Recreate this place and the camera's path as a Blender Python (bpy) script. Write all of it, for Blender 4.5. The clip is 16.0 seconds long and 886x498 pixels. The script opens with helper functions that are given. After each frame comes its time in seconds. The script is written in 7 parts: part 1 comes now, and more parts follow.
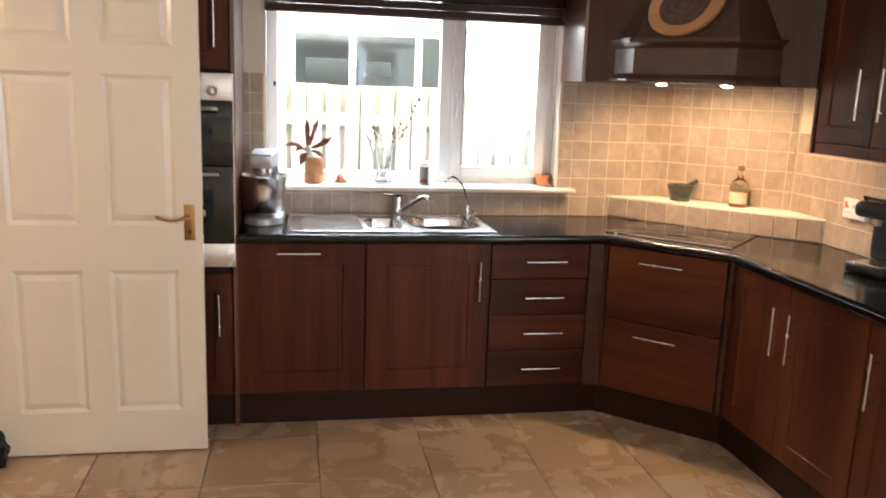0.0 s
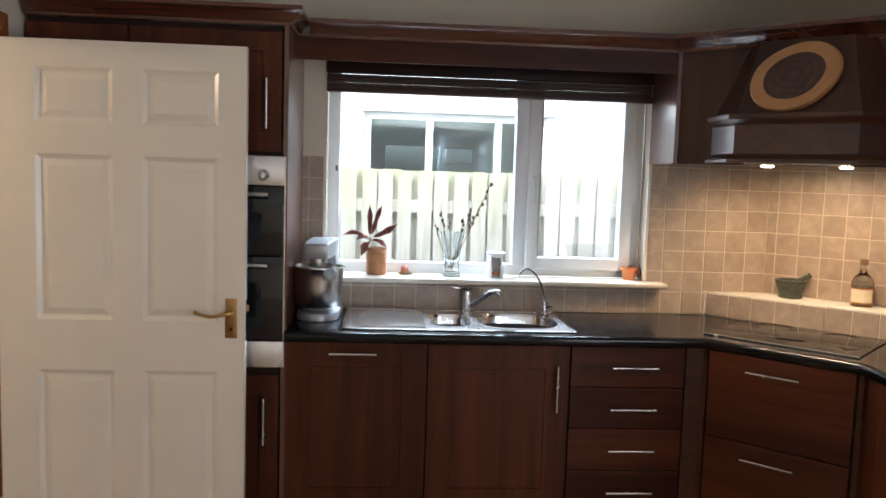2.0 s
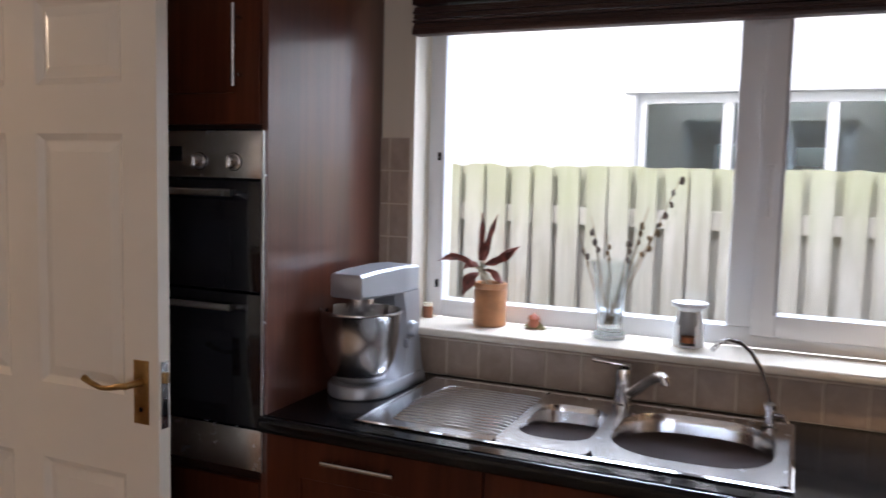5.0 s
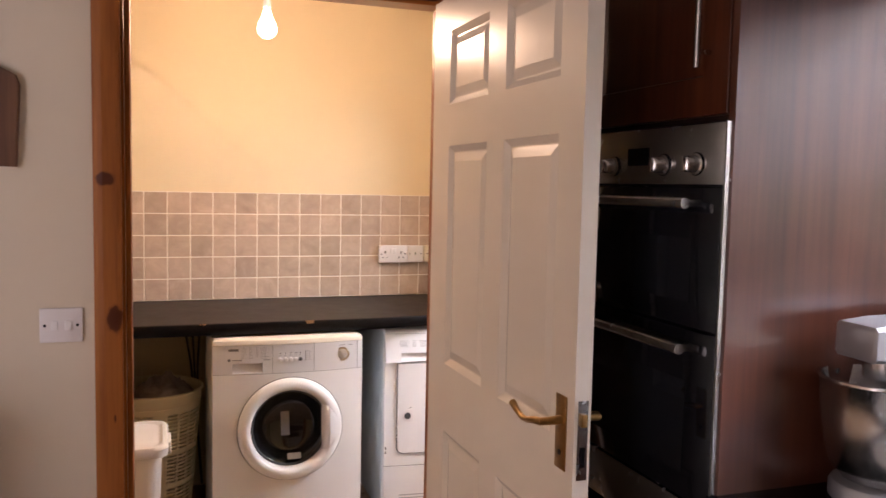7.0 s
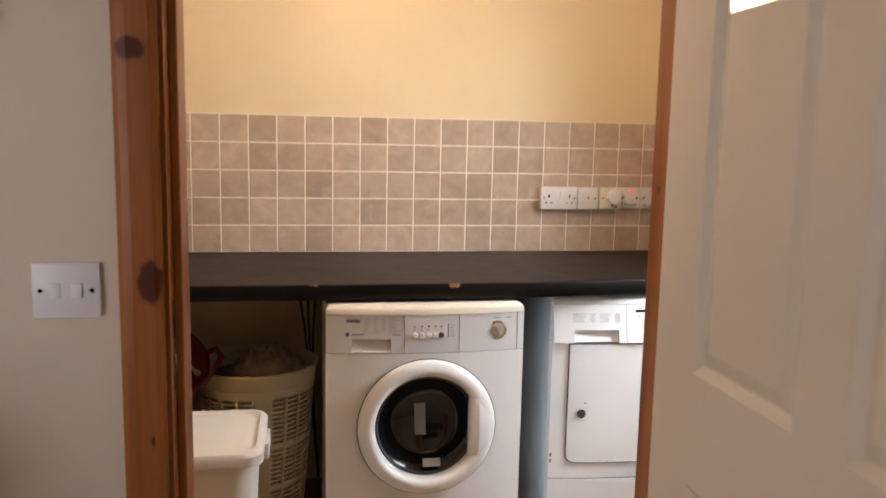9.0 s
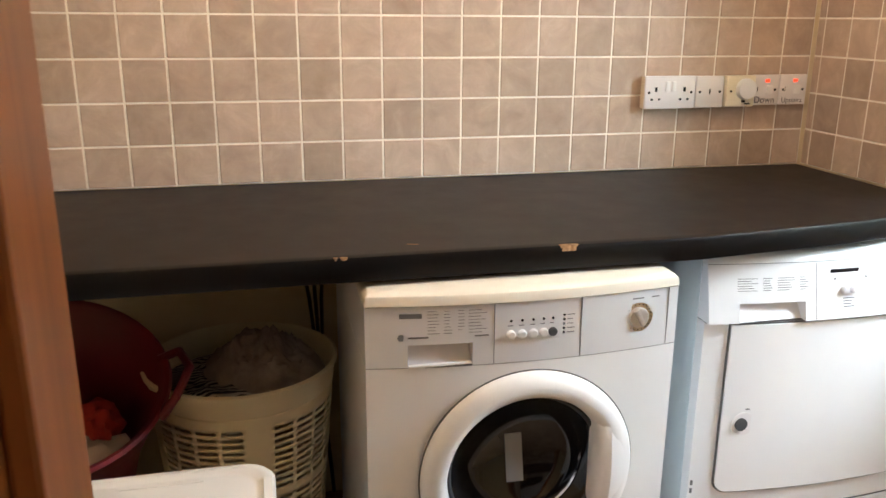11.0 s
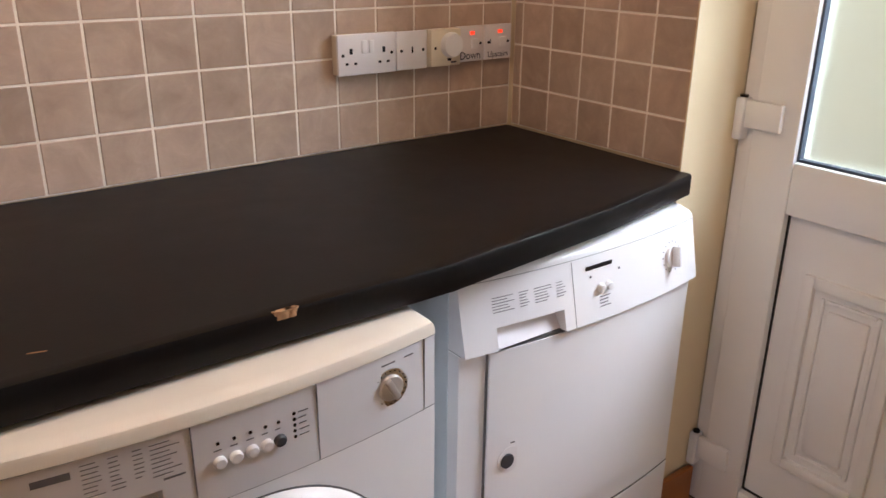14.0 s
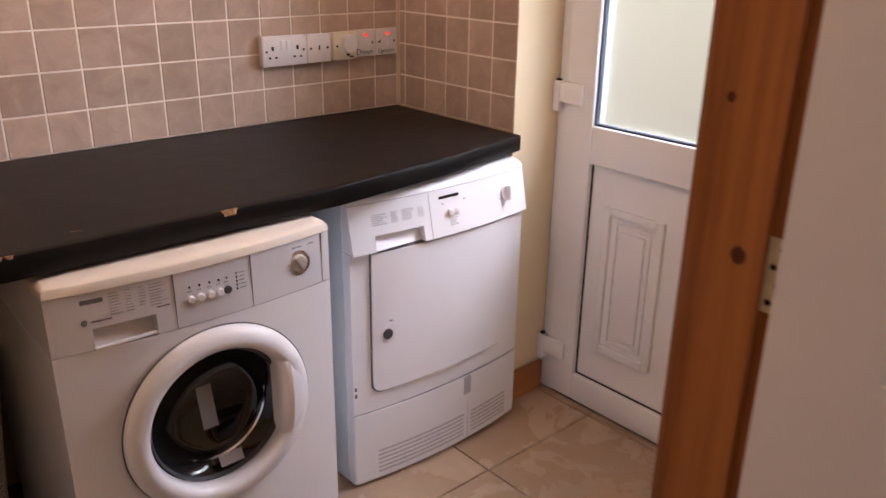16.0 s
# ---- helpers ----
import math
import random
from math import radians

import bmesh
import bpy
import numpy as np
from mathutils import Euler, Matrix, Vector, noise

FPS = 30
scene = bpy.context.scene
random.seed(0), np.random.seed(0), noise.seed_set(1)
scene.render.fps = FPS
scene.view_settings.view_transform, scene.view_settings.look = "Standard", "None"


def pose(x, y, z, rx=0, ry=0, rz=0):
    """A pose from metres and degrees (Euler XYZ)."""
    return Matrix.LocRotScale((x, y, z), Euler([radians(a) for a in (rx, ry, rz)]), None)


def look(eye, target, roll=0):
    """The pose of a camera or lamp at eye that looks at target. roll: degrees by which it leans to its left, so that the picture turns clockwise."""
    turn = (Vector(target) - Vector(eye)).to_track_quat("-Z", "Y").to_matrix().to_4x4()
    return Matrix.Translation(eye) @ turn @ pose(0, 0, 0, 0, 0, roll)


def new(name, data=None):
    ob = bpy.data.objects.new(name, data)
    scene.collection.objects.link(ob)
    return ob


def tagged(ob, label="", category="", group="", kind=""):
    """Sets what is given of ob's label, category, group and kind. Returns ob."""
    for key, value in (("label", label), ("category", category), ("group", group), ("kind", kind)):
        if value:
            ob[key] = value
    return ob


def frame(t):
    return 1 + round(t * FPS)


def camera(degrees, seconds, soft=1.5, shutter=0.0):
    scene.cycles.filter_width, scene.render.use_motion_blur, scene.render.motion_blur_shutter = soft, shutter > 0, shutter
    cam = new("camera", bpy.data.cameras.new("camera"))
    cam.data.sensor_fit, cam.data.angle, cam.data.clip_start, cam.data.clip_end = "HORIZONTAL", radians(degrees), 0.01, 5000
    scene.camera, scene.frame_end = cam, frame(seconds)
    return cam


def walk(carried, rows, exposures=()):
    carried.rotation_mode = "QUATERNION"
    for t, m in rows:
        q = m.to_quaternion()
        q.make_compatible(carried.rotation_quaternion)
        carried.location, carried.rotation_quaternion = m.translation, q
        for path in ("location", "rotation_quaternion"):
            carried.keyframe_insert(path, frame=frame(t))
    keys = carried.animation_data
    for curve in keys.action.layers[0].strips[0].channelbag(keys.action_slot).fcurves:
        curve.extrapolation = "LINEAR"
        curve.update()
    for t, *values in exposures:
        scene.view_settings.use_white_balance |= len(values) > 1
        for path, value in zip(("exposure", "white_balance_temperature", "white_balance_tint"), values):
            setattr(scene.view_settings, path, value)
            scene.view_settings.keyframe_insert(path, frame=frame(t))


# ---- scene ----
cam = camera(57.6, 16.0, soft=1.5, shutter=0.4)
PATH = [
    (0, (0.271, 0.8, 1.583), (0.629, 2.728, 1.188), 2.1),
    (0.5, (0.271, 0.802, 1.594), (0.525, 2.764, 1.299), 2.0),
    (1, (0.287, 0.825, 1.591), (0.472, 2.804, 1.371), 1.9),
    (1.5, (0.321, 0.946, 1.561), (0.468, 2.931, 1.369), 1.8),
    (1.7, (0.356, 1.042, 1.559), (0.497, 3.028, 1.365), 1.9),
    (2, (0.399, 1.197, 1.562), (0.544, 3.183, 1.373), 1.8),
    (2.5, (0.539, 1.456, 1.543), (0.685, 3.442, 1.356), 1.7),
    (3, (0.716, 1.732, 1.544), (0.834, 3.72, 1.357), 1.9),
    (3.2, (0.774, 1.844, 1.519), (0.863, 3.833, 1.336), 1.9),
    (5.3, (1.245, 2.937, 1.509), (0.213, 4.641, 1.329), 1.2),
    (5.5, (1.288, 3.02, 1.504), (0.089, 4.612, 1.333), 1.1),
    (6, (1.348, 3.2, 1.508), (-0.249, 4.395, 1.351), 1.0),
    (6.5, (1.275, 3.305, 1.495), (-0.52, 4.173, 1.337), 1.0),
    (7, (1.224, 3.437, 1.478), (-0.656, 4.099, 1.322), 1.2),
    (7.5, (1.198, 3.505, 1.471), (-0.73, 4.014, 1.316), 1.3),
    (8, (1.005, 3.516, 1.43), (-0.948, 3.917, 1.278), 1.1),
    (8.5, (0.682, 3.528, 1.411), (-1.278, 3.88, 1.232), 1.2),
    (9, (0.319, 3.561, 1.355), (-1.632, 3.905, 1.08), 1.2),
    (9.5, (0.032, 3.574, 1.337), (-1.895, 3.91, 0.918), 1.1),
    (9.7, (-0.096, 3.553, 1.322), (-2.012, 3.896, 0.862), 1.3),
    (11.8, (-0.908, 3.459, 1.319), (-2.693, 4.082, 0.667), -0.3),
    (12, (-0.944, 3.472, 1.325), (-2.684, 4.191, 0.65), -0.0),
    (12.5, (-1.039, 3.535, 1.337), (-2.684, 4.432, 0.638), 0.1),
    (13, (-1.086, 3.562, 1.344), (-2.668, 4.558, 0.632), 0.2),
    (13.5, (-1.176, 3.601, 1.349), (-2.707, 4.669, 0.632), 0.4),
    (14, (-1.189, 3.613, 1.363), (-2.682, 4.735, 0.645), 0.6),
    (14.5, (-1.166, 3.619, 1.371), (-2.626, 4.782, 0.654), 0.7),
    (15, (-1.067, 3.56, 1.385), (-2.5, 4.756, 0.666), 0.9),
    (15.5, (-0.84, 3.42, 1.418), (-2.259, 4.629, 0.694), 0.9),
    (16, (-0.587, 3.304, 1.44), (-1.987, 4.539, 0.724), 0.9),
]

EXPOSURES = [(0.0, 1.38, 6150, 14), (0.5, 1.02, 5950, 12), (1.0, 0.92, 5750, 10), (2.5, 0.66, 5550, 9), (3.2, 0.58, 5550, 10), (5.3, 0.12, 5950, 22), (7.0, 0.58, 6600, 32), (8.5, 0.45, 6300, 24), (9.5, 0.5, 6000, 17), (11.8, 0.8, 5850, 14), (12.6, 0.45, 5850, 16), (13.5, 0.15, 5950, 23), (14.5, -0.1, 5950, 29), (15.4, -0.06, 5900, 34), (16.0, -0.02, 6100, 38)]
walk(cam, [(t, look(eye, target, roll)) for t, eye, target, roll in PATH], EXPOSURES)

# ---- world and light ----
world = bpy.data.worlds.new("overcast_sky")
scene.world = world
world.use_nodes = True
wn = world.node_tree
sky = wn.nodes.new("ShaderNodeTexSky")
sky.sky_type = "NISHITA"
sky.sun_disc = False
sky.sun_elevation = radians(42)
sky.sun_rotation = radians(205)
sky.dust_density = 4.0
wn.nodes["Background"].inputs["Strength"].default_value = 0.15
wn.links.new(sky.outputs["Color"], wn.nodes["Background"].inputs["Color"])


def lamp(name, kind, m, energy, colour=(1, 1, 1), **more):
    data = bpy.data.lights.new(name, kind)
    data.energy, data.color = energy, colour
    if "size" in more:
        data.shape, data.size, data.size_y = "RECTANGLE", more["size"], more["size_y"]
    if "radius" in more:
        data.shadow_soft_size = more["radius"]
    if "angle" in more:
        data.angle = radians(more["angle"])
    if "cone" in more:
        data.spot_size, data.spot_blend = radians(more["cone"]), 0.6
    ob = new(name, data)
    ob.matrix_world = m
    return ob


lamp("sun", "SUN", look((0, 0, 10), (1.2, 3.4, 7)), 3.2, (1.0, 0.96, 0.9), angle=45)
# fill lamps out of view, standing in for daylight at the openings
lamp("window_daylight", "AREA", look((0.88, 5.75, 2.55), (0.9, 4.3, 0.9)), 80, (0.82, 0.92, 1.0), size=1.6, size_y=0.7)
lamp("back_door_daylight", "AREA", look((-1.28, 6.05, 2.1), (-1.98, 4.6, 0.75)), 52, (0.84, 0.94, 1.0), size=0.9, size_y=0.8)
# added fill from the unseen side, with no known source there
lamp("patio_daylight", "AREA", look((2.86, -0.25, 1.2), (0.4, 0.4, 1.0)), 47, (1.0, 0.97, 0.95), size=2.85, size_y=2.0)
# the bare bulb and the hood lamps
lamp("bulb_light", "POINT", pose(-1.9, 3.82, 2.07), 14, (1.0, 0.74, 0.48), radius=0.03)


# ---- materials ----
def material(name, rough=0.5, metal=0.0, spec=0.5, coat=0.0):
    m = bpy.data.materials.new(name)
    m.use_nodes = True
    nt = m.node_tree
    b = nt.nodes["Principled BSDF"]
    b.inputs["Roughness"].default_value = rough
    b.inputs["Metallic"].default_value = metal
    b.inputs["Specular IOR Level"].default_value = spec
    b.inputs["Coat Weight"].default_value = coat
    return m, nt, b


def coords(nt, scale=(1, 1, 1), rot=(0, 0, 0), space="Object", jitter=False):
    tc = nt.nodes.new("ShaderNodeTexCoord")
    mp = nt.nodes.new("ShaderNodeMapping")
    mp.inputs["Scale"].default_value = scale
    mp.inputs["Rotation"].default_value = rot
    nt.links.new(tc.outputs[space], mp.inputs["Vector"])
    if jitter:
        info = nt.nodes.new("ShaderNodeObjectInfo")
        mul = nt.nodes.new("ShaderNodeMath")
        mul.operation = "MULTIPLY"
        mul.inputs[1].default_value = 37.0
        nt.links.new(info.outputs["Random"], mul.inputs[0])
        comb = nt.nodes.new("ShaderNodeCombineXYZ")
        for axis in "XYZ":
            nt.links.new(mul.outputs[0], comb.inputs[axis])
        nt.links.new(comb.outputs[0], mp.inputs["Location"])
    return mp.outputs["Vector"]


def noise_tex(nt, vec, scale, detail=4.0, rough=0.55, distort=0.0):
    n = nt.nodes.new("ShaderNodeTexNoise")
    n.inputs["Scale"].default_value = scale
    n.inputs["Detail"].default_value = detail
    n.inputs["Roughness"].default_value = rough
    n.inputs["Distortion"].default_value = distort
    nt.links.new(vec, n.inputs["Vector"])
    return n.outputs["Fac"]


def ramp(nt, fac, stops):
    r = nt.nodes.new("ShaderNodeValToRGB")
    e = r.color_ramp.elements
    while len(e) < len(stops):
        e.new(0.5)
    for el, (p, c) in zip(e, stops):
        el.position, el.color = p, (*c, 1)
    nt.links.new(fac, r.inputs["Fac"])
    return r.outputs["Color"]


def mixc(nt, a, b, fac, mode="MIX"):
    m = nt.nodes.new("ShaderNodeMix")
    m.data_type, m.blend_type = "RGBA", mode
    for sock, v in ((m.inputs[6], a), (m.inputs[7], b), (m.inputs[0], fac)):
        if isinstance(v, (tuple, list)):
            sock.default_value = (*v, 1)
        elif isinstance(v, (int, float)):
            sock.default_value = v
        else:
            nt.links.new(v, sock)
    return m.outputs[2]


def bump(nt, b, height, strength=0.2, dist=0.002):
    n = nt.nodes.new("ShaderNodeBump")
    n.inputs["Strength"].default_value = strength
    n.inputs["Distance"].default_value = dist
    nt.links.new(height, n.inputs["Height"])
    nt.links.new(n.outputs["Normal"], b.inputs["Normal"])


def rough_var(nt, b, fac, lo, hi):
    r = nt.nodes.new("ShaderNodeMapRange")
    r.inputs["To Min"].default_value, r.inputs["To Max"].default_value = lo, hi
    nt.links.new(fac, r.inputs["Value"])
    nt.links.new(r.outputs["Result"], b.inputs["Roughness"])


def plain(name, colour, rough=0.5, metal=0.0, vary=0.06, scale=9.0, bumpy=0.03, spec=0.5, coat=0.0, fine=160.0, even=0.18):
    """Paint, plastic or metal with soft blotches and a fine grain."""
    m, nt, b = material(name, rough, metal, spec, coat)
    v = coords(nt)
    big = noise_tex(nt, v, scale, 5)
    small = noise_tex(nt, v, fine, 3)
    lo = tuple(max(0, c * (1 - vary)) for c in colour)
    hi = tuple(min(1, c * (1 + vary)) for c in colour)
    nt.links.new(ramp(nt, big, [(0.3, lo), (0.7, hi)]), b.inputs["Base Color"])
    rough_var(nt, b, big, max(0.02, rough * (1 - even)), min(1, rough * (1 + even)))
    if bumpy:
        bump(nt, b, small, bumpy)
    return m


def wood(name, dark, mid, light, grain="Z", rough=0.35, scale=1.0, coat=0.0, knots=False, jitter=True, bands=0.0):
    m, nt, b = material(name, rough, 0.0, 0.5, coat)
    long, cross = 1.2 * scale, 26.0 * scale
    sc = {"X": (long, cross, cross), "Y": (cross, long, cross), "Z": (cross, cross, long)}[grain]
    v = coords(nt, sc, jitter=jitter)
    g = noise_tex(nt, v, 1.0, 6, 0.6, 0.6)
    fine = noise_tex(nt, coords(nt, tuple(s * 6 for s in sc), jitter=jitter), 1.0, 3)
    col = ramp(nt, g, [(0.28, dark), (0.5, mid), (0.74, light)])
    col = mixc(nt, col, ramp(nt, fine, [(0.35, tuple(c * 0.72 for c in mid)), (0.65, light)]), 0.22)
    if bands:
        wide = noise_tex(nt, coords(nt, tuple(s * 0.32 for s in sc), jitter=jitter), 1.0, 2, 0.5)
        col = mixc(nt, col, ramp(nt, wide, [(0.34, (0.58, 0.5, 0.44)), (0.5, (1.0, 1.0, 1.0)), (0.68, (1.55, 1.5, 1.35))]), bands, "MULTIPLY")
    if knots:
        kv = coords(nt, {"Z": (9, 9, 4.2), "X": (4.2, 9, 9), "Y": (9, 4.2, 9)}[grain], jitter=jitter)
        vo = nt.nodes.new("ShaderNodeTexVoronoi")
        vo.inputs["Scale"].default_value = 1.0
        nt.links.new(kv, vo.inputs["Vector"])
        k = ramp(nt, vo.outputs["Distance"], [(0.06, (1, 1, 1)), (0.2, (0, 0, 0))])
        col = mixc(nt, col, (0.06, 0.018, 0.006), k)
    nt.links.new(col, b.inputs["Base Color"])
    rough_var(nt, b, g, rough * 0.85, rough * 1.2)
    bump(nt, b, fine, 0.06, 0.001)
    return m


def glass(name, tint=(0.95, 0.98, 0.97), rough=0.0):
    m, nt, b = material(name, rough)
    b.inputs["Base Color"].default_value = (*tint, 1)
    b.inputs["Transmission Weight"].default_value = 1.0
    b.inputs["IOR"].default_value = 1.45
    return m


def glow(name, colour, strength):
    m, nt, b = material(name, 0.5)
    b.inputs["Base Color"].default_value = (*colour, 1)
    b.inputs["Emission Color"].default_value = (*colour, 1)
    b.inputs["Emission Strength"].default_value = strength
    return m


M_WALL = plain("cream_emulsion", (0.71, 0.63, 0.5), 0.85, vary=0.03, scale=2.0, bumpy=0.12, fine=220)
M_UTIL = plain("warm_cream_emulsion", (0.76, 0.63, 0.415), 0.85, vary=0.03, scale=2.0, bumpy=0.12, fine=220)
M_CEIL = plain("white_ceiling_paint", (0.78, 0.77, 0.74), 0.9, vary=0.02, scale=2.0, bumpy=0.1)
M_WALNUT = wood("walnut_veneer", (0.034, 0.0088, 0.004), (0.07, 0.0185, 0.0075), (0.115, 0.034, 0.0135), "Z", 0.34, 0.4, bands=0.8)
M_WALNUT_S = wood("lacquered_walnut_panel", (0.04, 0.0105, 0.005), (0.082, 0.022, 0.0095), (0.135, 0.04, 0.017), "Z", 0.36, 0.4, 0.7)
M_WALNUT_S.node_tree.nodes["Principled BSDF"].inputs["Coat Roughness"].default_value = 0.17
M_WALNUT_S.node_tree.nodes["Principled BSDF"].inputs["Coat IOR"].default_value = 1.7
M_WALNUT_H = wood("walnut_veneer_lengthwise", (0.034, 0.0088, 0.004), (0.068, 0.018, 0.0075), (0.108, 0.032, 0.013), "X", 0.34, 0.4, bands=0.8)
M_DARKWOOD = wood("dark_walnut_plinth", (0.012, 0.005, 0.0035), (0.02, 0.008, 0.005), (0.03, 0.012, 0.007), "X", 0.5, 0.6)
M_DARK_S = wood("lacquered_dark_walnut", (0.03, 0.0095, 0.0045), (0.055, 0.018, 0.0085), (0.085, 0.03, 0.014), "X", 0.32, 0.6, 0.5)
for veneer in (M_WALNUT, M_WALNUT_H, M_DARKWOOD):
    veneer.node_tree.nodes["Principled BSDF"].inputs["Specular IOR Level"].default_value = 0.2
M_END = wood("glossy_walnut_end", (0.04, 0.0105, 0.005), (0.082, 0.022, 0.0095), (0.135, 0.04, 0.017), "Z", 0.3, 0.4, 1.0)
M_HOODW = wood("brown_walnut_canopy", (0.028, 0.0098, 0.0052), (0.05, 0.018, 0.0092), (0.078, 0.03, 0.0155), "Z", 0.38, 0.4, bands=0.5)
for glossy in (M_DARK_S, M_END):
    glossy.node_tree.nodes["Principled BSDF"].inputs["Coat Roughness"].default_value = 0.16
    glossy.node_tree.nodes["Principled BSDF"].inputs["Coat IOR"].default_value = 1.55
M_CROWN = wood("glossy_walnut_moulding", (0.045, 0.011, 0.006), (0.088, 0.024, 0.011), (0.14, 0.042, 0.018), "X", 0.26, 0.4, 1.0)
M_CROWN.node_tree.nodes["Principled BSDF"].inputs["Coat Roughness"].default_value = 0.14
M_PINE = wood("varnished_pine", (0.155, 0.042, 0.008), (0.31, 0.1, 0.019), (0.44, 0.165, 0.038), "Z", 0.28, 0.5, 0.3)
M_PINE_H = wood("varnished_pine_lengthwise", (0.155, 0.042, 0.008), (0.31, 0.1, 0.019), (0.44, 0.165, 0.038), "Y", 0.28, 0.5, 0.3)


def knotty(m, knots):
    """Dark knots in varnished pine at places (x, y, z, width, height)."""
    nt = m.node_tree
    b = nt.nodes["Principled BSDF"]
    col = b.inputs["Base Color"].links[0].from_socket
    tc = nt.nodes.new("ShaderNodeTexCoord")
    wob = nt.nodes.new("ShaderNodeTexNoise")
    wob.inputs["Scale"].default_value = 45
    nt.links.new(tc.outputs["Object"], wob.inputs["Vector"])
    for x, y, z, w, h in knots:
        sub = nt.nodes.new("ShaderNodeVectorMath")
        sub.operation = "SUBTRACT"
        sub.inputs[1].default_value = (x, y, z)
        nt.links.new(tc.outputs["Object"], sub.inputs[0])
        mul = nt.nodes.new("ShaderNodeVectorMath")
        mul.operation = "MULTIPLY"
        mul.inputs[1].default_value = (1.25 / w, 1.25 / w, 1.25 / h)
        nt.links.new(sub.outputs[0], mul.inputs[0])
        ln = nt.nodes.new("ShaderNodeVectorMath")
        ln.operation = "LENGTH"
        nt.links.new(mul.outputs[0], ln.inputs[0])
        add = nt.nodes.new("ShaderNodeMath")
        add.operation = "MULTIPLY_ADD"
        add.inputs[1].default_value = 0.7
        nt.links.new(wob.outputs["Fac"], add.inputs[0])
        nt.links.new(ln.outputs["Value"], add.inputs[2])
        half = nt.nodes.new("ShaderNodeMath")
        half.operation = "MULTIPLY"
        half.inputs[1].default_value = 0.5
        nt.links.new(add.outputs[0], half.inputs[0])
        k = ramp(nt, half.outputs[0], [(0.5, (1, 1, 1)), (0.6, (0.92, 0.92, 0.92)), (0.65, (0.35, 0.35, 0.35)), (0.76, (0, 0, 0))])
        col = mixc(nt, col, (0.085, 0.018, 0.005), k)
    nt.links.new(col, b.inputs["Base Color"])
    b.inputs["Specular IOR Level"].default_value = 0.3
    return m


PINE3 = ((0.155, 0.042, 0.008), (0.31, 0.1, 0.019), (0.44, 0.165, 0.038))
M_PINE_S = knotty(wood("knotty_pine_south", *PINE3, "Z", 0.36, 0.5, 0.08), [(-0.985, 3.327, 1.12, 0.026, 0.048), (-0.985, 3.306, 1.478, 0.03, 0.022), (-0.985, 3.325, 0.86, 0.006, 0.02), (-1.06, 3.352, 1.32, 0.012, 0.014), (-0.985, 3.33, 0.42, 0.014, 0.02)])
M_PINE_N = knotty(wood("knotty_pine_north", *PINE3, "Z", 0.36, 0.5, 0.08), [(-1.055, 4.217, 1.072, 0.014, 0.016), (-1.095, 4.217, 1.267, 0.008, 0.009), (-1.034, 4.217, 0.695, 0.012, 0.011), (-1.061, 4.217, 1.593, 0.008, 0.012), (-1.043, 4.217, 1.83, 0.01, 0.011), (-1.05, 4.217, 0.37, 0.009, 0.01), (-1.012, 4.227, 1.548, 0.004, 0.005)])
M_WORKTOP = plain("black_gloss_laminate", (0.006, 0.006, 0.0065), 0.13, vary=0.3, scale=40, bumpy=0.02, spec=0.32)
M_WORKTOP_U = plain("black_matt_laminate", (0.006, 0.0055, 0.0055), 0.36, vary=0.25, scale=14, bumpy=0.05, spec=0.14)
M_DOOR = plain("white_gloss_paint", (0.73, 0.655, 0.535), 0.25, vary=0.015, scale=5, bumpy=0.03, fine=90)
M_UPVC = plain("white_upvc", (0.83, 0.84, 0.85), 0.3, vary=0.01, scale=6, bumpy=0.0, even=0.03)
M_WHITE = plain("white_enamel", (0.82, 0.82, 0.82), 0.28, vary=0.012, scale=6, bumpy=0.0, even=0.03)
M_STEEL = plain("brushed_steel", (0.62, 0.61, 0.6), 0.26, 1.0, vary=0.05, scale=30, bumpy=0.02)
M_CHROME = plain("chrome", (0.8, 0.8, 0.8), 0.08, 1.0, vary=0.03, scale=20, bumpy=0.0)
M_BLACK = plain("black_gloss_glass", (0.006, 0.006, 0.008), 0.08, vary=0.2, scale=8, bumpy=0.0)
M_GLASS = glass("window_glass")
M_LABELP = plain("grey_label", (0.42, 0.42, 0.44), 0.5, vary=0.05, bumpy=0)


def tile_mat(name, a, b_, c, rough=0.35, scale=14, deep=0.78):
    m, nt, b = material(name, rough)
    v = coords(nt, jitter=True)
    n = noise_tex(nt, v, scale, 6, 0.62, 0.5)
    f = noise_tex(nt, v, 70, 4)
    info = nt.nodes.new("ShaderNodeObjectInfo")
    col = ramp(nt, n, [(0.3, a), (0.55, b_), (0.75, c)])
    tone = ramp(nt, info.outputs["Random"], [(0.0, (deep, deep * 0.98, deep * 0.95)), (1.0, (1.04, 1.03, 1.02))])
    col = mixc(nt, col, tone, 1.0, "MULTIPLY")
    nt.links.new(col, b.inputs["Base Color"])
    rough_var(nt, b, n, rough * 0.8, rough * 1.3)
    bump(nt, b, f, 0.08, 0.002)
    return m


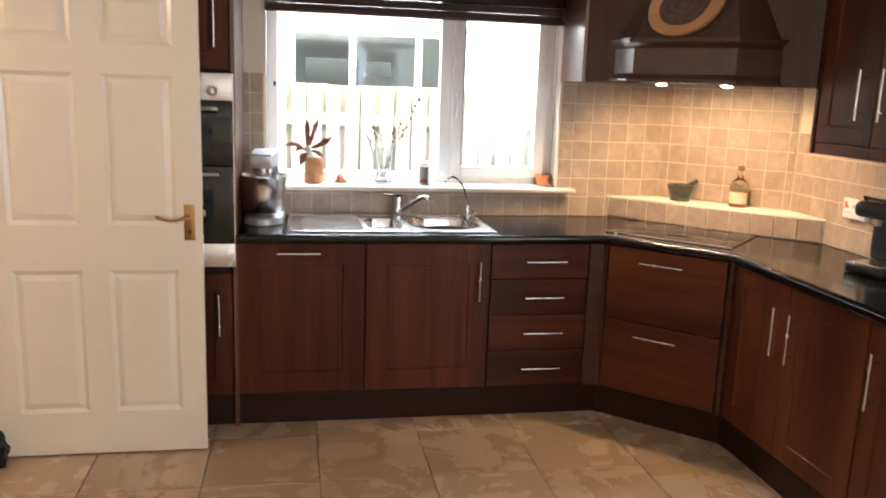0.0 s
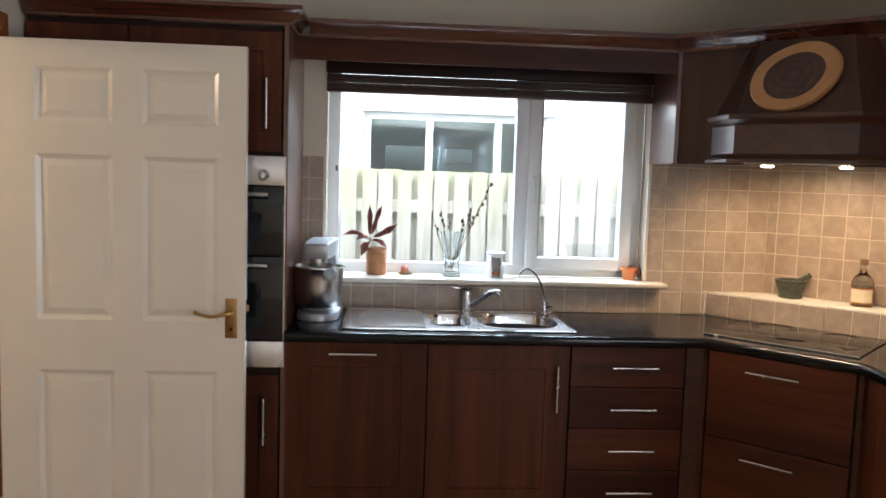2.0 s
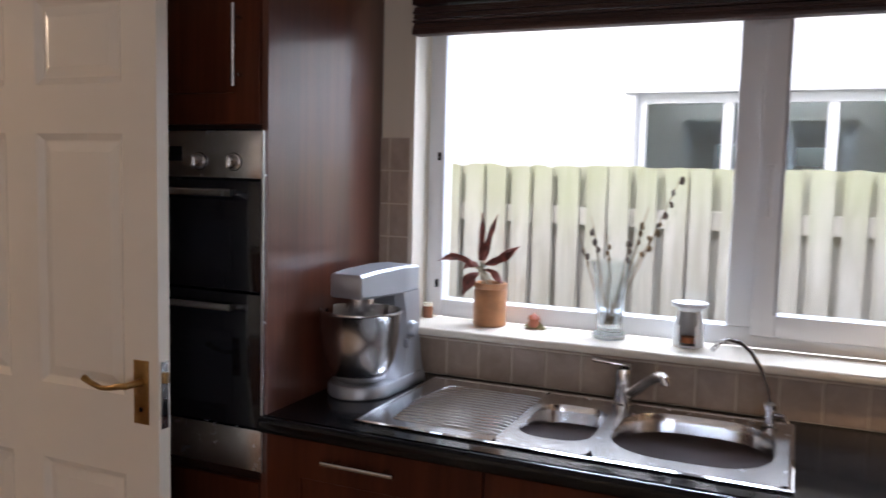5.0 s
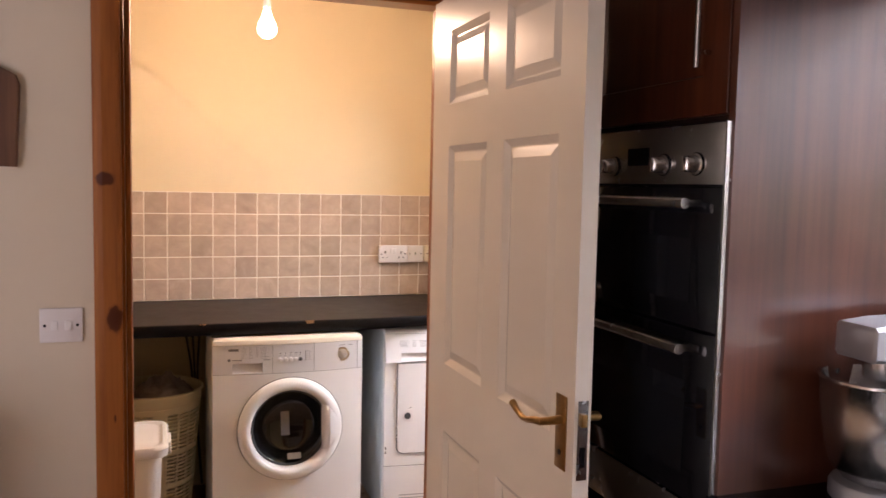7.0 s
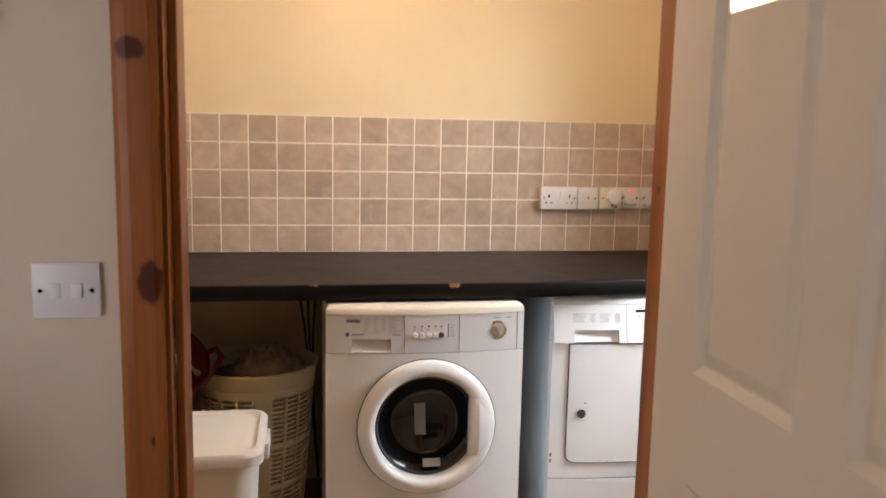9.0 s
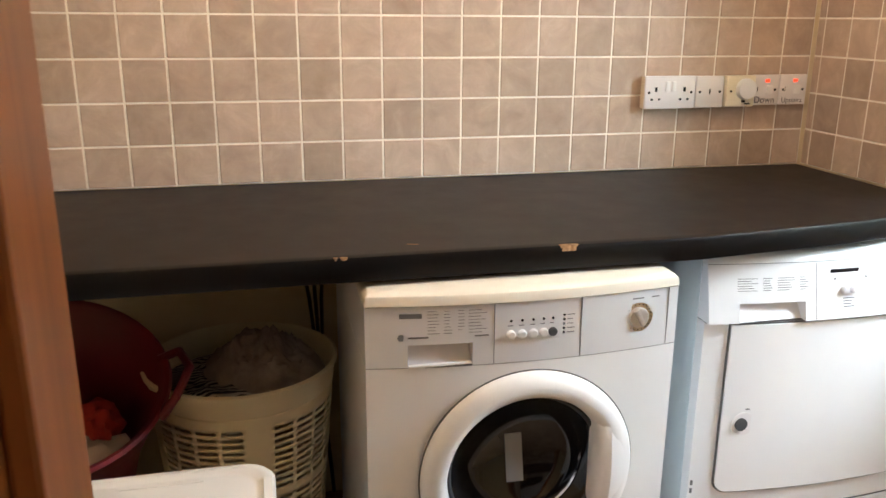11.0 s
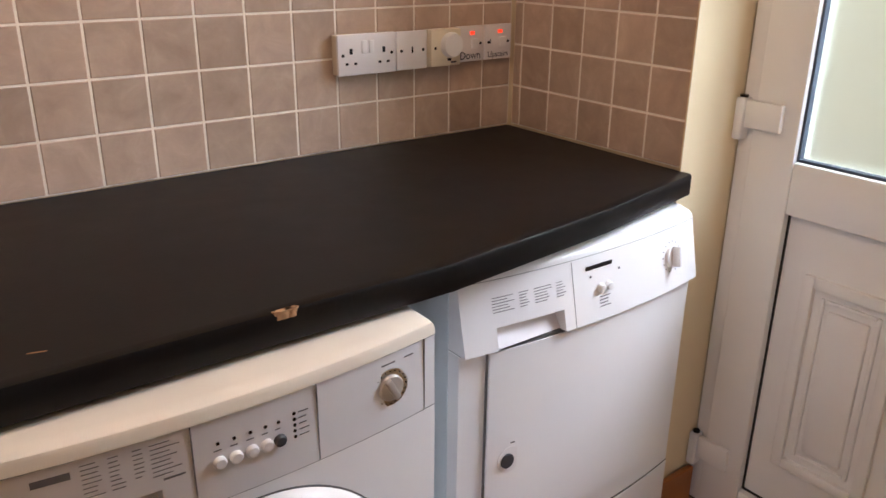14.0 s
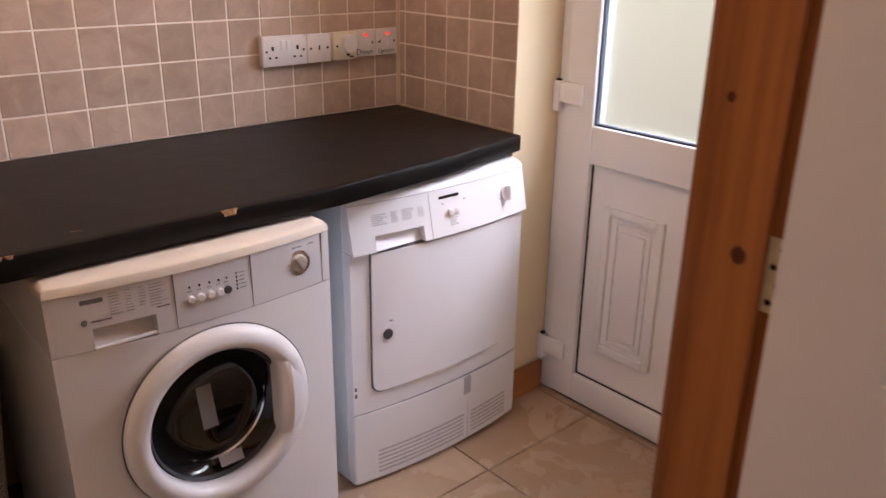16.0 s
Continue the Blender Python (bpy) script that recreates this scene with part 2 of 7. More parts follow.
M_TILE = tile_mat("taupe_wall_tile", (0.34, 0.265, 0.205), (0.42, 0.33, 0.26), (0.5, 0.405, 0.325), deep=0.88)
# same tile as the kitchen, lightened in colour for the utility's bulb light
M_TILE_LIT = tile_mat("bulb_lightened_wall_tile", (0.45, 0.338, 0.257), (0.55, 0.422, 0.328), (0.65, 0.52, 0.418))
M_GROUT_K = plain("sand_grout", (0.6, 0.51, 0.4), 0.9, vary=0.05, scale=20, bumpy=0.1)
M_GROUT = plain("cream_grout", (0.88, 0.83, 0.74), 0.9, vary=0.05, scale=20, bumpy=0.1)
M_FLOOR = tile_mat("beige_floor_tile", (0.385, 0.27, 0.172), (0.43, 0.307, 0.203), (0.485, 0.36, 0.247), 0.26, 3.6, 0.86)
M_FGROUT = plain("brown_grout", (0.16, 0.12, 0.085), 0.9, vary=0.1, scale=20)


# ---- mesh helpers ----
def box(bm, x0, x1, y0, y1, z0, z1, bevel=0.0, seg=2):
    g = bmesh.ops.create_cube(bm, size=1.0)
    vs = g["verts"]
    for v in vs:
        v.co = Vector(((x0 + x1) / 2 + v.co.x * (x1 - x0), (y0 + y1) / 2 + v.co.y * (y1 - y0), (z0 + z1) / 2 + v.co.z * (z1 - z0)))
    if bevel > 0:
        es = list({e for v in vs for e in v.link_edges})
        bmesh.ops.bevel(bm, geom=es, offset=bevel, segments=seg, affect="EDGES", profile=0.5)
    return bm


def B(x0, x1, y0, y1, z0, z1, bevel=0.0, seg=2):
    return box(bmesh.new(), x0, x1, y0, y1, z0, z1, bevel, seg)


def prism(points, z0, z1, bevel=0.0):
    """A plan outline (anticlockwise) raised from z0 to z1."""
    bm = bmesh.new()
    lo = [bm.verts.new((x, y, z0)) for x, y in points]
    hi = [bm.verts.new((x, y, z1)) for x, y in points]
    n = len(points)
    bm.faces.new(lo[::-1])
    top = bm.faces.new(hi)
    for i in range(n):
        bm.faces.new((lo[i], lo[(i + 1) % n], hi[(i + 1) % n], hi[i]))
    if bevel:
        es = [e for e in top.edges]
        bmesh.ops.bevel(bm, geom=es, offset=bevel, segments=3, affect="EDGES", profile=0.5)
    return bm


def lathe(profile, steps=32, m=Matrix(), caps=True):
    """A turned body from (radius, height) pairs round z."""
    bm = bmesh.new()
    rings = []
    for r, z in profile:
        rings.append([bm.verts.new(m @ Vector((r * math.cos(a), r * math.sin(a), z))) for a in [2 * math.pi * i / steps for i in range(steps)]])
    for lo, hi in zip(rings, rings[1:]):
        for i in range(steps):
            bm.faces.new((lo[i], lo[(i + 1) % steps], hi[(i + 1) % steps], hi[i]))
    if caps and profile[0][0] > 1e-4:
        bm.faces.new(rings[0][::-1])
    if caps and profile[-1][0] > 1e-4:
        bm.faces.new(rings[-1])
    bmesh.ops.remove_doubles(bm, verts=bm.verts, dist=1e-6)
    return bm


def tube(points, radius, sides=10, bm=None, radii=None):
    """A round bar along points."""
    bm = bm or bmesh.new()
    pts = [Vector(p) for p in points]
    rings = []
    up = Vector((0.13, 0.29, 0.95))
    for i, p in enumerate(pts):
        d = (pts[min(i + 1, len(pts) - 1)] - pts[max(i - 1, 0)]).normalized()
        a = d.cross(up if abs(d.dot(up)) < 0.95 else Vector((1, 0, 0))).normalized()
        b = d.cross(a)
        r = radii[i] if radii else radius
        rings.append([bm.verts.new(p + r * (math.cos(t) * a + math.sin(t) * b)) for t in [2 * math.pi * k / sides for k in range(sides)]])
    for lo, hi in zip(rings, rings[1:]):
        for i in range(sides):
            bm.faces.new((lo[i], lo[(i + 1) % sides], hi[(i + 1) % sides], hi[i]))
    bm.faces.new(rings[0])
    bm.faces.new(rings[-1])
    bmesh.ops.recalc_face_normals(bm, faces=bm.faces)
    return bm


def strip(outline, path, closed=False):
    """A moulding: outline (out, up) carried along plan points (x, y, z), mitred, with out to the right of the way."""
    bm = bmesh.new()
    pts = [Vector(p) for p in path]
    rings = []
    for i, p in enumerate(pts):
        ways = []
        if i > 0:
            ways.append((pts[i] - pts[i - 1]).normalized())
        if i < len(pts) - 1:
            ways.append((pts[i + 1] - pts[i]).normalized())
        ns = [Vector((w.y, -w.x, 0)) for w in ways]
        n = sum(ns, Vector()).normalized()
        k = 1.0 / max(0.3, n.dot(ns[0]))
        rings.append([bm.verts.new(p + n * (o * k) + Vector((0, 0, u))) for o, u in outline])
    m = len(outline)
    for lo, hi in zip(rings, rings[1:]):
        for i in range(m):
            bm.faces.new((lo[i], lo[(i + 1) % m], hi[(i + 1) % m], hi[i]))
    bm.faces.new(rings[0])
    bm.faces.new(rings[-1])
    bmesh.ops.recalc_face_normals(bm, faces=bm.faces)
    return bm


def moved(bm, m):
    bmesh.ops.transform(bm, matrix=m, verts=bm.verts)
    return bm


def world_of(ob):
    m = ob.matrix_basis.copy()
    while ob.parent:
        ob = ob.parent
        m = ob.matrix_basis @ m
    return m


def mesh_of(name, bm, mat, smooth=None):
    me = bpy.data.meshes.new(name)
    bm.to_mesh(me)
    bm.free()
    me.materials.append(mat)
    if smooth:
        me.shade_smooth()
        me.set_sharp_from_angle(angle=radians(smooth))
    return me


def part(name, bm, mat, parent, label="", smooth=40):
    """One mesh under a thing or a part; the shape is given in the frame in which the thing stands."""
    moved(bm, world_of(parent).inverted())
    ob = new(name, mesh_of(name, bm, mat, smooth))
    ob.parent = parent
    return tagged(ob, label)


def thing(name, at, label, category, group="", kind=""):
    ob = new(name)
    ob.empty_display_size = 0.05
    ob.matrix_basis = Matrix.Translation(at)
    return tagged(ob, label, category, group, kind)


def solid(name, bm, mat, label="", category="", kind="structure", smooth=None, group=""):
    """A thing or a piece of the setting of one mesh."""
    ob = new(name, mesh_of(name, bm, mat, smooth))
    return tagged(ob, label, category, group, kind)


# ---- the setting ----
N, W_K, W_U, U_BACK, E = 4.998, -1.0, -1.125, -2.772, 2.758
KTOP = 2.42


def wall_y(name, y0, y1, x0, x1, z1, holes, mat, label):
    """A wall along x with openings (x0, x1, z0, z1)."""
    bm = bmesh.new()
    x = x0
    for a, b, lo, hi in sorted(holes):
        box(bm, x, a, y0, y1, 0, z1)
        if lo > 0:
            box(bm, a, b, y0, y1, 0, lo)
        box(bm, a, b, y0, y1, hi, z1)
        x = b
    box(bm, x, x1, y0, y1, 0, z1)
    return solid(name, bm, mat, label, "wall")


WIN = (0.11, 1.665, 1.045, 2.09)
BD = (-2.21, -1.29, 0.0, 2.08)
wall_y("wall_north", N, 5.32, W_U, E + 0.3, KTOP, [WIN], M_WALL, "cream painted kitchen wall with a window")
wall_y("wall_north_utility", N + 0.025, 5.32, U_BACK - 0.12, W_U, KTOP, [BD], M_UTIL, "warm cream painted utility wall with back door")
wall_y("wall_south", -2.3, -2.1, -3.0, 3.05, KTOP, [], M_WALL, "cream painted kitchen wall")
bm = bmesh.new()
box(bm, E, E + 0.3, 1.2, N, 0, KTOP)
box(bm, E, E + 0.3, -2.1, -1.7, 0, KTOP)
box(bm, E, E + 0.3, -1.7, 1.2, 2.1, KTOP)
solid("wall_east", bm, M_WALL, "cream painted kitchen wall with an added opening on the unseen side", "wall")
bm = bmesh.new()
box(bm, W_U + 0.0, W_K, -2.1, 3.33, 0, KTOP)
box(bm, W_U, W_K, 4.247, N, 0, KTOP)
box(bm, W_U, W_K, 3.33, 4.247, 2.035, KTOP)
solid("wall_west", bm, M_WALL, "pale painted partition wall with a doorway", "wall")
solid("wall_utility_back", B(U_BACK - 0.12, U_BACK, 2.3, N + 0.025, 0, KTOP), M_UTIL, "warm cream painted utility wall", "wall")
solid("wall_utility_south", B(U_BACK, W_U, 2.18, 2.3, 0, KTOP), M_UTIL, "warm cream painted utility wall", "wall")
# utility side skin of the partition
bm = bmesh.new()
box(bm, W_U - 0.004, W_U, 2.3, 3.33, 0, KTOP)
box(bm, W_U - 0.004, W_U, 4.247, N, 0, KTOP)
box(bm, W_U - 0.004, W_U, 3.33, 4.247, 2.035, KTOP)
solid("wall_partition_utility", bm, M_UTIL, "warm cream painted partition face", "wall")
# splayed corner behind the hob
solid("wall_splay", prism([(2.256, N), (E, 4.496), (E, N)], 0, KTOP), M_WALL, "cream painted splayed corner wall", "wall")
solid("ceiling", B(-3.0, 3.05, -2.3, 5.32, KTOP, KTOP + 0.12), M_CEIL, "white painted ceiling", "ceiling")
solid("floor", B(-3.0, 3.05, -2.3, 5.32, -0.15, -0.008), M_FGROUT, "beige stone-look floor tiles with dark joints", "floor")


# ---- window, doors and trim ----
def upvc_window():
    w = thing("window_1", (0.885, 5.12, WIN[2]), "white plastic kitchen window with a fixed pane and a side sash", "window", kind="structure")
    x0, x1, z0, z1 = WIN[0] + 0.012, WIN[1] - 0.012, 1.068, WIN[3] - 0.005
    y0, y1 = 5.10, 5.165
    f = 0.055
    bm = bmesh.new()
    box(bm, x0, x0 + f, y0, y1, z0, z1, 0.006)
    box(bm, x1 - f, x1, y0, y1, z0, z1, 0.006)
    box(bm, x0 + f, x1 - f, y0, y1, z0, z0 + f, 0.006)
    box(bm, x0 + f, x1 - f, y0, y1, z1 - f, z1, 0.006)
    box(bm, 1.023, 1.092, y0 - 0.002, y1, z0 + f, z1 - f, 0.006)
    part("window_frame", bm, M_UPVC, w)
    sash = bmesh.new()
    a, b, c, d = 1.086, x1 - 0.046, z0 + 0.035, z1 - 0.038
    g = 0.06
    for q in ((a, a + g, c, d), (b - g, b, c, d), (a + g, b - g, c, c + g), (a + g, b - g, d - g, d)):
        box(sash, q[0], q[1], y0 - 0.022, y1 - 0.02, q[2], q[3], 0.007)
    s = part("sash", sash, M_UPVC, w)
    part("sash_seal", B(a + g - 0.004, a + g + 0.004, y0 - 0.0225, y0 + 0.01, c + g, d - g), M_LABELP, s, "grey rubber seal")
    h = bmesh.new()
    box(h, a + 0.018, a + 0.042, y0 - 0.036, y0 - 0.022, 1.5, 1.56, 0.004)
    box(h, a + 0.022, a + 0.038, y0 - 0.052, y0 - 0.036, 1.42, 1.55, 0.005)
    part("sash_handle", h, M_WHITE, s, "white window handle")
    p = part("pane", B(x0 + f, 1.023, 5.128, 5.134, z0 + f, z1 - f), M_GLASS, w, "clear glass")
    p.visible_shadow = False
    p = part("pane", B(a + g, b - g, 5.118, 5.124, c + g, d - g), M_GLASS, w, "clear glass")
    p.visible_shadow = False
    for z in (1.16, 1.555):
        part("hinge_peg", B(x0 + 0.035, x0 + 0.045, y0 - 0.01, y0, z, z + 0.025, 0.002), M_BLACK, w, "small dark vent peg")
    # white reveals
    bm = bmesh.new()
    box(bm, WIN[0], WIN[0] + 0.012, N - 0.004, 5.1, 1.07, WIN[3])
    box(bm, WIN[1] - 0.012, WIN[1], N - 0.004, 5.1, 1.07, WIN[3])
    box(bm, WIN[0] + 0.012, WIN[1] - 0.012, N - 0.004, 5.1, WIN[3] - 0.012, WIN[3])
    part("reveal", bm, M_DOOR, w)
    part("window_sill", B(0.035, 1.745, 4.9, 5.1, 1.045, 1.068, 0.009, 3), M_DOOR, w, "white painted window board")
    return w


upvc_window()


def back_door():
    """White plastic half-glazed outer door."""
    d = thing("door_2", (-1.75, 5.2, 0), "closed white plastic back door with frosted glass above a panel", "door", kind="structure")
    y0, y1 = 5.18, 5.245
    fx0, fx1 = -2.205, -1.295
    fr = bmesh.new()
    for a in ((fx0, fx0 + 0.05, 0, 2.07), (fx1 - 0.05, fx1, 0, 2.07), (fx0 + 0.05, fx1 - 0.05, 2.01, 2.07)):
        box(fr, a[0], a[1], y0 + 0.012, y1 + 0.02, a[2], a[3], 0.004)
    part("door_frame", fr, M_UPVC, d)
    lx0, lx1 = fx0 + 0.04, fx1 - 0.04
    s = 0.105
    leaf = bmesh.new()
    box(leaf, lx0, lx0 + s, y0, y1, 0.012, 2.03, 0.005)
    box(leaf, lx1 - s, lx1, y0, y1, 0.012, 2.03, 0.005)
    for lo, hi in ((0.012, 0.105), (0.82, 0.935), (1.93, 2.03)):
        box(leaf, lx0 + s, lx1 - s, y0, y1, lo, hi, 0.005)
    leaf_ob = part("leaf", leaf, M_UPVC, d)
    gx0, gx1 = lx0 + s, lx1 - s
    p = part("glass_pane", B(gx0, gx1, y0 + 0.028, y0 + 0.036, 0.935, 1.93), M_FROST, d, "frosted glass")
    p.visible_shadow = False
    seal = bmesh.new()
    for q in ((gx0, gx0 + 0.006, 0.935, 1.93), (gx1 - 0.006, gx1, 0.935, 1.93), (gx0 + 0.006, gx1 - 0.006, 0.935, 0.941), (gx0 + 0.006, gx1 - 0.006, 1.924, 1.93)):
        box(seal, q[0], q[1], y0 + 0.012, y0 + 0.028, q[2], q[3])
    part("seal", seal, M_SEAL, d, "dark blue-grey glazing seal")
    part("lower_panel", B(gx0, gx1, y0 + 0.022, y0 + 0.045, 0.105, 0.82), M_UPVC, d)
    gasket = bmesh.new()
    for q in ((gx0, gx0 + 0.004, 0.105, 0.82), (gx1 - 0.004, gx1, 0.105, 0.82), (gx0 + 0.004, gx1 - 0.004, 0.105, 0.109), (gx0 + 0.004, gx1 - 0.004, 0.816, 0.82)):
        box(gasket, q[0], q[1], y0 + 0.017, y0 + 0.022, q[2], q[3])
    part("gasket", gasket, M_BLACK, d, "thin black gasket")
    for px0, px1 in ((gx0 + 0.06, (gx0 + gx1) / 2 - 0.035), ((gx0 + gx1) / 2 + 0.035, gx1 - 0.06)):
      mould = bmesh.new()
      for inset, w, proud in ((0.0, 0.026, 0.012), (0.042, 0.01, 0.006)):
        a, b, c, e = px0 + inset, px1 - inset, 0.22 + inset, 0.7 - inset
        for q in ((a, a + w, c, e), (b - w, b, c, e), (a + w, b - w, c, c + w), (a + w, b - w, e - w, e)):
            box(mould, q[0], q[1], y0 + 0.022 - proud, y0 + 0.03, q[2], q[3], 0.004)
      box(mould, px0 + 0.062, px1 - 0.062, y0 + 0.014, y0 + 0.03, 0.285, 0.635, 0.005)
      part("panel_moulding", mould, M_UPVC, d)
    for z in (0.118, 0.965, 1.8):
        h = part("hinge", B(fx0 + 0.0, fx0 + 0.024, y0 - 0.018, y0 + 0.012, z - 0.005, z + 0.088, 0.006), M_UPVC, d, "white flag hinge")
        part("hinge_leaf", B(fx0 + 0.024, fx0 + 0.11, y0 - 0.014, y0 + 0.001, z + 0.024, z + 0.084, 0.005), M_UPVC, h)
        part("hinge_pin", moved(lathe([(0.009, 0), (0.009, 0.006)], 14), Matrix.Translation((fx0 + 0.012, y0 - 0.004, z + 0.087))), M_BLACK, h, "dark hinge cap")
    hd = bmesh.new()
    box(hd, lx1 - 0.07, lx1 - 0.035, y0 - 0.01, y0, 0.93, 1.17, 0.006)
    part("handle_plate", hd, M_WHITE, d, "white handle plate")
    part("lever", B(lx1 - 0.1, lx1 - 0.04, y0 - 0.055, y0 - 0.035, 1.08, 1.1, 0.006), M_WHITE, d)
    return d


M_FROST = glass("frosted_glass", (0.85, 0.94, 0.74), 0.5)
M_SEAL = plain("blue_grey_rubber", (0.05, 0.07, 0.1), 0.6)
back_door()
# step reveal beside the back door
lin = bmesh.new()
box(lin, BD[0], BD[0] + 0.004, N + 0.004, 5.19, 0, BD[3])
solid("reveal_back_door", lin, M_UTIL, "warm cream painted door reveal", "reveal")

# pine lining and architrave of the inner doorway
bm = bmesh.new()
box(bm, W_U - 0.004, W_K + 0.002, 3.33, 3.352, 0, 2.035)
box(bm, W_U - 0.004, W_K - 0.045, 3.352, 3.366, 0, 2.0, 0.003)
solid("door_lining_south", bm, M_PINE_S, "varnished knotty pine door lining", "door frame")
bm = bmesh.new()
box(bm, W_U - 0.004, W_K + 0.003, 4.227, 4.247, 0, 2.035)
box(bm, W_U - 0.004, W_K - 0.02, 4.217, 4.227, 0, 2.0, 0.003)
solid("door_lining_north", bm, M_PINE_N, "varnished knotty pine door lining", "door frame")
bm = bmesh.new()
box(bm, W_U - 0.004, W_K + 0.002, 3.352, 4.227, 2.013, 2.035)
box(bm, W_U - 0.004, W_K - 0.045, 3.366, 4.217, 2.0, 2.013, 0.003)
solid("door_lining_head", bm, M_PINE_H, "varnished pine door lining head", "door frame")
ARCH = [(0.0, 0.0), (0.0, 0.015), (0.004, 0.018), (0.012, 0.0195), (0.045, 0.018), (0.058, 0.016), (0.066, 0.011), (0.068, 0.006), (0.068, 0.0)]


def architrave(name, x, out, y_in, side, z1, mat):
    """An upright moulded casing; side is the way it spreads from the opening."""
    bm = bmesh.new()
    lo = [bm.verts.new((x + out * u, y_in + side * o, 0)) for o, u in ARCH]
    hi = [bm.verts.new((x + out * u, y_in + side * o, z1 + o)) for o, u in ARCH]
    n = len(ARCH)
    for i in range(n):
        bm.faces.new((lo[i], lo[(i + 1) % n], hi[(i + 1) % n], hi[i]))
    bm.faces.new(lo)
    bm.faces.new(hi)
    bmesh.ops.recalc_face_normals(bm, faces=bm.faces)
    return solid(name, bm, mat, "moulded varnished pine architrave", "architrave")


for tag, xw, out in (("kitchen", W_K, 1), ("utility", W_U - 0.004, -1)):
    architrave("architrave_south_" + tag, xw, out, 3.345, -1, 2.02, M_PINE_S)
    if tag == "kitchen":
        architrave("architrave_north_" + tag, xw, out, 4.237, 1, 2.02, M_PINE_N)
    else:
        architrave("architrave_north_" + tag, xw, out, 4.234, 1, 2.02, M_PINE)
    bm = bmesh.new()
    lo = [bm.verts.new((xw + out * u, 3.345 - o, 2.02 + o)) for o, u in ARCH]
    hi = [bm.verts.new((xw + out * u, 4.235 + o, 2.02 + o)) for o, u in ARCH]
    for i in range(len(ARCH)):
        j = (i + 1) % len(ARCH)
        bm.faces.new((lo[i], lo[j], hi[j], hi[i]))
    bm.faces.new(lo)
    bm.faces.new(hi)
    bmesh.ops.recalc_face_normals(bm, faces=bm.faces)
    solid("architrave_head_" + tag, bm, M_PINE_H, "moulded varnished pine architrave head", "architrave")

M_HINGE = plain("pale_brass", (0.74, 0.66, 0.45), 0.42, 0.6, vary=0.1, scale=60)
M_BRASS = plain("worn_brass", (0.4, 0.25, 0.095), 0.34, 1.0, vary=0.2, scale=60)


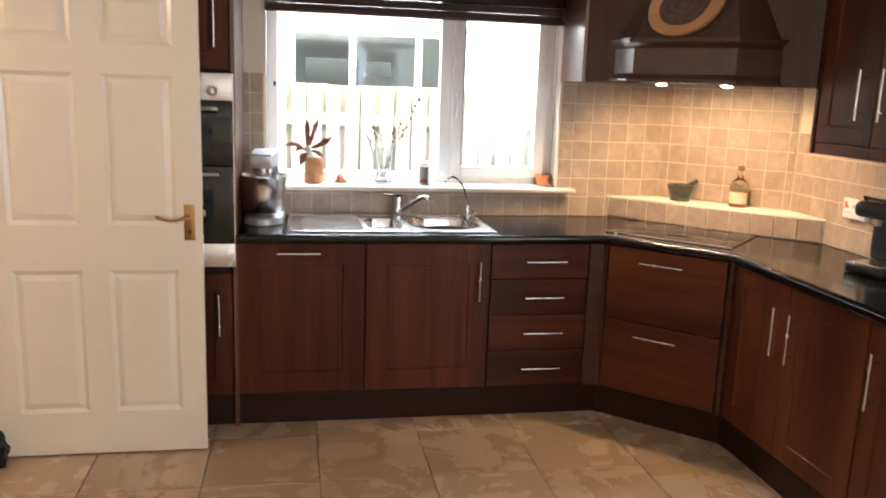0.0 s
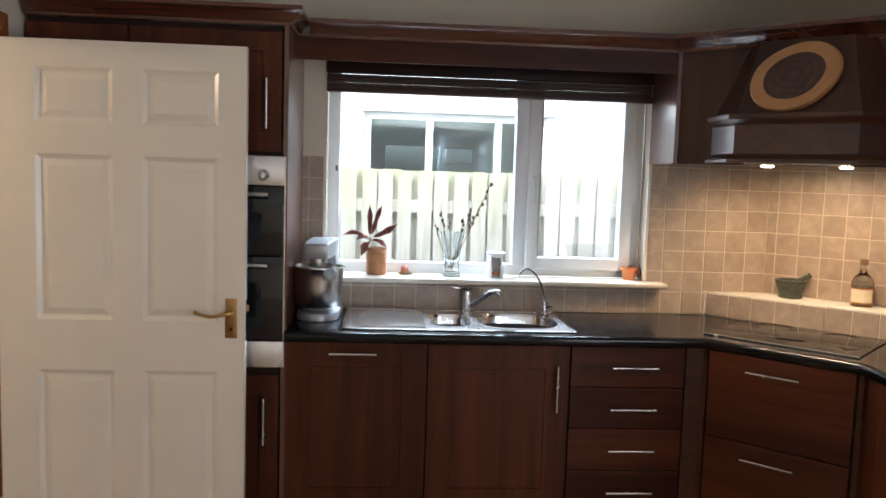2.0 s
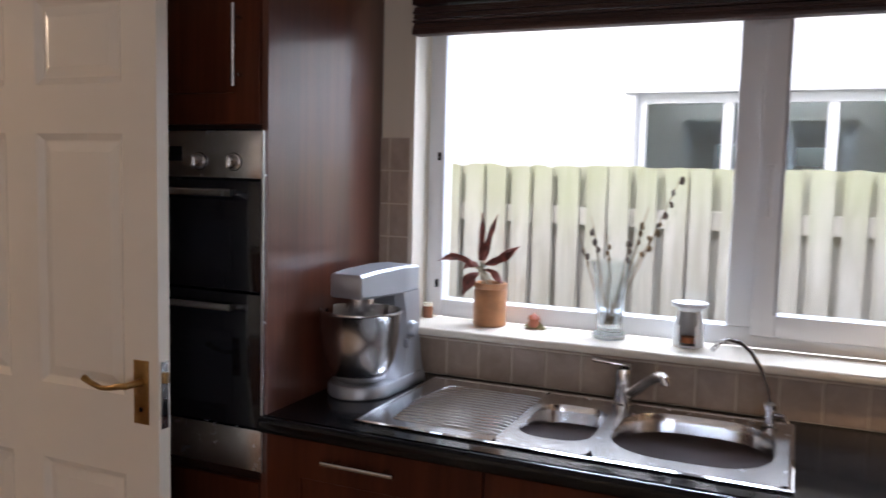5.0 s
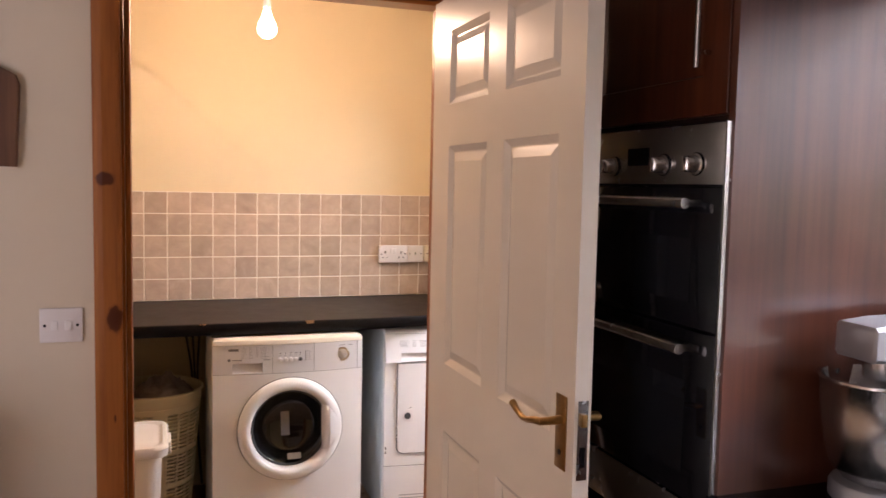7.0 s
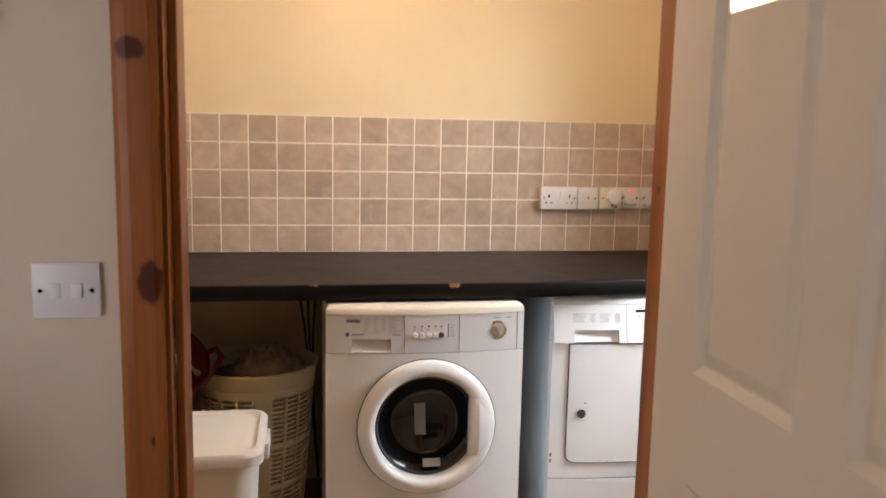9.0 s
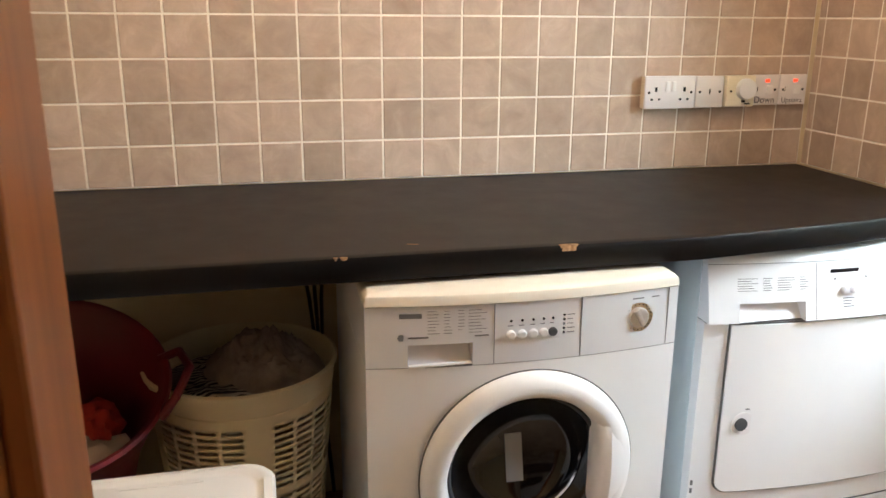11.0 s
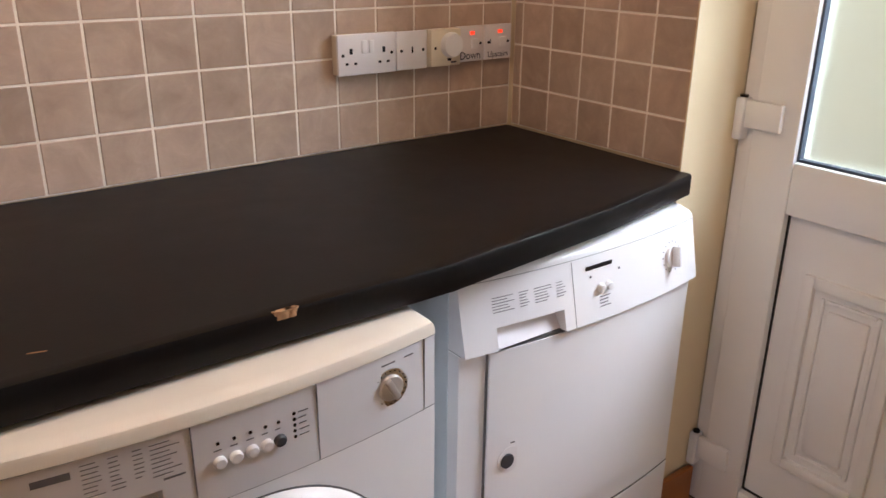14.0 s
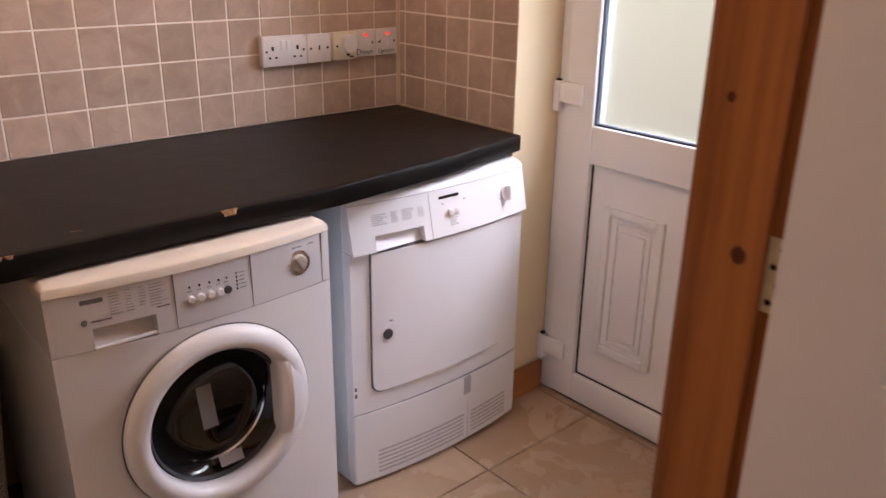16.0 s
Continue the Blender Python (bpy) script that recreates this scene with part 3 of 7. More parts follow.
def inner_door():
    """Six-panel door, standing open at right angles."""
    d = thing("door_1", (-0.996, 4.178, 0.008), "open white painted six-panel inner door with brass lever", "door", kind="structure")
    x0, x1, y0, y1, z0, z1 = -0.984, -0.108, 4.178, 4.213, 0.008, 1.988
    cols = [(-0.85, -0.58), (-0.477, -0.208)]
    rows = [(0.193, 0.801), (0.988, 1.586), (1.698, 1.894)]
    bm = bmesh.new()
    box(bm, x0, x1, y0 + 0.012, y1 - 0.012, z0, z1)

    def skin(y_out, y_in):
        xs = [x0, cols[0][0], cols[0][1], cols[1][0], cols[1][1], x1]
        for i in (0, 2, 4):
            box(bm, xs[i], xs[i + 1], min(y_out, y_in), max(y_out, y_in), z0, z1)
        zs = [z0] + [v for r in rows for v in r] + [z1]
        for c in cols:
            for k in range(0, len(zs), 2):
                box(bm, c[0], c[1], min(y_out, y_in), max(y_out, y_in), zs[k], zs[k + 1])
            for lo, hi in rows:
                # sloped sticking and a raised field
                def ring(i, y):
                    return [bm.verts.new(p) for p in ((c[0] + i, y, lo + i), (c[1] - i, y, lo + i), (c[1] - i, y, hi - i), (c[0] + i, y, hi - i))]
                dirn = 1 if y_in > y_out else -1
                prof = [(0.0, y_out), (0.006, y_out + dirn * 0.004), (0.016, y_out + dirn * 0.0105), (0.02, y_out + dirn * 0.0105), (0.042, y_out + dirn * 0.004)]
                rings = [ring(i, y) for i, y in prof]
                for a, b in zip(rings, rings[1:]):
                    for k in range(4):
                        bm.faces.new((a[k], a[(k + 1) % 4], b[(k + 1) % 4], b[k]))
                bm.faces.new(rings[-1])

    skin(y0, y0 + 0.012)
    skin(y1, y1 - 0.012)
    bmesh.ops.recalc_face_normals(bm, faces=bm.faces)
    part("leaf", bm, M_DOOR, d, smooth=None)
    for y, s in ((y0, -1), (y1, 1)):
        pl = part("handle_plate", B(-0.18, -0.136, min(y, y + s * 0.003), max(y, y + s * 0.003), 0.928, 1.076, 0.0012), M_BRASS, d, "worn brass lever plate")
        lever = tube([(-0.158, y, 1.026), (-0.158, y + s * 0.03, 1.026), (-0.158, y + s * 0.046, 1.026), (-0.175, y + s * 0.052, 1.025), (-0.2, y + s * 0.052, 1.018), (-0.228, y + s * 0.052, 1.015), (-0.258, y + s * 0.051, 1.022), (-0.282, y + s * 0.05, 1.032)], 0.007, 10, radii=[0.01, 0.008, 0.008, 0.0075, 0.0065, 0.006, 0.0065, 0.008])
        part("lever", lever, M_BRASS, pl, "scrolled brass lever")
        part("keyhole", moved(lathe([(0.006, 0), (0.006, 0.001)], 12), Matrix.Translation((-0.158, y + s * 0.0032, 0.962)) @ pose(0, 0, 0, 90)), M_BLACK, pl, "dark keyhole")
    fp = part("latch_plate", B(x1, x1 + 0.0015, 4.185, 4.207, 0.92, 1.075), M_STEEL, d, "steel mortice lock plate")
    part("latch", B(x1 + 0.0015, x1 + 0.01, 4.19, 4.202, 1.025, 1.05, 0.002), M_BRASS, fp, "brass latch")
    part("bolt_slot", B(x1 + 0.0015, x1 + 0.0022, 4.19, 4.202, 0.945, 0.985), M_BLACK, fp, "dark bolt slot")
    for z in (0.2, 1.005, 1.73):
        h = part("hinge", B(x0 - 0.0015, x0 + 0.001, 4.181, 4.2035, z, z + 0.1), M_BRASS, d, "brass butt hinge")
        part("hinge_pin", moved(lathe([(0.0055, 0), (0.0055, 0.1)], 12), Matrix.Translation((x0 - 0.005, 4.216, z))), M_BRASS, h)
    return d


inner_door()
for z in (0.2, 1.005, 1.73):
    h = thing("hinge_leaf", (-1.0, 4.225, z), "brass butt hinge leaf screwed to pine lining", "hinge", "door hinges")
    part("plate", B(-1.022, -0.992, 4.2245, 4.2268, z, z + 0.1), M_HINGE, h)
    for i in range(4):
        part("screw", moved(lathe([(0.0045, 0), (0.003, 0.0012)], 10), Matrix.Translation((-1.011 + 0.009 * (i % 2), 4.2245, z + 0.014 + 0.024 * i)) @ pose(0, 0, 0, 90)), M_BLACK, h, "dark screw head")
kp = thing("strike_plate", (-1.03, 3.353, 1.0), "narrow steel strike plate on pine lining", "strike plate")
part("plate", B(-1.045, -1.018, 3.352, 3.3535, 0.93, 1.08), M_STEEL, kp)
part("slot", B(-1.04, -1.023, 3.3535, 3.3541, 1.02, 1.055), M_BLACK, kp, "dark latch slot")


# ---- kitchen cabinets ----
def ring_bm(outer, inner, z0, z1):
    """A flat slab (x0, x1, y0, y1) with a rectangular cut-out."""
    bm = bmesh.new()

    def quad(r, z):
        return [bm.verts.new(q) for q in ((r[0], r[2], z), (r[1], r[2], z), (r[1], r[3], z), (r[0], r[3], z))]

    o0, o1, i0, i1 = quad(outer, z0), quad(outer, z1), quad(inner, z0), quad(inner, z1)
    for a, b in ((o0, o1), (o1, i1), (i1, i0), (i0, o0)):
        for k in range(4):
            bm.faces.new((a[k], a[(k + 1) % 4], b[(k + 1) % 4], b[k]))
    bmesh.ops.recalc_face_normals(bm, faces=bm.faces)
    return bm


def bar_handle(parent, p0, p1, out, gap=0.03, r=0.006):
    """A round steel bar on two posts between p0 and p1."""
    a, b, o = Vector(p0), Vector(p1), Vector(out)
    d = (b - a).normalized()
    bm = tube([a + o * gap, b + o * gap], r, 10)
    for q in (a + d * 0.03, b - d * 0.03):
        tube([q, q + o * gap], r * 0.8, 8, bm)
    h = part("handle", bm, M_STEEL, parent, "brushed steel bar handle")
    return h


def shaker(parent, x0, x1, z0, z1, y, name="door", frame=0.075, mat=None, recess=0.006):
    """A framed front in the plane y, facing -y, 20 mm thick, in the unit's own frame."""
    bm = bmesh.new()
    t, e = 0.02, 0.0018

    def ring(i, yy):
        return [bm.verts.new(q) for q in ((x0 + i, yy, z0 + i), (x1 - i, yy, z0 + i), (x1 - i, yy, z1 - i), (x0 + i, yy, z1 - i))]

    rings = [ring(0, y + t), ring(0, y + e), ring(e, y), ring(frame, y), ring(frame + 0.003, y + recess)]
    for lo, hi in zip(rings, rings[1:]):
        for k in range(4):
            bm.faces.new((lo[k], lo[(k + 1) % 4], hi[(k + 1) % 4], hi[k]))
    bm.faces.new(rings[0][::-1])
    bm.faces.new(rings[-1])
    bmesh.ops.recalc_face_normals(bm, faces=bm.faces)
    return part(name, bm, mat or M_WALNUT, parent, smooth=None)


def slab(parent, x0, x1, z0, z1, y, name="drawer_front", mat=None):
    return part(name, B(x0, x1, y, y + 0.02, z0, z1, 0.0025, 2), mat or M_WALNUT_H, parent, smooth=None)


UNIT_LABEL = "dark walnut base cabinet with %s"
FRONT = 4.42


def base_unit(x0, x1, what, depth=0.56):
    u = thing("base_cabinet", ((x0 + x1) / 2, FRONT + 0.3, 0.15), UNIT_LABEL % what, "cabinet", "kitchen base cabinets")
    part("body", B(x0 + 0.001, x1 - 0.001, FRONT + 0.021, FRONT + depth, 0.15, 0.868), M_DARKWOOD, u, smooth=None)
    return u


u = base_unit(0.006, 0.585, "a full-height integrated appliance door")
d = shaker(u, 0.008, 0.583, 0.157, 0.866, FRONT, "door", 0.1)
bar_handle(d, (0.187, FRONT, 0.824), (0.378, FRONT, 0.824), (0, -1, 0))
u = base_unit(0.585, 1.178, "a single door under the sink")
d = shaker(u, 0.588, 1.175, 0.157, 0.866, FRONT, "door", 0.1)
bar_handle(d, (1.122, FRONT, 0.592), (1.122, FRONT, 0.786), (0, -1, 0))
u = base_unit(1.178, 1.665, "four drawers")
zs = [0.157, 0.338, 0.518, 0.694, 0.866]
for lo, hi in zip(zs, zs[1:]):
    f = slab(u, 1.181, 1.662, lo + 0.002, hi - 0.002, FRONT)
    zc = hi - 0.088 if hi < 0.8 else 0.782
    bar_handle(f, (1.345, FRONT, zc), (1.54, FRONT, zc), (0, -1, 0))
c = thing("corner_post", (1.7, 4.42, 0.15), "dark walnut corner filler post between cabinets", "filler post")
part("post", prism([(1.668, FRONT + 0.03), (1.668, FRONT + 0.002), (1.738, FRONT + 0.002), (1.75, FRONT - 0.02), (1.765, FRONT - 0.01), (1.72, FRONT + 0.06)], 0.15, 0.868), M_DARK_S, c, smooth=None)

# angled hob cabinet: its own frame runs along the splay
A0, A1 = Vector((1.742, 4.392, 0)), Vector((2.158, 3.992, 0))
ALEN = (A1 - A0).length
AM = Matrix.Translation(A0) @ Matrix.Rotation(math.atan2(A1.y - A0.y, A1.x - A0.x), 4, "Z")
u = thing("corner_hob_cabinet", (0, 0, 0), "angled dark walnut corner cabinet with two deep pan drawers", "cabinet", "kitchen base cabinets")
part("body", B(0.004, ALEN - 0.004, 0.021, 0.4, 0.15, 0.868), M_DARKWOOD, u, smooth=None)
for lo, hi in ((0.157, 0.508), (0.514, 0.866)):
    f = slab(u, 0.01, ALEN - 0.012, lo, hi, 0.0, mat=M_WALNUT_H)
    bar_handle(f, (0.17, 0, hi - 0.06), (0.375, 0, hi - 0.06), (0, -1, 0))
u.matrix_basis = AM

# east run, facing -x
def east_unit(y_hi, y_lo, doors, what):
    """Built facing -y along its own x, then turned to face the room."""
    n = y_hi - y_lo
    u = thing("base_cabinet", (0, 0, 0), UNIT_LABEL % what, "cabinet", "kitchen base cabinets")
    part("body", B(0.001, n - 0.001, 0.021, 0.56, 0.15, 0.868), M_DARKWOOD, u, smooth=None)
    for a, b, hx in doors:
        d = shaker(u, a + 0.002, b - 0.002, 0.157, 0.866, 0.0, "door", 0.08)
        bar_handle(d, (hx, 0, 0.565), (hx, 0, 0.765), (0, -1, 0))
    u.matrix_basis = Matrix.Translation((2.178, y_hi, 0)) @ Matrix.Rotation(radians(-90), 4, "Z")
    return u


y = 3.975
for i in range(5):
    hx = [(0, 0.405, 0.352), (0.405, 0.86, 0.458)] if i == 0 else [(0, 0.45, 0.055 if i % 2 else 0.395)]
    wdt = hx[-1][1]
    east_unit(y, y - wdt, hx, "double doors" if i == 0 else "one framed door")
    y -= wdt + 0.004
Y_END = y
cp = thing("corner_post", (2.17, 3.98, 0.15), "dark walnut corner filler post between cabinets", "filler post")
part("post", prism([(2.16, 3.998), (2.168, 3.978), (2.24, 3.98), (2.21, 4.05)], 0.15, 0.868), M_DARK_S, cp, smooth=None)
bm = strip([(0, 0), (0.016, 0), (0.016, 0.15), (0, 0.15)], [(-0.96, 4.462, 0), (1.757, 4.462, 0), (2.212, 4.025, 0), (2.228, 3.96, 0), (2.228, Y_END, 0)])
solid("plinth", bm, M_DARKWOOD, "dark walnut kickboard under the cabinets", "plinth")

# worktop, with the sink cut-out
SINK = (0.235, 1.205, 4.47, 4.945)
wt = bmesh.new()
EDGE = 4.388


def nose(path):
    return strip([(-0.02, 0.0), (-0.004, 0.0), (0.002, 0.004), (0.005, 0.012), (0.005, 0.028), (0.002, 0.036), (-0.004, 0.04), (-0.02, 0.04)], path)


w = thing("worktop", (1.0, 4.7, 0.87), "glossy black laminate worktop with a rounded front edge", "worktop")
bm = ring_bm((0.007, 1.7, EDGE + 0.015, N), (SINK[0] + 0.02, SINK[1] - 0.02, SINK[2] + 0.02, SINK[3] - 0.02), 0.87, 0.91)
part("top", bm, M_WORKTOP, w, smooth=None)
part("corner_top", prism([(1.7, EDGE + 0.015), (1.735, EDGE + 0.015), (2.16, 3.99), (E, 3.99), (E, 4.49), (2.25, N), (1.7, N)], 0.87, 0.91), M_WORKTOP, w, smooth=None)
part("east_top", B(2.16, E, Y_END, 3.99, 0.87, 0.91), M_WORKTOP, w, smooth=None)
part("front_edge", nose([(0.007, EDGE + 0.005, 0.87), (1.73, EDGE + 0.005, 0.87), (2.15, 3.984, 0.87), (2.15, Y_END, 0.87)]), M_WORKTOP, w)


# oven tower
def tower():
    t = thing("oven_tower", (-0.5, 4.7, 0.15), "tall dark walnut oven housing with cupboards above and below", "cabinet", "tall cabinets")
    part("side_panel", B(-0.006, 0.012, FRONT - 0.002, N, 0.0, 2.11), M_WALNUT_S, t, smooth=None)
    part("carcass", B(-0.6, -0.012, FRONT + 0.021, N, 0.15, 0.765), M_DARKWOOD, t, smooth=None)
    part("upper_carcass", B(-0.6, -0.012, FRONT + 0.021, N, 1.612, 2.11), M_DARKWOOD, t, smooth=None)
    part("back_panel", B(-0.6, -0.02, N - 0.02, N - 0.002, 0.765, 1.612), M_DARKWOOD, t, smooth=None)
    d = shaker(t, -0.592, -0.015, 1.622, 2.085, FRONT, "door")
    bar_handle(d, (-0.07, FRONT, 1.71), (-0.07, FRONT, 1.905), (0, -1, 0))
    d = shaker(t, -0.592, -0.015, 0.157, 0.728, FRONT, "door")
    bar_handle(d, (-0.07, FRONT, 0.447), (-0.07, FRONT, 0.64), (0, -1, 0))
    s = thing("larder_cabinet", (-0.8, 4.7, 0.15), "tall narrow dark walnut larder cabinet", "cabinet", "tall cabinets")
    part("body", B(-0.978, -0.602, FRONT + 0.021, N, 0.15, 2.11), M_DARKWOOD, s, smooth=None)
    d = shaker(s, -0.975, -0.604, 0.157, 2.085, FRONT, "door")
    bar_handle(d, (-0.64, FRONT, 0.95), (-0.64, FRONT, 1.15), (0, -1, 0))
    # cornice round the top of both
    co = thing("cornice", (-0.5, FRONT, 2.1), "dark walnut crown moulding on top of tall cabinets", "cornice")
    prof = [(0, 0), (0.012, 0), (0.016, 0.012), (0.026, 0.018), (0.034, 0.035), (0.052, 0.05), (0.06, 0.054), (0.06, 0.07), (0, 0.07)]
    part("moulding", strip(prof, [(-0.978, FRONT, 2.108), (0.006, FRONT, 2.108), (0.006, 4.69, 2.108)]), M_CROWN, co)
    return t


tower()


def oven():
    o = thing("double_oven", (-0.3, 4.4, 0.77), "built-in black glass double oven with steel trim", "oven")
    y = FRONT - 0.012
    x0, x1 = -0.593, 0.004
    part("body", B(x0 + 0.02, x1 - 0.02, FRONT + 0.02, N - 0.03, 0.775, 1.6), M_BLACK, o, smooth=None)
    p = part("control_panel", B(x0, x1, y, FRONT + 0.02, 1.49, 1.606, 0.003), M_STEEL, o, "brushed steel control panel")
    part("panel_trim", B(x1 - 0.002, x1 + 0.003, y - 0.002, FRONT + 0.02, 0.762, 1.606), M_STEEL, o)
    for x in (-0.505, -0.377, -0.187, -0.08):
        k = part("knob", moved(lathe([(0.021, 0), (0.021, 0.004), (0.017, 0.006), (0.016, 0.024), (0.013, 0.028)], 24), Matrix.Translation((x, y, 1.53)) @ pose(0, 0, 0, 90)), M_STEEL, p, "steel control knob")
        part("knob_ring", moved(lathe([(0.0225, 0), (0.0225, 0.003)], 24), Matrix.Translation((x, y, 1.53)) @ pose(0, 0, 0, 90)), M_BLACK, p)
        part("grip", moved(B(-0.0035, 0.0035, -0.015, 0.015, 0.0, 0.034, 0.0015), Matrix.Translation((x, y, 1.53)) @ pose(0, 0, 0, 90)), M_CHROME, p)
    part("clock", B(-0.322, -0.242, y - 0.001, y + 0.002, 1.53, 1.567), M_BLACK, p, "black clock window")
    for z0, z1 in ((1.212, 1.486), (0.872, 1.208)):
        d = part("oven_door", B(x0, x1 - 0.003, y, FRONT + 0.018, z0, z1, 0.004), M_BLACK, o, "black glass oven door")
        part("door_window", B(x0 + 0.09, x1 - 0.09, y - 0.0006, y + 0.001, z0 + 0.05, z1 - 0.1), M_OVENWIN, d, "smoked glass window")
        h = part("door_handle", tube([(x0 + 0.05, y - 0.04, z1 - 0.031), (x1 - 0.06, y - 0.04, z1 - 0.031)], 0.0105, 14), M_STEEL, d, "steel tubular handle")
        for x in (x0 + 0.075, x1 - 0.075):
            part("bracket", B(x - 0.009, x + 0.009, y - 0.04, y, z1 - 0.038, z1 - 0.024, 0.003), M_STEEL, h)
    part("base_trim", B(x0, x1, y, FRONT + 0.018, 0.762, 0.868, 0.003), M_STEEL, o, "brushed steel base trim")
    return o


M_OVENWIN = plain("smoked_glass", (0.012, 0.013, 0.016), 0.05, vary=0.1, bumpy=0)
oven()


def wall_unit_group():
    """Window pelmet, splayed hood canopy and the east wall cabinets."""
    p = thing("pelmet", (0.8, 4.68, 2.02), "dark walnut pelmet bridging above the window", "pelmet")
    part("board", B(0.007, 1.651, 4.672, 4.692, 2.018, 2.115, 0.002), M_WALNUT_H, p, smooth=None)
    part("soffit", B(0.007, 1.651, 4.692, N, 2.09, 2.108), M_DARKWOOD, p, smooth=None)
    prof = [(0, 0), (0.012, 0), (0.016, 0.012), (0.026, 0.018), (0.034, 0.035), (0.052, 0.05), (0.06, 0.054), (0.06, 0.07), (0, 0.07)]
    C0, C1 = (1.67, 4.672), (2.42, 3.922)
    part("moulding", strip(prof, [(0.068, 4.672, 2.108), (1.645, 4.672, 2.108)]), M_CROWN, p)
    h = thing("cooker_hood_canopy", (2.1, 4.3, 1.7), "dark walnut splayed corner canopy with moulded mantel hood", "cooker hood")
    part("end_panel", B(1.652, 1.67, 4.672, N, 1.632, 2.11, 0.0015), M_END, h, "glossy end panel", smooth=None)
    L = (Vector(C1) - Vector(C0)).length
    m = Matrix.Translation((*C0, 0)) @ Matrix.Rotation(radians(-45), 4, "Z")
    part("face_panel", moved(B(0.0, L, 0.0, 0.02, 1.632, 2.11, 0.001), m), M_HOODW, h, smooth=None)
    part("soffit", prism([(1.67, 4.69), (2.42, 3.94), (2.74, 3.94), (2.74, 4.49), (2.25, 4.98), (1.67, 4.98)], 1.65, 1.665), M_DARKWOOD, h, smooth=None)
    part("crown", strip(prof, [(1.652, N, 2.108), (1.652, 4.664, 2.108), (2.416, 3.9, 2.108), (2.416, Y_END, 2.108)]), M_CROWN, h)
    # mantel: box, top and bottom mouldings, standing out of the face
    a0, a1, dep = 0.13, L - 0.13, 0.17
    part("mantel", moved(prism([(a0 + 0.02, 0.0), (a0 + dep, -dep + 0.03), (a1 - dep, -dep + 0.03), (a1 - 0.02, 0.0)], 1.66, 1.79), m), M_DARK_S, h, smooth=None)
    top = [(0, 0), (0.006, 0), (0.012, 0.012), (0.03, 0.022), (0.034, 0.03), (0.034, 0.042), (0, 0.042)]
    bot = [(0, 0), (0.034, 0), (0.034, 0.012), (0.022, 0.016), (0.016, 0.026), (0.004, 0.036), (0, 0.036)]
    path = [(a0 + 0.03, 0.0), (a0 + dep, -dep + 0.03), (a1 - dep, -dep + 0.03), (a1 - 0.03, 0.0)]
    for prof2, z, nm in ((top, 1.785, "mantel_top_moulding"), (bot, 1.638, "mantel_bottom_moulding")):
        bm = strip(prof2, [(x, yy, z) for x, yy in path])
        part(nm, moved(bm, m), M_DARK_S, h)
    part("mantel_shelf", moved(prism([(a0, 0.0), (a0 + dep - 0.012, -dep), (a1 - dep + 0.012, -dep), (a1, 0.0)], 1.817, 1.829), m), M_DARK_S, h, smooth=None)
    # tapering chimney
    bm = bmesh.new()
    lo = [(a0 + 0.03, 0.0), (a0 + dep, -dep + 0.04), (a1 - dep, -dep + 0.04), (a1 - 0.03, 0.0)]
    hi = [(a0 + 0.17, 0.0), (a0 + dep + 0.06, -dep + 0.1), (a1 - dep - 0.06, -dep + 0.1), (a1 - 0.17, 0.0)]
    lv = [bm.verts.new((x, yy, 1.829)) for x, yy in lo]
    hv = [bm.verts.new((x, yy, 2.12)) for x, yy in hi]
    for i in range(4):
        bm.faces.new((lv[i], lv[(i + 1) % 4], hv[(i + 1) % 4], hv[i]))
    bm.faces.new(lv)
    bm.faces.new(hv)
    bmesh.ops.recalc_face_normals(bm, faces=bm.faces)
    part("chimney", moved(bm, m), M_HOODW, h, smooth=None)
    part("filter_plate", moved(B(a0 + 0.2, a1 - 0.2, -dep + 0.05, 0.16, 1.634, 1.638), m), M_STEEL, h, "steel filter plate")
    for k, x in enumerate((a0 + 0.25, a1 - 0.25)):
        q = m @ Vector((x, 0.03, 1.634))
        lampshell = part("lamp_rim", moved(lathe([(0.034, 0), (0.034, -0.004), (0.028, -0.005)], 24), Matrix.Translation(q)), M_CHROME, h)
        part("lamp_lens", moved(lathe([(0.027, -0.005), (0.02, -0.009), (0.0, -0.011)], 20), Matrix.Translation(q)), M_HOODLAMP, lampshell, "lit halogen lens")
        lamp("hood_light", "SPOT", look(q + Vector((0, 0, -0.014)), m @ Vector((x, 0.3, 0.9))), 14, (1.0, 0.66, 0.34), radius=0.02, cone=150)
    # wood slice plaque leaning on the mantel shelf
    return m, L, dep


M_HOODLAMP = glow("halogen_glow", (1.0, 0.72, 0.4), 30.0)
HM, HL, HDEP = wall_unit_group()

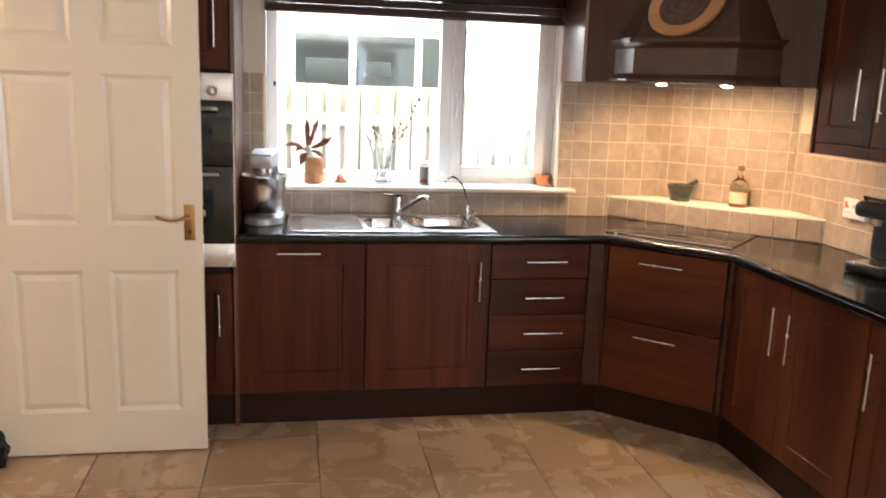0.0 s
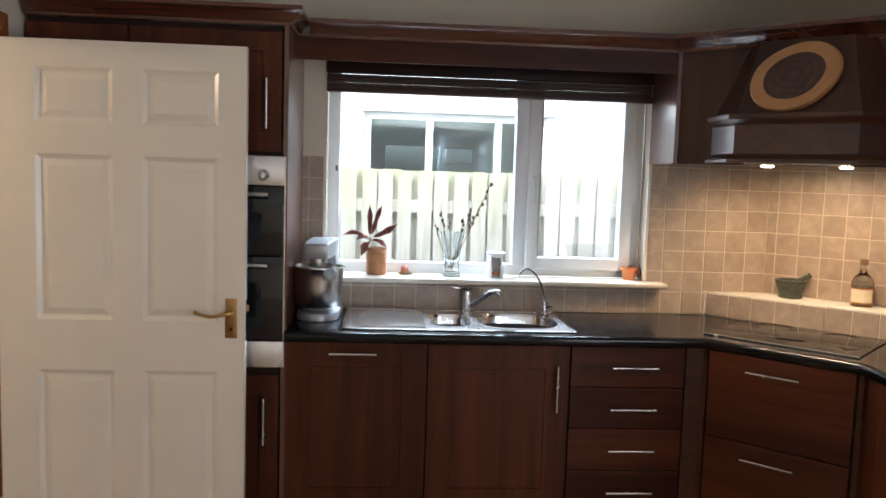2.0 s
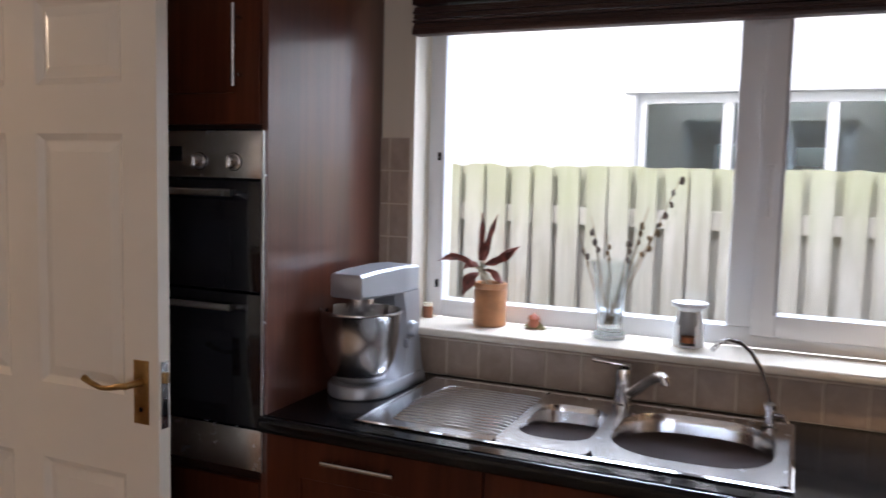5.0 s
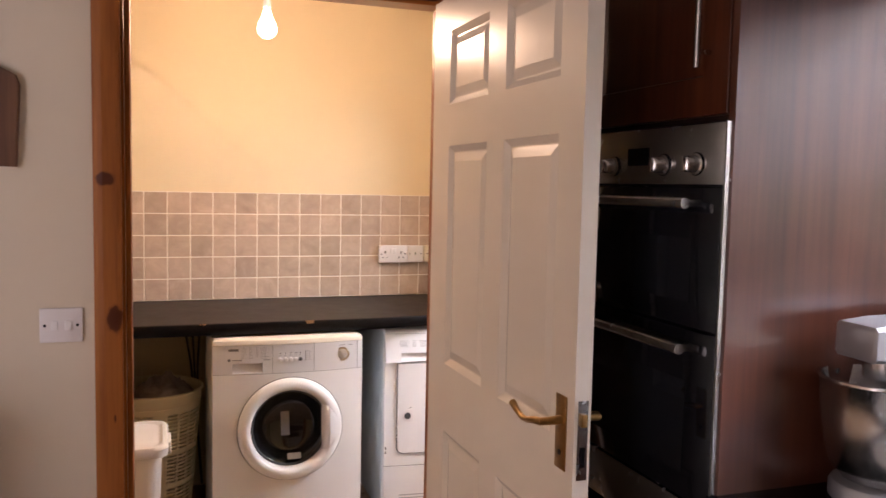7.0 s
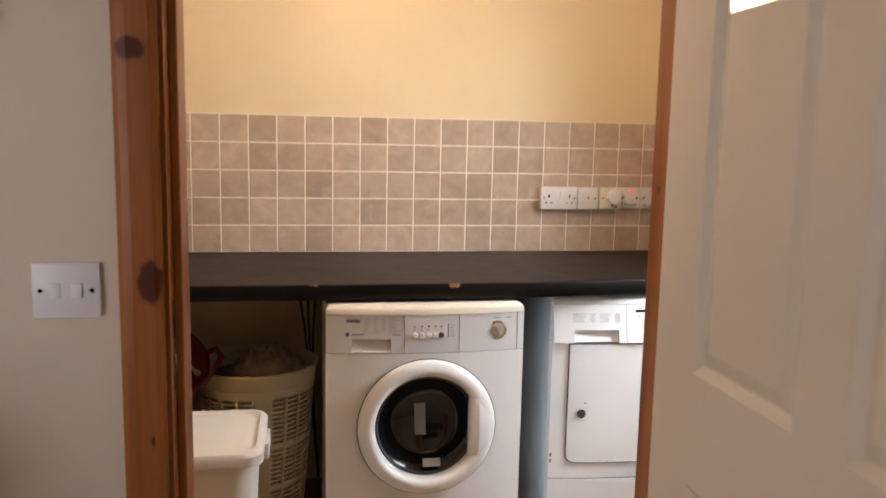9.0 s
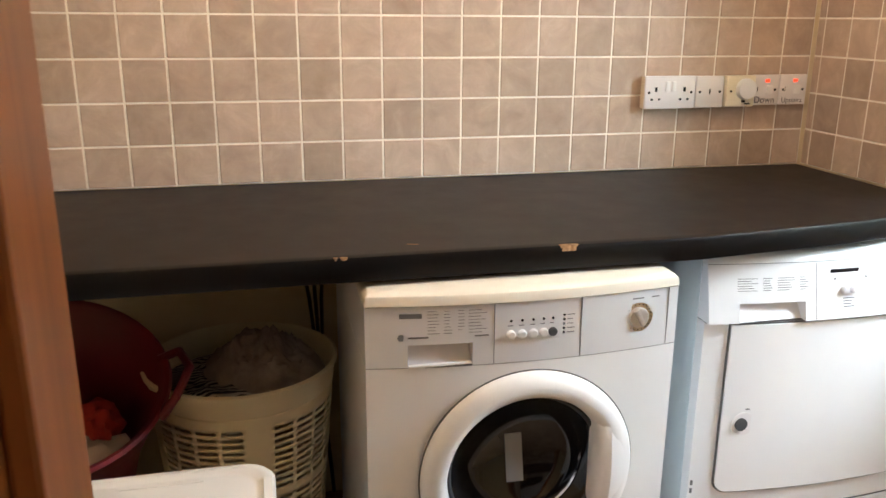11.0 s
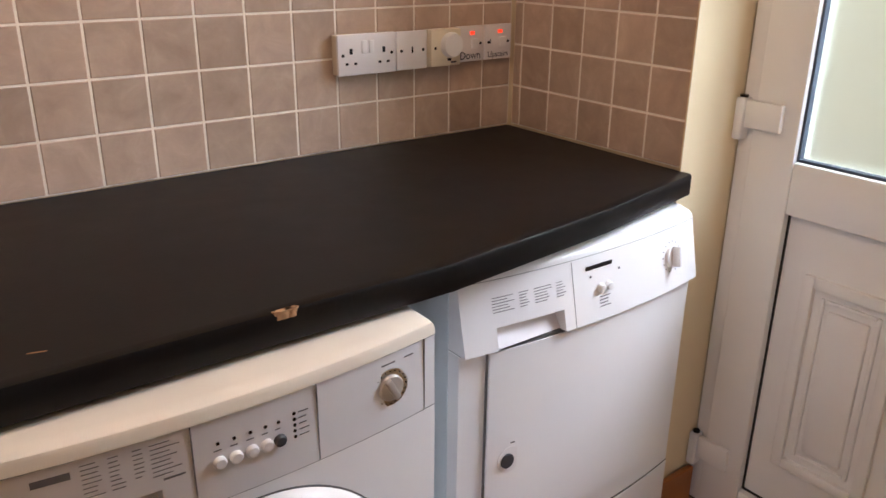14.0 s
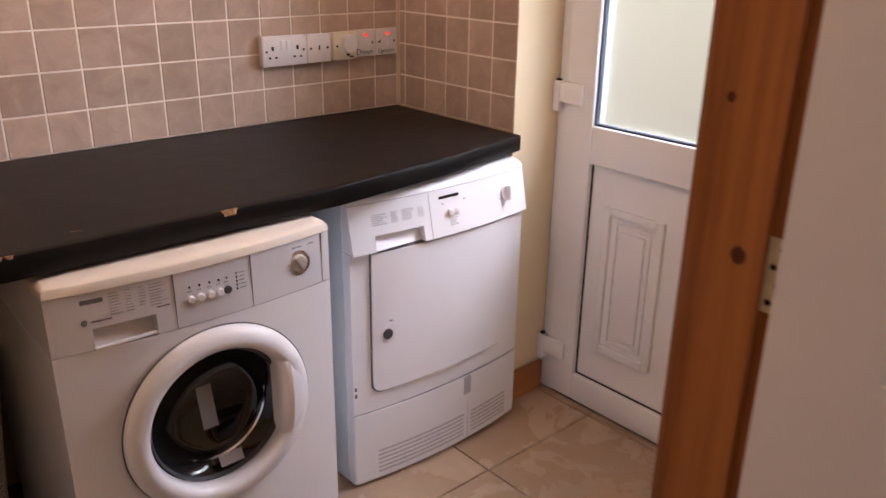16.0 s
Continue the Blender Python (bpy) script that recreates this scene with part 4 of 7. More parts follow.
# ---- east wall cabinets ----
wall_y_hi = 3.915
for i, (wd, hx) in enumerate(((0.34, 0.275), (0.34, 0.06), (0.5, 0.43), (0.5, 0.06))):
    u = thing("wall_cabinet", (0, 0, 0), "dark walnut wall cabinet with framed door and steel bar handle", "cabinet", "kitchen wall cabinets")
    part("body", B(0.001, wd - 0.001, 0.021, 0.315, 1.41, 2.1), M_DARKWOOD, u, smooth=None)
    d = shaker(u, 0.002, wd - 0.002, 1.412, 2.098, 0.0, "door", 0.07)
    bar_handle(d, (hx, 0, 1.51), (hx, 0, 1.705), (0, -1, 0))
    part("light_rail", B(0.0, wd, 0.004, 0.024, 1.362, 1.409, 0.003), M_WALNUT_H, u, smooth=None)
    u.matrix_basis = Matrix.Translation((2.436, wall_y_hi, 0)) @ Matrix.Rotation(radians(-90), 4, "Z")
    wall_y_hi -= wd + 0.002
u = thing("wall_cabinet_end_panel", (2.6, 3.93, 1.36), "dark walnut end panel of wall cabinet", "panel")
part("panel", B(2.43, E, 3.917, 3.935, 1.362, 2.1, 0.001), M_WALNUT, u, smooth=None)


def plaque():
    """Oval slice of wood with a pale rim and dark heart, leaning on the mantel shelf."""
    p = thing("wood_slice_plaque", (0, 0, 0), "oval polished wood slice with pale rim and dark heartwood", "wooden plaque")
    rng = random.Random(4)
    n = 56
    ph = [rng.uniform(0, 6.28) for _ in range(4)]

    def outline(rx, rz, wob):
        out = []
        for i in range(n):
            t = 2 * math.pi * i / n
            k = 1 + wob * (math.sin(2 * t + ph[0]) + 0.6 * math.sin(3 * t + ph[1]) + 0.35 * math.sin(5 * t + ph[2]))
            out.append((rx * k * math.cos(t), rz * k * math.sin(t)))
        return out

    def slab_of(pts, y0, y1, cham):
        bm = bmesh.new()
        rings = []
        for y, k in ((y1, 1.0), (y0 + cham, 1.0), (y0, 0.965)):
            rings.append([bm.verts.new((a * k, y, b * k)) for a, b in pts])
        for lo, hi in zip(rings, rings[1:]):
            for i in range(n):
                bm.faces.new((lo[i], lo[(i + 1) % n], hi[(i + 1) % n], hi[i]))
        bm.faces.new(rings[0])
        bm.faces.new(rings[-1])
        bmesh.ops.recalc_face_normals(bm, faces=bm.faces)
        return bm

    part("rim", slab_of(outline(0.172, 0.13, 0.018), -0.012, 0.012, 0.006), M_SAPWOOD, p, "pale sapwood rim")
    part("heartwood", slab_of(outline(0.116, 0.088, 0.02), -0.0135, -0.009, 0.0008), M_HEART, p, "dark heartwood centre")
    p.matrix_basis = HM @ Matrix.Translation((HL * 0.482, -HDEP + 0.052, 1.969)) @ pose(0, 0, 0, -12, -20, 0)


M_SAPWOOD = wood("pale_sapwood", (0.34, 0.15, 0.05), (0.48, 0.235, 0.085), (0.58, 0.31, 0.125), "X", 0.3, 0.4, 0.3)


def rings_mat():
    m, nt, b = material("dark_heartwood", 0.25, coat=0.3)
    v = coords(nt, (1, 1, 1.35))
    w = nt.nodes.new("ShaderNodeTexWave")
    w.wave_type, w.rings_direction = "RINGS", "Y"
    w.inputs["Scale"].default_value = 9
    w.inputs["Distortion"].default_value = 9
    w.inputs["Detail"].default_value = 3
    nt.links.new(v, w.inputs["Vector"])
    n = noise_tex(nt, v, 12, 4)
    col = ramp(nt, w.outputs["Fac"], [(0.2, (0.058, 0.024, 0.015)), (0.9, (0.08, 0.034, 0.021))])
    col = mixc(nt, col, (0.13, 0.06, 0.04), ramp(nt, n, [(0.5, (0, 0, 0)), (0.8, (0.7, 0.7, 0.7))]))
    nt.links.new(col, b.inputs["Base Color"])
    return m


M_HEART = rings_mat()
plaque()

# raised ledge behind the hob
LZ = 1.025
lg = thing("corner_ledge", (2.4, 4.7, 0.91), "tiled raised ledge filling the corner behind the hob", "ledge")
part("body", prism([(1.962, 4.988), (E - 0.006, 4.206), (E - 0.006, 4.496), (2.252, 4.988)], 0.9105, LZ - 0.004), M_GROUT, lg, smooth=None)
part("top", prism([(1.955, 4.9905), (E - 0.008, 4.1975), (E - 0.008, 4.494), (2.251, 4.9905)], LZ - 0.004, LZ + 0.001), M_GROUT, lg, "cream ledge top", smooth=None)
LM = Matrix.Translation((1.962, 4.988, 0)) @ Matrix.Rotation(radians(-45), 4, "Z")
for i in range(10):
    part("tile", moved(B(0.012 + 0.109 * i, 0.012 + 0.109 * i + 0.105, -0.006, 0.0, 0.914, LZ - 0.008, 0.0015, 1), LM), M_TILE, lg, smooth=None)


# ---- sink, taps and hob ----
M_SINK = plain("satin_stainless_steel", (0.78, 0.79, 0.81), 0.17, 1.0, vary=0.03, scale=30, bumpy=0.015)


def sink():
    s = thing("inset_sink", (0.72, 4.7, 0.912), "stainless steel one-and-a-half bowl sink with ridged drainer", "sink")
    x0, x1, y0, y1 = SINK
    bowls = [(0.69, 4.705, 0.088, 0.145, 0.11), (0.992, 4.72, 0.178, 0.18, 0.16)]
    z = 0.914

    def rr(cx, cy, hx, hy, r, n=6):
        out = []
        for sx, sy, a0 in ((1, 1, 0), (-1, 1, 90), (-1, -1, 180), (1, -1, 270)):
            for k in range(n + 1):
                a = radians(a0 + 90 * k / n)
                out.append((cx + sx * (hx - r) + r * math.cos(a), cy + sy * (hy - r) + r * math.sin(a)))
        return out

    # deck made of three fields, each a ring from its rectangle to the bowl mouth
    bm = bmesh.new()
    cuts = [x0 + 0.345, 0.8, x1]
    fields = [(cuts[0], 0.797, bowls[0]), (0.797, x1, bowls[1])]
    for fx0, fx1, (cx, cy, hx, hy, _) in fields:
        inner = rr(cx, cy, hx, hy, min(hx, hy) * 0.72)
        outer = []
        for px, py in inner:
            dx, dy = px - cx, py - cy
            ks = [k for k in (((fx1 - cx) / dx if dx > 1e-6 else 9), ((fx0 - cx) / dx if dx < -1e-6 else 9), ((y1 - cy) / dy if dy > 1e-6 else 9), ((y0 - cy) / dy if dy < -1e-6 else 9)) if k > 0]
            k = min(ks)
            outer.append((cx + dx * k, cy + dy * k))
        a = [bm.verts.new((px, py, z)) for px, py in inner]
        b = [bm.verts.new((px, py, z + 0.001)) for px, py in outer]
        n = len(a)
        for i in range(n):
            bm.faces.new((a[i], a[(i + 1) % n], b[(i + 1) % n], b[i]))
    part("deck", bm, M_STEEL, s)
    for cx, cy, hx, hy, dep in bowls:
        bm = bmesh.new()
        r = min(hx, hy) * 0.72
        rings = []
        for k, dz in ((1.0, 0.0), (0.985, -0.006), (0.965, -0.02), (0.93, -dep * 0.75), (0.86, -dep * 0.95), (0.75, -dep), (0.12, -dep - 0.004)):
            rings.append([bm.verts.new((cx + (px - cx) * k, cy + (py - cy) * k, z + dz)) for px, py in rr(cx, cy, hx, hy, r)])
        n = len(rings[0])
        for lo, hi in zip(rings, rings[1:]):
            for i in range(n):
                bm.faces.new((lo[i], lo[(i + 1) % n], hi[(i + 1) % n], hi[i]))
        bm.faces.new(rings[-1])
        bo = part("bowl", bm, M_SINK, s, smooth=60)
        part("drain", moved(lathe([(0.0, 0.004), (0.028, 0.004), (0.032, 0.0)], 24), Matrix.Translation((cx, cy, z - dep - 0.002))), M_CHROME, bo, "round chrome waste")
    # drainer with ridges
    bm = bmesh.new()
    box(bm, x0, cuts[0], y0, y1, z - 0.001, z + 0.001)
    dr = part("drainer", bm, M_SINK, s)
    for i in range(16):
        yy = y0 + 0.06 + i * 0.0225
        xa = x0 + 0.05 + 0.003 * abs(i - 7.5)
        part("ridge", tube([(xa, yy, z - 0.0005), (xa + 0.02, yy, z + 0.002), (cuts[0] - 0.025, yy, z + 0.002), (cuts[0], yy, z - 0.0005)], 0.0042, 8), M_SINK, dr)
    rim = strip([(0.0, -0.003), (0.004, -0.002), (0.005, 0.001), (0.0, 0.0035), (-0.006, 0.002), (-0.006, -0.003)],
                [(x0, y1, z), (x0, y0, z), (x1, y0, z), (x1, y1, z), (x0, y1, z)])
    part("rim", rim, M_CHROME, s)
    return s


sink()
sp = thing("scouring_sponge", (0.7, 4.72, 0.805), "green scouring sponge lying in the small bowl", "sponge")
part("pad", moved(B(-0.035, 0.035, -0.022, 0.022, 0.0, 0.018, 0.006), Matrix.Translation((0.69, 4.71, 0.8045)) @ pose(0, 0, 0, 0, 0, 25)), plain("green_sponge", (0.05, 0.4, 0.12), 0.9, vary=0.2, scale=80, bumpy=0.6), sp)


def mixer_tap():
    t = thing("mixer_tap", (0.79, 4.915, 0.915), "chrome single-lever kitchen tap with angled spout", "tap")
    c = Vector((0.79, 4.912, 0.915))
    part("body", moved(lathe([(0.029, 0), (0.029, 0.006), (0.024, 0.01), (0.0225, 0.05), (0.0235, 0.085), (0.021, 0.1), (0.006, 0.106), (0, 0.106)], 24), Matrix.Translation(c)), M_CHROME, t)
    part("spout", tube([c + Vector((0.012, -0.005, 0.03)), c + Vector((0.04, -0.035, 0.055)), c + Vector((0.075, -0.075, 0.09)), c + Vector((0.1, -0.11, 0.112)), c + Vector((0.118, -0.135, 0.12)), c + Vector((0.128, -0.15, 0.117)), c + Vector((0.13, -0.154, 0.104))], 0.013, 12, radii=[0.015, 0.014, 0.0125, 0.0125, 0.0135, 0.0135, 0.011]), M_CHROME, t)
    lv = moved(B(-0.085, 0.018, -0.017, 0.017, 0.0, 0.01, 0.004), Matrix.Translation(c + Vector((0, 0, 0.106))) @ pose(0, 0, 0, 0, 6, 12))
    part("lever", lv, M_CHROME, t)


mixer_tap()


def filter_tap():
    t = thing("drinking_water_tap", (1.15, 4.9, 0.915), "slim chrome swan-neck water filter tap", "tap")
    c = Vector((1.152, 4.88, 0.915))
    part("base", moved(lathe([(0.02, 0), (0.02, 0.008), (0.012, 0.014), (0.011, 0.045), (0.016, 0.05), (0.016, 0.062), (0.007, 0.068), (0, 0.068)], 20), Matrix.Translation(c)), M_CHROME, t)
    part("neck", tube([c + Vector(q) for q in ((0, 0, 0.06), (-0.006, -0.004, 0.1), (-0.025, -0.014, 0.15), (-0.05, -0.025, 0.19), (-0.075, -0.036, 0.212), (-0.1, -0.046, 0.219), (-0.122, -0.054, 0.21), (-0.138, -0.06, 0.19))], 0.0052, 10), M_CHROME, t)
    part("valve_lever", tube([c + Vector((0.008, 0, 0.035)), c + Vector((0.034, -0.008, 0.037)), c + Vector((0.04, -0.01, 0.02))], 0.007, 8), M_CHROME, t)


filter_tap()

hb = thing("ceramic_hob", (0, 0, 0), "black glass ceramic hob set diagonally in the worktop", "hob")
part("glass", B(0, 0.605, 0, 0.525, 0, 0.006, 0.003), M_BLACK, hb)
part("front_trim", B(-0.004, 0.609, -0.006, 0.0, 0, 0.008, 0.002), M_STEEL, hb, "steel front trim")
part("back_trim", B(-0.004, 0.609, 0.525, 0.531, 0, 0.008, 0.002), M_STEEL, hb, "steel back trim")
for cx, cy, r in ((0.16, 0.14, 0.075), (0.16, 0.38, 0.092), (0.44, 0.14, 0.092), (0.44, 0.38, 0.075)):
    zone = bmesh.new()
    for k in (1.0, 0.82):
        tube([(cx + r * k * math.cos(a), cy + r * k * math.sin(a), 0.0057) for a in [2 * math.pi * i / 40 for i in range(41)]], 0.0005, 4, zone)
    part("cooking_zone", zone, plain("zone_print", (0.03, 0.03, 0.032), 0.25, bumpy=0) if "zone_print" not in bpy.data.materials else bpy.data.materials["zone_print"], hb, "faint grey zone ring")
hb.matrix_basis = Matrix.Translation((1.772, 4.5, 0.9105)) @ Matrix.Rotation(radians(-45), 4, "Z")


# ---- stand mixer ----
def stand_mixer():
    t = thing("stand_mixer", (0, 0, 0), "silver stand mixer with polished steel bowl on the worktop", "food mixer")
    front = [(0.092 * math.cos(a), 0.1 * math.sin(a) - 0.03) for a in [math.pi + math.pi * i / 16 for i in range(17)]]
    pts = front + [(0.085, 0.17), (-0.085, 0.17)]
    bm = bmesh.new()
    rings = []
    for z, k in ((0.0, 0.97), (0.004, 1.0), (0.026, 1.0), (0.034, 0.96), (0.036, 0.9)):
        rings.append([bm.verts.new((x * k, y * k, z)) for x, y in pts])
    n = len(pts)
    for lo, hi in zip(rings, rings[1:]):
        for i in range(n):
            bm.faces.new((lo[i], lo[(i + 1) % n], hi[(i + 1) % n], hi[i]))
    bm.faces.new(rings[0][::-1])
    bm.faces.new(rings[-1])
    part("base", bm, M_SILVER, t, smooth=35)
    col = bmesh.new()
    rings = []
    for z, y0, y1, hx in ((0.028, 0.0, 0.17, 0.082), (0.045, 0.035, 0.171, 0.076), (0.075, 0.062, 0.172, 0.07), (0.12, 0.075, 0.174, 0.065), (0.2, 0.08, 0.175, 0.061), (0.267, 0.065, 0.176, 0.057)):
        rings.append([col.verts.new(q) for q in ((-hx, y1, z), (-hx, y0 + 0.02, z), (-hx + 0.02, y0, z), (hx - 0.02, y0, z), (hx, y0 + 0.02, z), (hx, y1, z))])
    for lo, hi in zip(rings, rings[1:]):
        for i in range(6):
            col.faces.new((lo[i], lo[(i + 1) % 6], hi[(i + 1) % 6], hi[i]))
    col.faces.new(rings[0])
    col.faces.new(rings[-1])
    bmesh.ops.recalc_face_normals(col, faces=col.faces)
    part("column", col, M_SILVER, t)
    head = bmesh.new()
    rings = []
    for y, hx, z0, z1 in ((-0.118, 0.045, 0.276, 0.329), (-0.114, 0.05, 0.27, 0.334), (-0.05, 0.054, 0.266, 0.34), (0.09, 0.058, 0.262, 0.343), (0.172, 0.057, 0.264, 0.339), (0.178, 0.052, 0.27, 0.333)):
        c = 0.007
        rings.append([head.verts.new(q) for q in ((-hx + c, y, z0), (hx - c, y, z0), (hx, y, z0 + c), (hx, y, z1 - c), (hx - c, y, z1), (-hx + c, y, z1), (-hx, y, z1 - c), (-hx, y, z0 + c))])
    for lo, hi in zip(rings, rings[1:]):
        for i in range(8):
            head.faces.new((lo[i], lo[(i + 1) % 8], hi[(i + 1) % 8], hi[i]))
    head.faces.new(rings[0])
    head.faces.new(rings[-1])
    bmesh.ops.recalc_face_normals(head, faces=head.faces)
    h = part("head", head, M_SILVER, t)
    part("planetary_hub", moved(lathe([(0.03, -0.03), (0.038, -0.026), (0.04, 0.012)], 24), Matrix.Translation((0, -0.045, 0.258))), M_STEEL, h)
    part("beater_shaft", tube([(0, -0.045, 0.23), (0, -0.045, 0.1)], 0.008, 10), M_CHROME, h)
    bowl = lathe([(0.0, 0.038), (0.056, 0.038), (0.064, 0.042), (0.082, 0.062), (0.096, 0.1), (0.106, 0.16), (0.111, 0.225), (0.116, 0.229), (0.116, 0.233), (0.108, 0.233), (0.103, 0.16), (0.092, 0.1), (0.06, 0.055), (0.0, 0.05)], 40, Matrix.Translation((0, -0.045, 0)))
    b = part("bowl", bowl, M_POLISHED, t, "polished stainless steel bowl", smooth=50)
    part("bowl_handle", tube([(-0.1, -0.06, 0.222), (-0.13, -0.07, 0.224), (-0.137, -0.07, 0.2), (-0.097, -0.06, 0.18)], 0.006, 8), M_CHROME, b)
    part("speed_knob", moved(lathe([(0.024, 0), (0.024, 0.012), (0.018, 0.02)], 20), Matrix.Translation((0.061, 0.12, 0.16)) @ pose(0, 0, 0, 0, 90, 0)), M_SILVER, t)
    part("lock_lever", B(0.06, 0.076, 0.085, 0.1, 0.11, 0.135, 0.003), M_SILVER, t)
    t.matrix_basis = Matrix.Translation((0.118, 4.742, 0.9105)) @ Matrix.Rotation(radians(-4), 4, "Z")


M_SILVER = plain("silver_lacquer", (0.4, 0.41, 0.43), 0.36, 0.55, vary=0.03, bumpy=0)
M_POLISHED = plain("polished_steel", (0.66, 0.65, 0.64), 0.23, 1.0, vary=0.04, scale=10, bumpy=0)
stand_mixer()


# ---- window sill things ----
M_TERRA = plain("glazed_terracotta", (0.42, 0.19, 0.08), 0.4, vary=0.15, scale=25)
M_LEAF = plain("dried_red_leaf", (0.19, 0.05, 0.034), 0.5, vary=0.65, scale=45, bumpy=0.3)
M_PALESTEM = plain("pale_dry_stem", (0.42, 0.38, 0.26), 0.7, vary=0.2, scale=60)
M_STEM = plain("dry_stem", (0.22, 0.15, 0.08), 0.8, vary=0.3, scale=60)
M_DARKPOD = plain("dark_seed_pod", (0.05, 0.03, 0.025), 0.8, vary=0.4, scale=60)
SZ = 1.0685


def leaf_mesh(base, tip, width, curl, bm, fold=0.25):
    """A long crinkled leaf from base to tip."""
    b0, t0 = Vector(base), Vector(tip)
    d = t0 - b0
    side = d.cross(Vector((0.2, 1, 0.1))).normalized()
    up = side.cross(d).normalized()
    rows = []
    for i in range(9):
        f = i / 8
        c = b0 + d * f + Vector((0, 0, curl * math.sin(math.pi * f)))
        w = width * math.sin(math.pi * (0.08 + 0.9 * f)) * (1 + 0.22 * math.sin(11 * f + 40 * width))
        rows.append([bm.verts.new(c - side * w + up * (fold * w + 0.009 * math.sin(7 * i + 90 * width))), bm.verts.new(c), bm.verts.new(c + side * w + up * (fold * w - 0.009 * math.sin(6 * i + 50 * width)))])
    for lo, hi in zip(rows, rows[1:]):
        for k in range(2):
            bm.faces.new((lo[k], lo[k + 1], hi[k + 1], hi[k]))
    return bm


def dried_plant():
    p = thing("potted_plant", (0.36, 5.045, SZ), "withered red-leaved plant in a brown stoneware pot", "potted plant")
    m = Matrix.Translation((0.362, 5.04, SZ))
    part("pot", lathe([(0.0, 0.0), (0.046, 0.0), (0.049, 0.006), (0.049, 0.105), (0.046, 0.11), (0.049, 0.116), (0.049, 0.128), (0.043, 0.128), (0.041, 0.1), (0.0, 0.098)], 32, m), M_TERRA, p)
    part("soil", lathe([(0.0, 0.102), (0.041, 0.1)], 24, m), M_DARKPOD, p, "dark dry soil")
    hub = Vector((0.33, 5.035, 1.237))
    for k in range(4):
        foot = Vector((0.35 + 0.008 * k, 5.03 + 0.006 * (k % 2), SZ + 0.1))
        part("stem", tube([foot, foot.lerp(hub, 0.5) + Vector((0.004 * (k - 1), 0, 0.004)), hub + Vector((0.003 * k - 0.004, 0, 0.002 * k))], 0.0026, 6, radii=[0.003, 0.0025, 0.002]), M_PALESTEM, p, "pale dry stem")
    tips = [((0.323, 5.05, 1.402), 0.0145, 0.0), ((0.384, 5.02, 1.4), 0.0125, 0.012), ((0.458, 5.01, 1.312), 0.0145, -0.006), ((0.198, 5.02, 1.25), 0.0125, 0.022), ((0.29, 4.99, 1.16), 0.018, 0.016), ((0.408, 5.0, 1.2), 0.009, 0.012), ((0.262, 5.06, 1.225), 0.011, 0.016)]
    for tip, w, curl in tips:
        t = Vector(tip)
        near = hub.lerp(t, 0.14)
        part("stem", tube([hub, near], 0.0018, 6), M_PALESTEM, p, "pale dry stem")
        part("leaf", leaf_mesh(near, t, w, curl, bmesh.new(), 0.45), M_LEAF, p, smooth=180)


dried_plant()


def vase():
    v = thing("glass_vase", (0.722, 5.03, SZ), "cut glass vase holding dried twigs with seed heads", "vase")
    m = Matrix.Translation((0.722, 5.03, SZ))
    outer = [(0.0, 0.0), (0.044, 0.0), (0.046, 0.012), (0.036, 0.022), (0.034, 0.06), (0.042, 0.13), (0.054, 0.2), (0.057, 0.216)]
    inner = [(0.053, 0.216), (0.05, 0.2), (0.038, 0.13), (0.03, 0.06), (0.026, 0.03), (0.0, 0.028)]
    body = lathe(outer + inner, 64)
    for q in body.verts:
        r = math.hypot(q.co.x, q.co.y)
        if r > 0.03 and q.co.z > 0.03:
            k = 1 + 0.035 * math.cos(16 * math.atan2(q.co.y, q.co.x))
            q.co.x, q.co.y = q.co.x * k, q.co.y * k
    part("glass_body", moved(body, m), M_VASE, v, smooth=40)
    rng = random.Random(11)
    tips = [(0.893, 5.02, 1.51), (0.66, 5.03, 1.405), (0.63, 5.03, 1.345), (0.775, 5.02, 1.372), (0.845, 5.04, 1.39), (0.7, 5.05, 1.36), (0.82, 5.0, 1.44)]
    for k, tip in enumerate(tips):
        t = Vector(tip)
        b = Vector((0.722 + rng.uniform(-0.015, 0.015), 5.03 + rng.uniform(-0.015, 0.015), SZ + 0.035))
        mid = b.lerp(t, 0.5) + Vector((rng.uniform(-0.01, 0.01), 0, 0.012))
        part("twig", tube([b, mid, t], 0.002, 6, radii=[0.0026, 0.0022, 0.0012]), M_STEM, v)
        for j in range(5 if k in (0, 4) else 3):
            q = mid.lerp(t, 0.35 + 0.65 * j / 4) + Vector((rng.uniform(-0.008, 0.008), rng.uniform(-0.006, 0.006), rng.uniform(-0.004, 0.006)))
            bm = bmesh.new()
            bmesh.ops.create_icosphere(bm, subdivisions=2, radius=0.0075 * rng.uniform(0.7, 1.2))
            moved(bm, Matrix.Translation(q) @ Matrix.Diagonal((0.8, 0.8, 1.3, 1)))
            for vv in bm.verts:
                vv.co += Vector((rng.uniform(-1, 1), rng.uniform(-1, 1), rng.uniform(-1, 1))) * 0.0014
            part("seed_head", bm, M_POD if k < 4 else M_STEM, v)


M_POD = plain("grey_seed_pod", (0.15, 0.12, 0.1), 0.85, vary=0.4, scale=60)
M_VASE = glass("cut_glass", (0.93, 0.97, 0.98), 0.06)
vase()


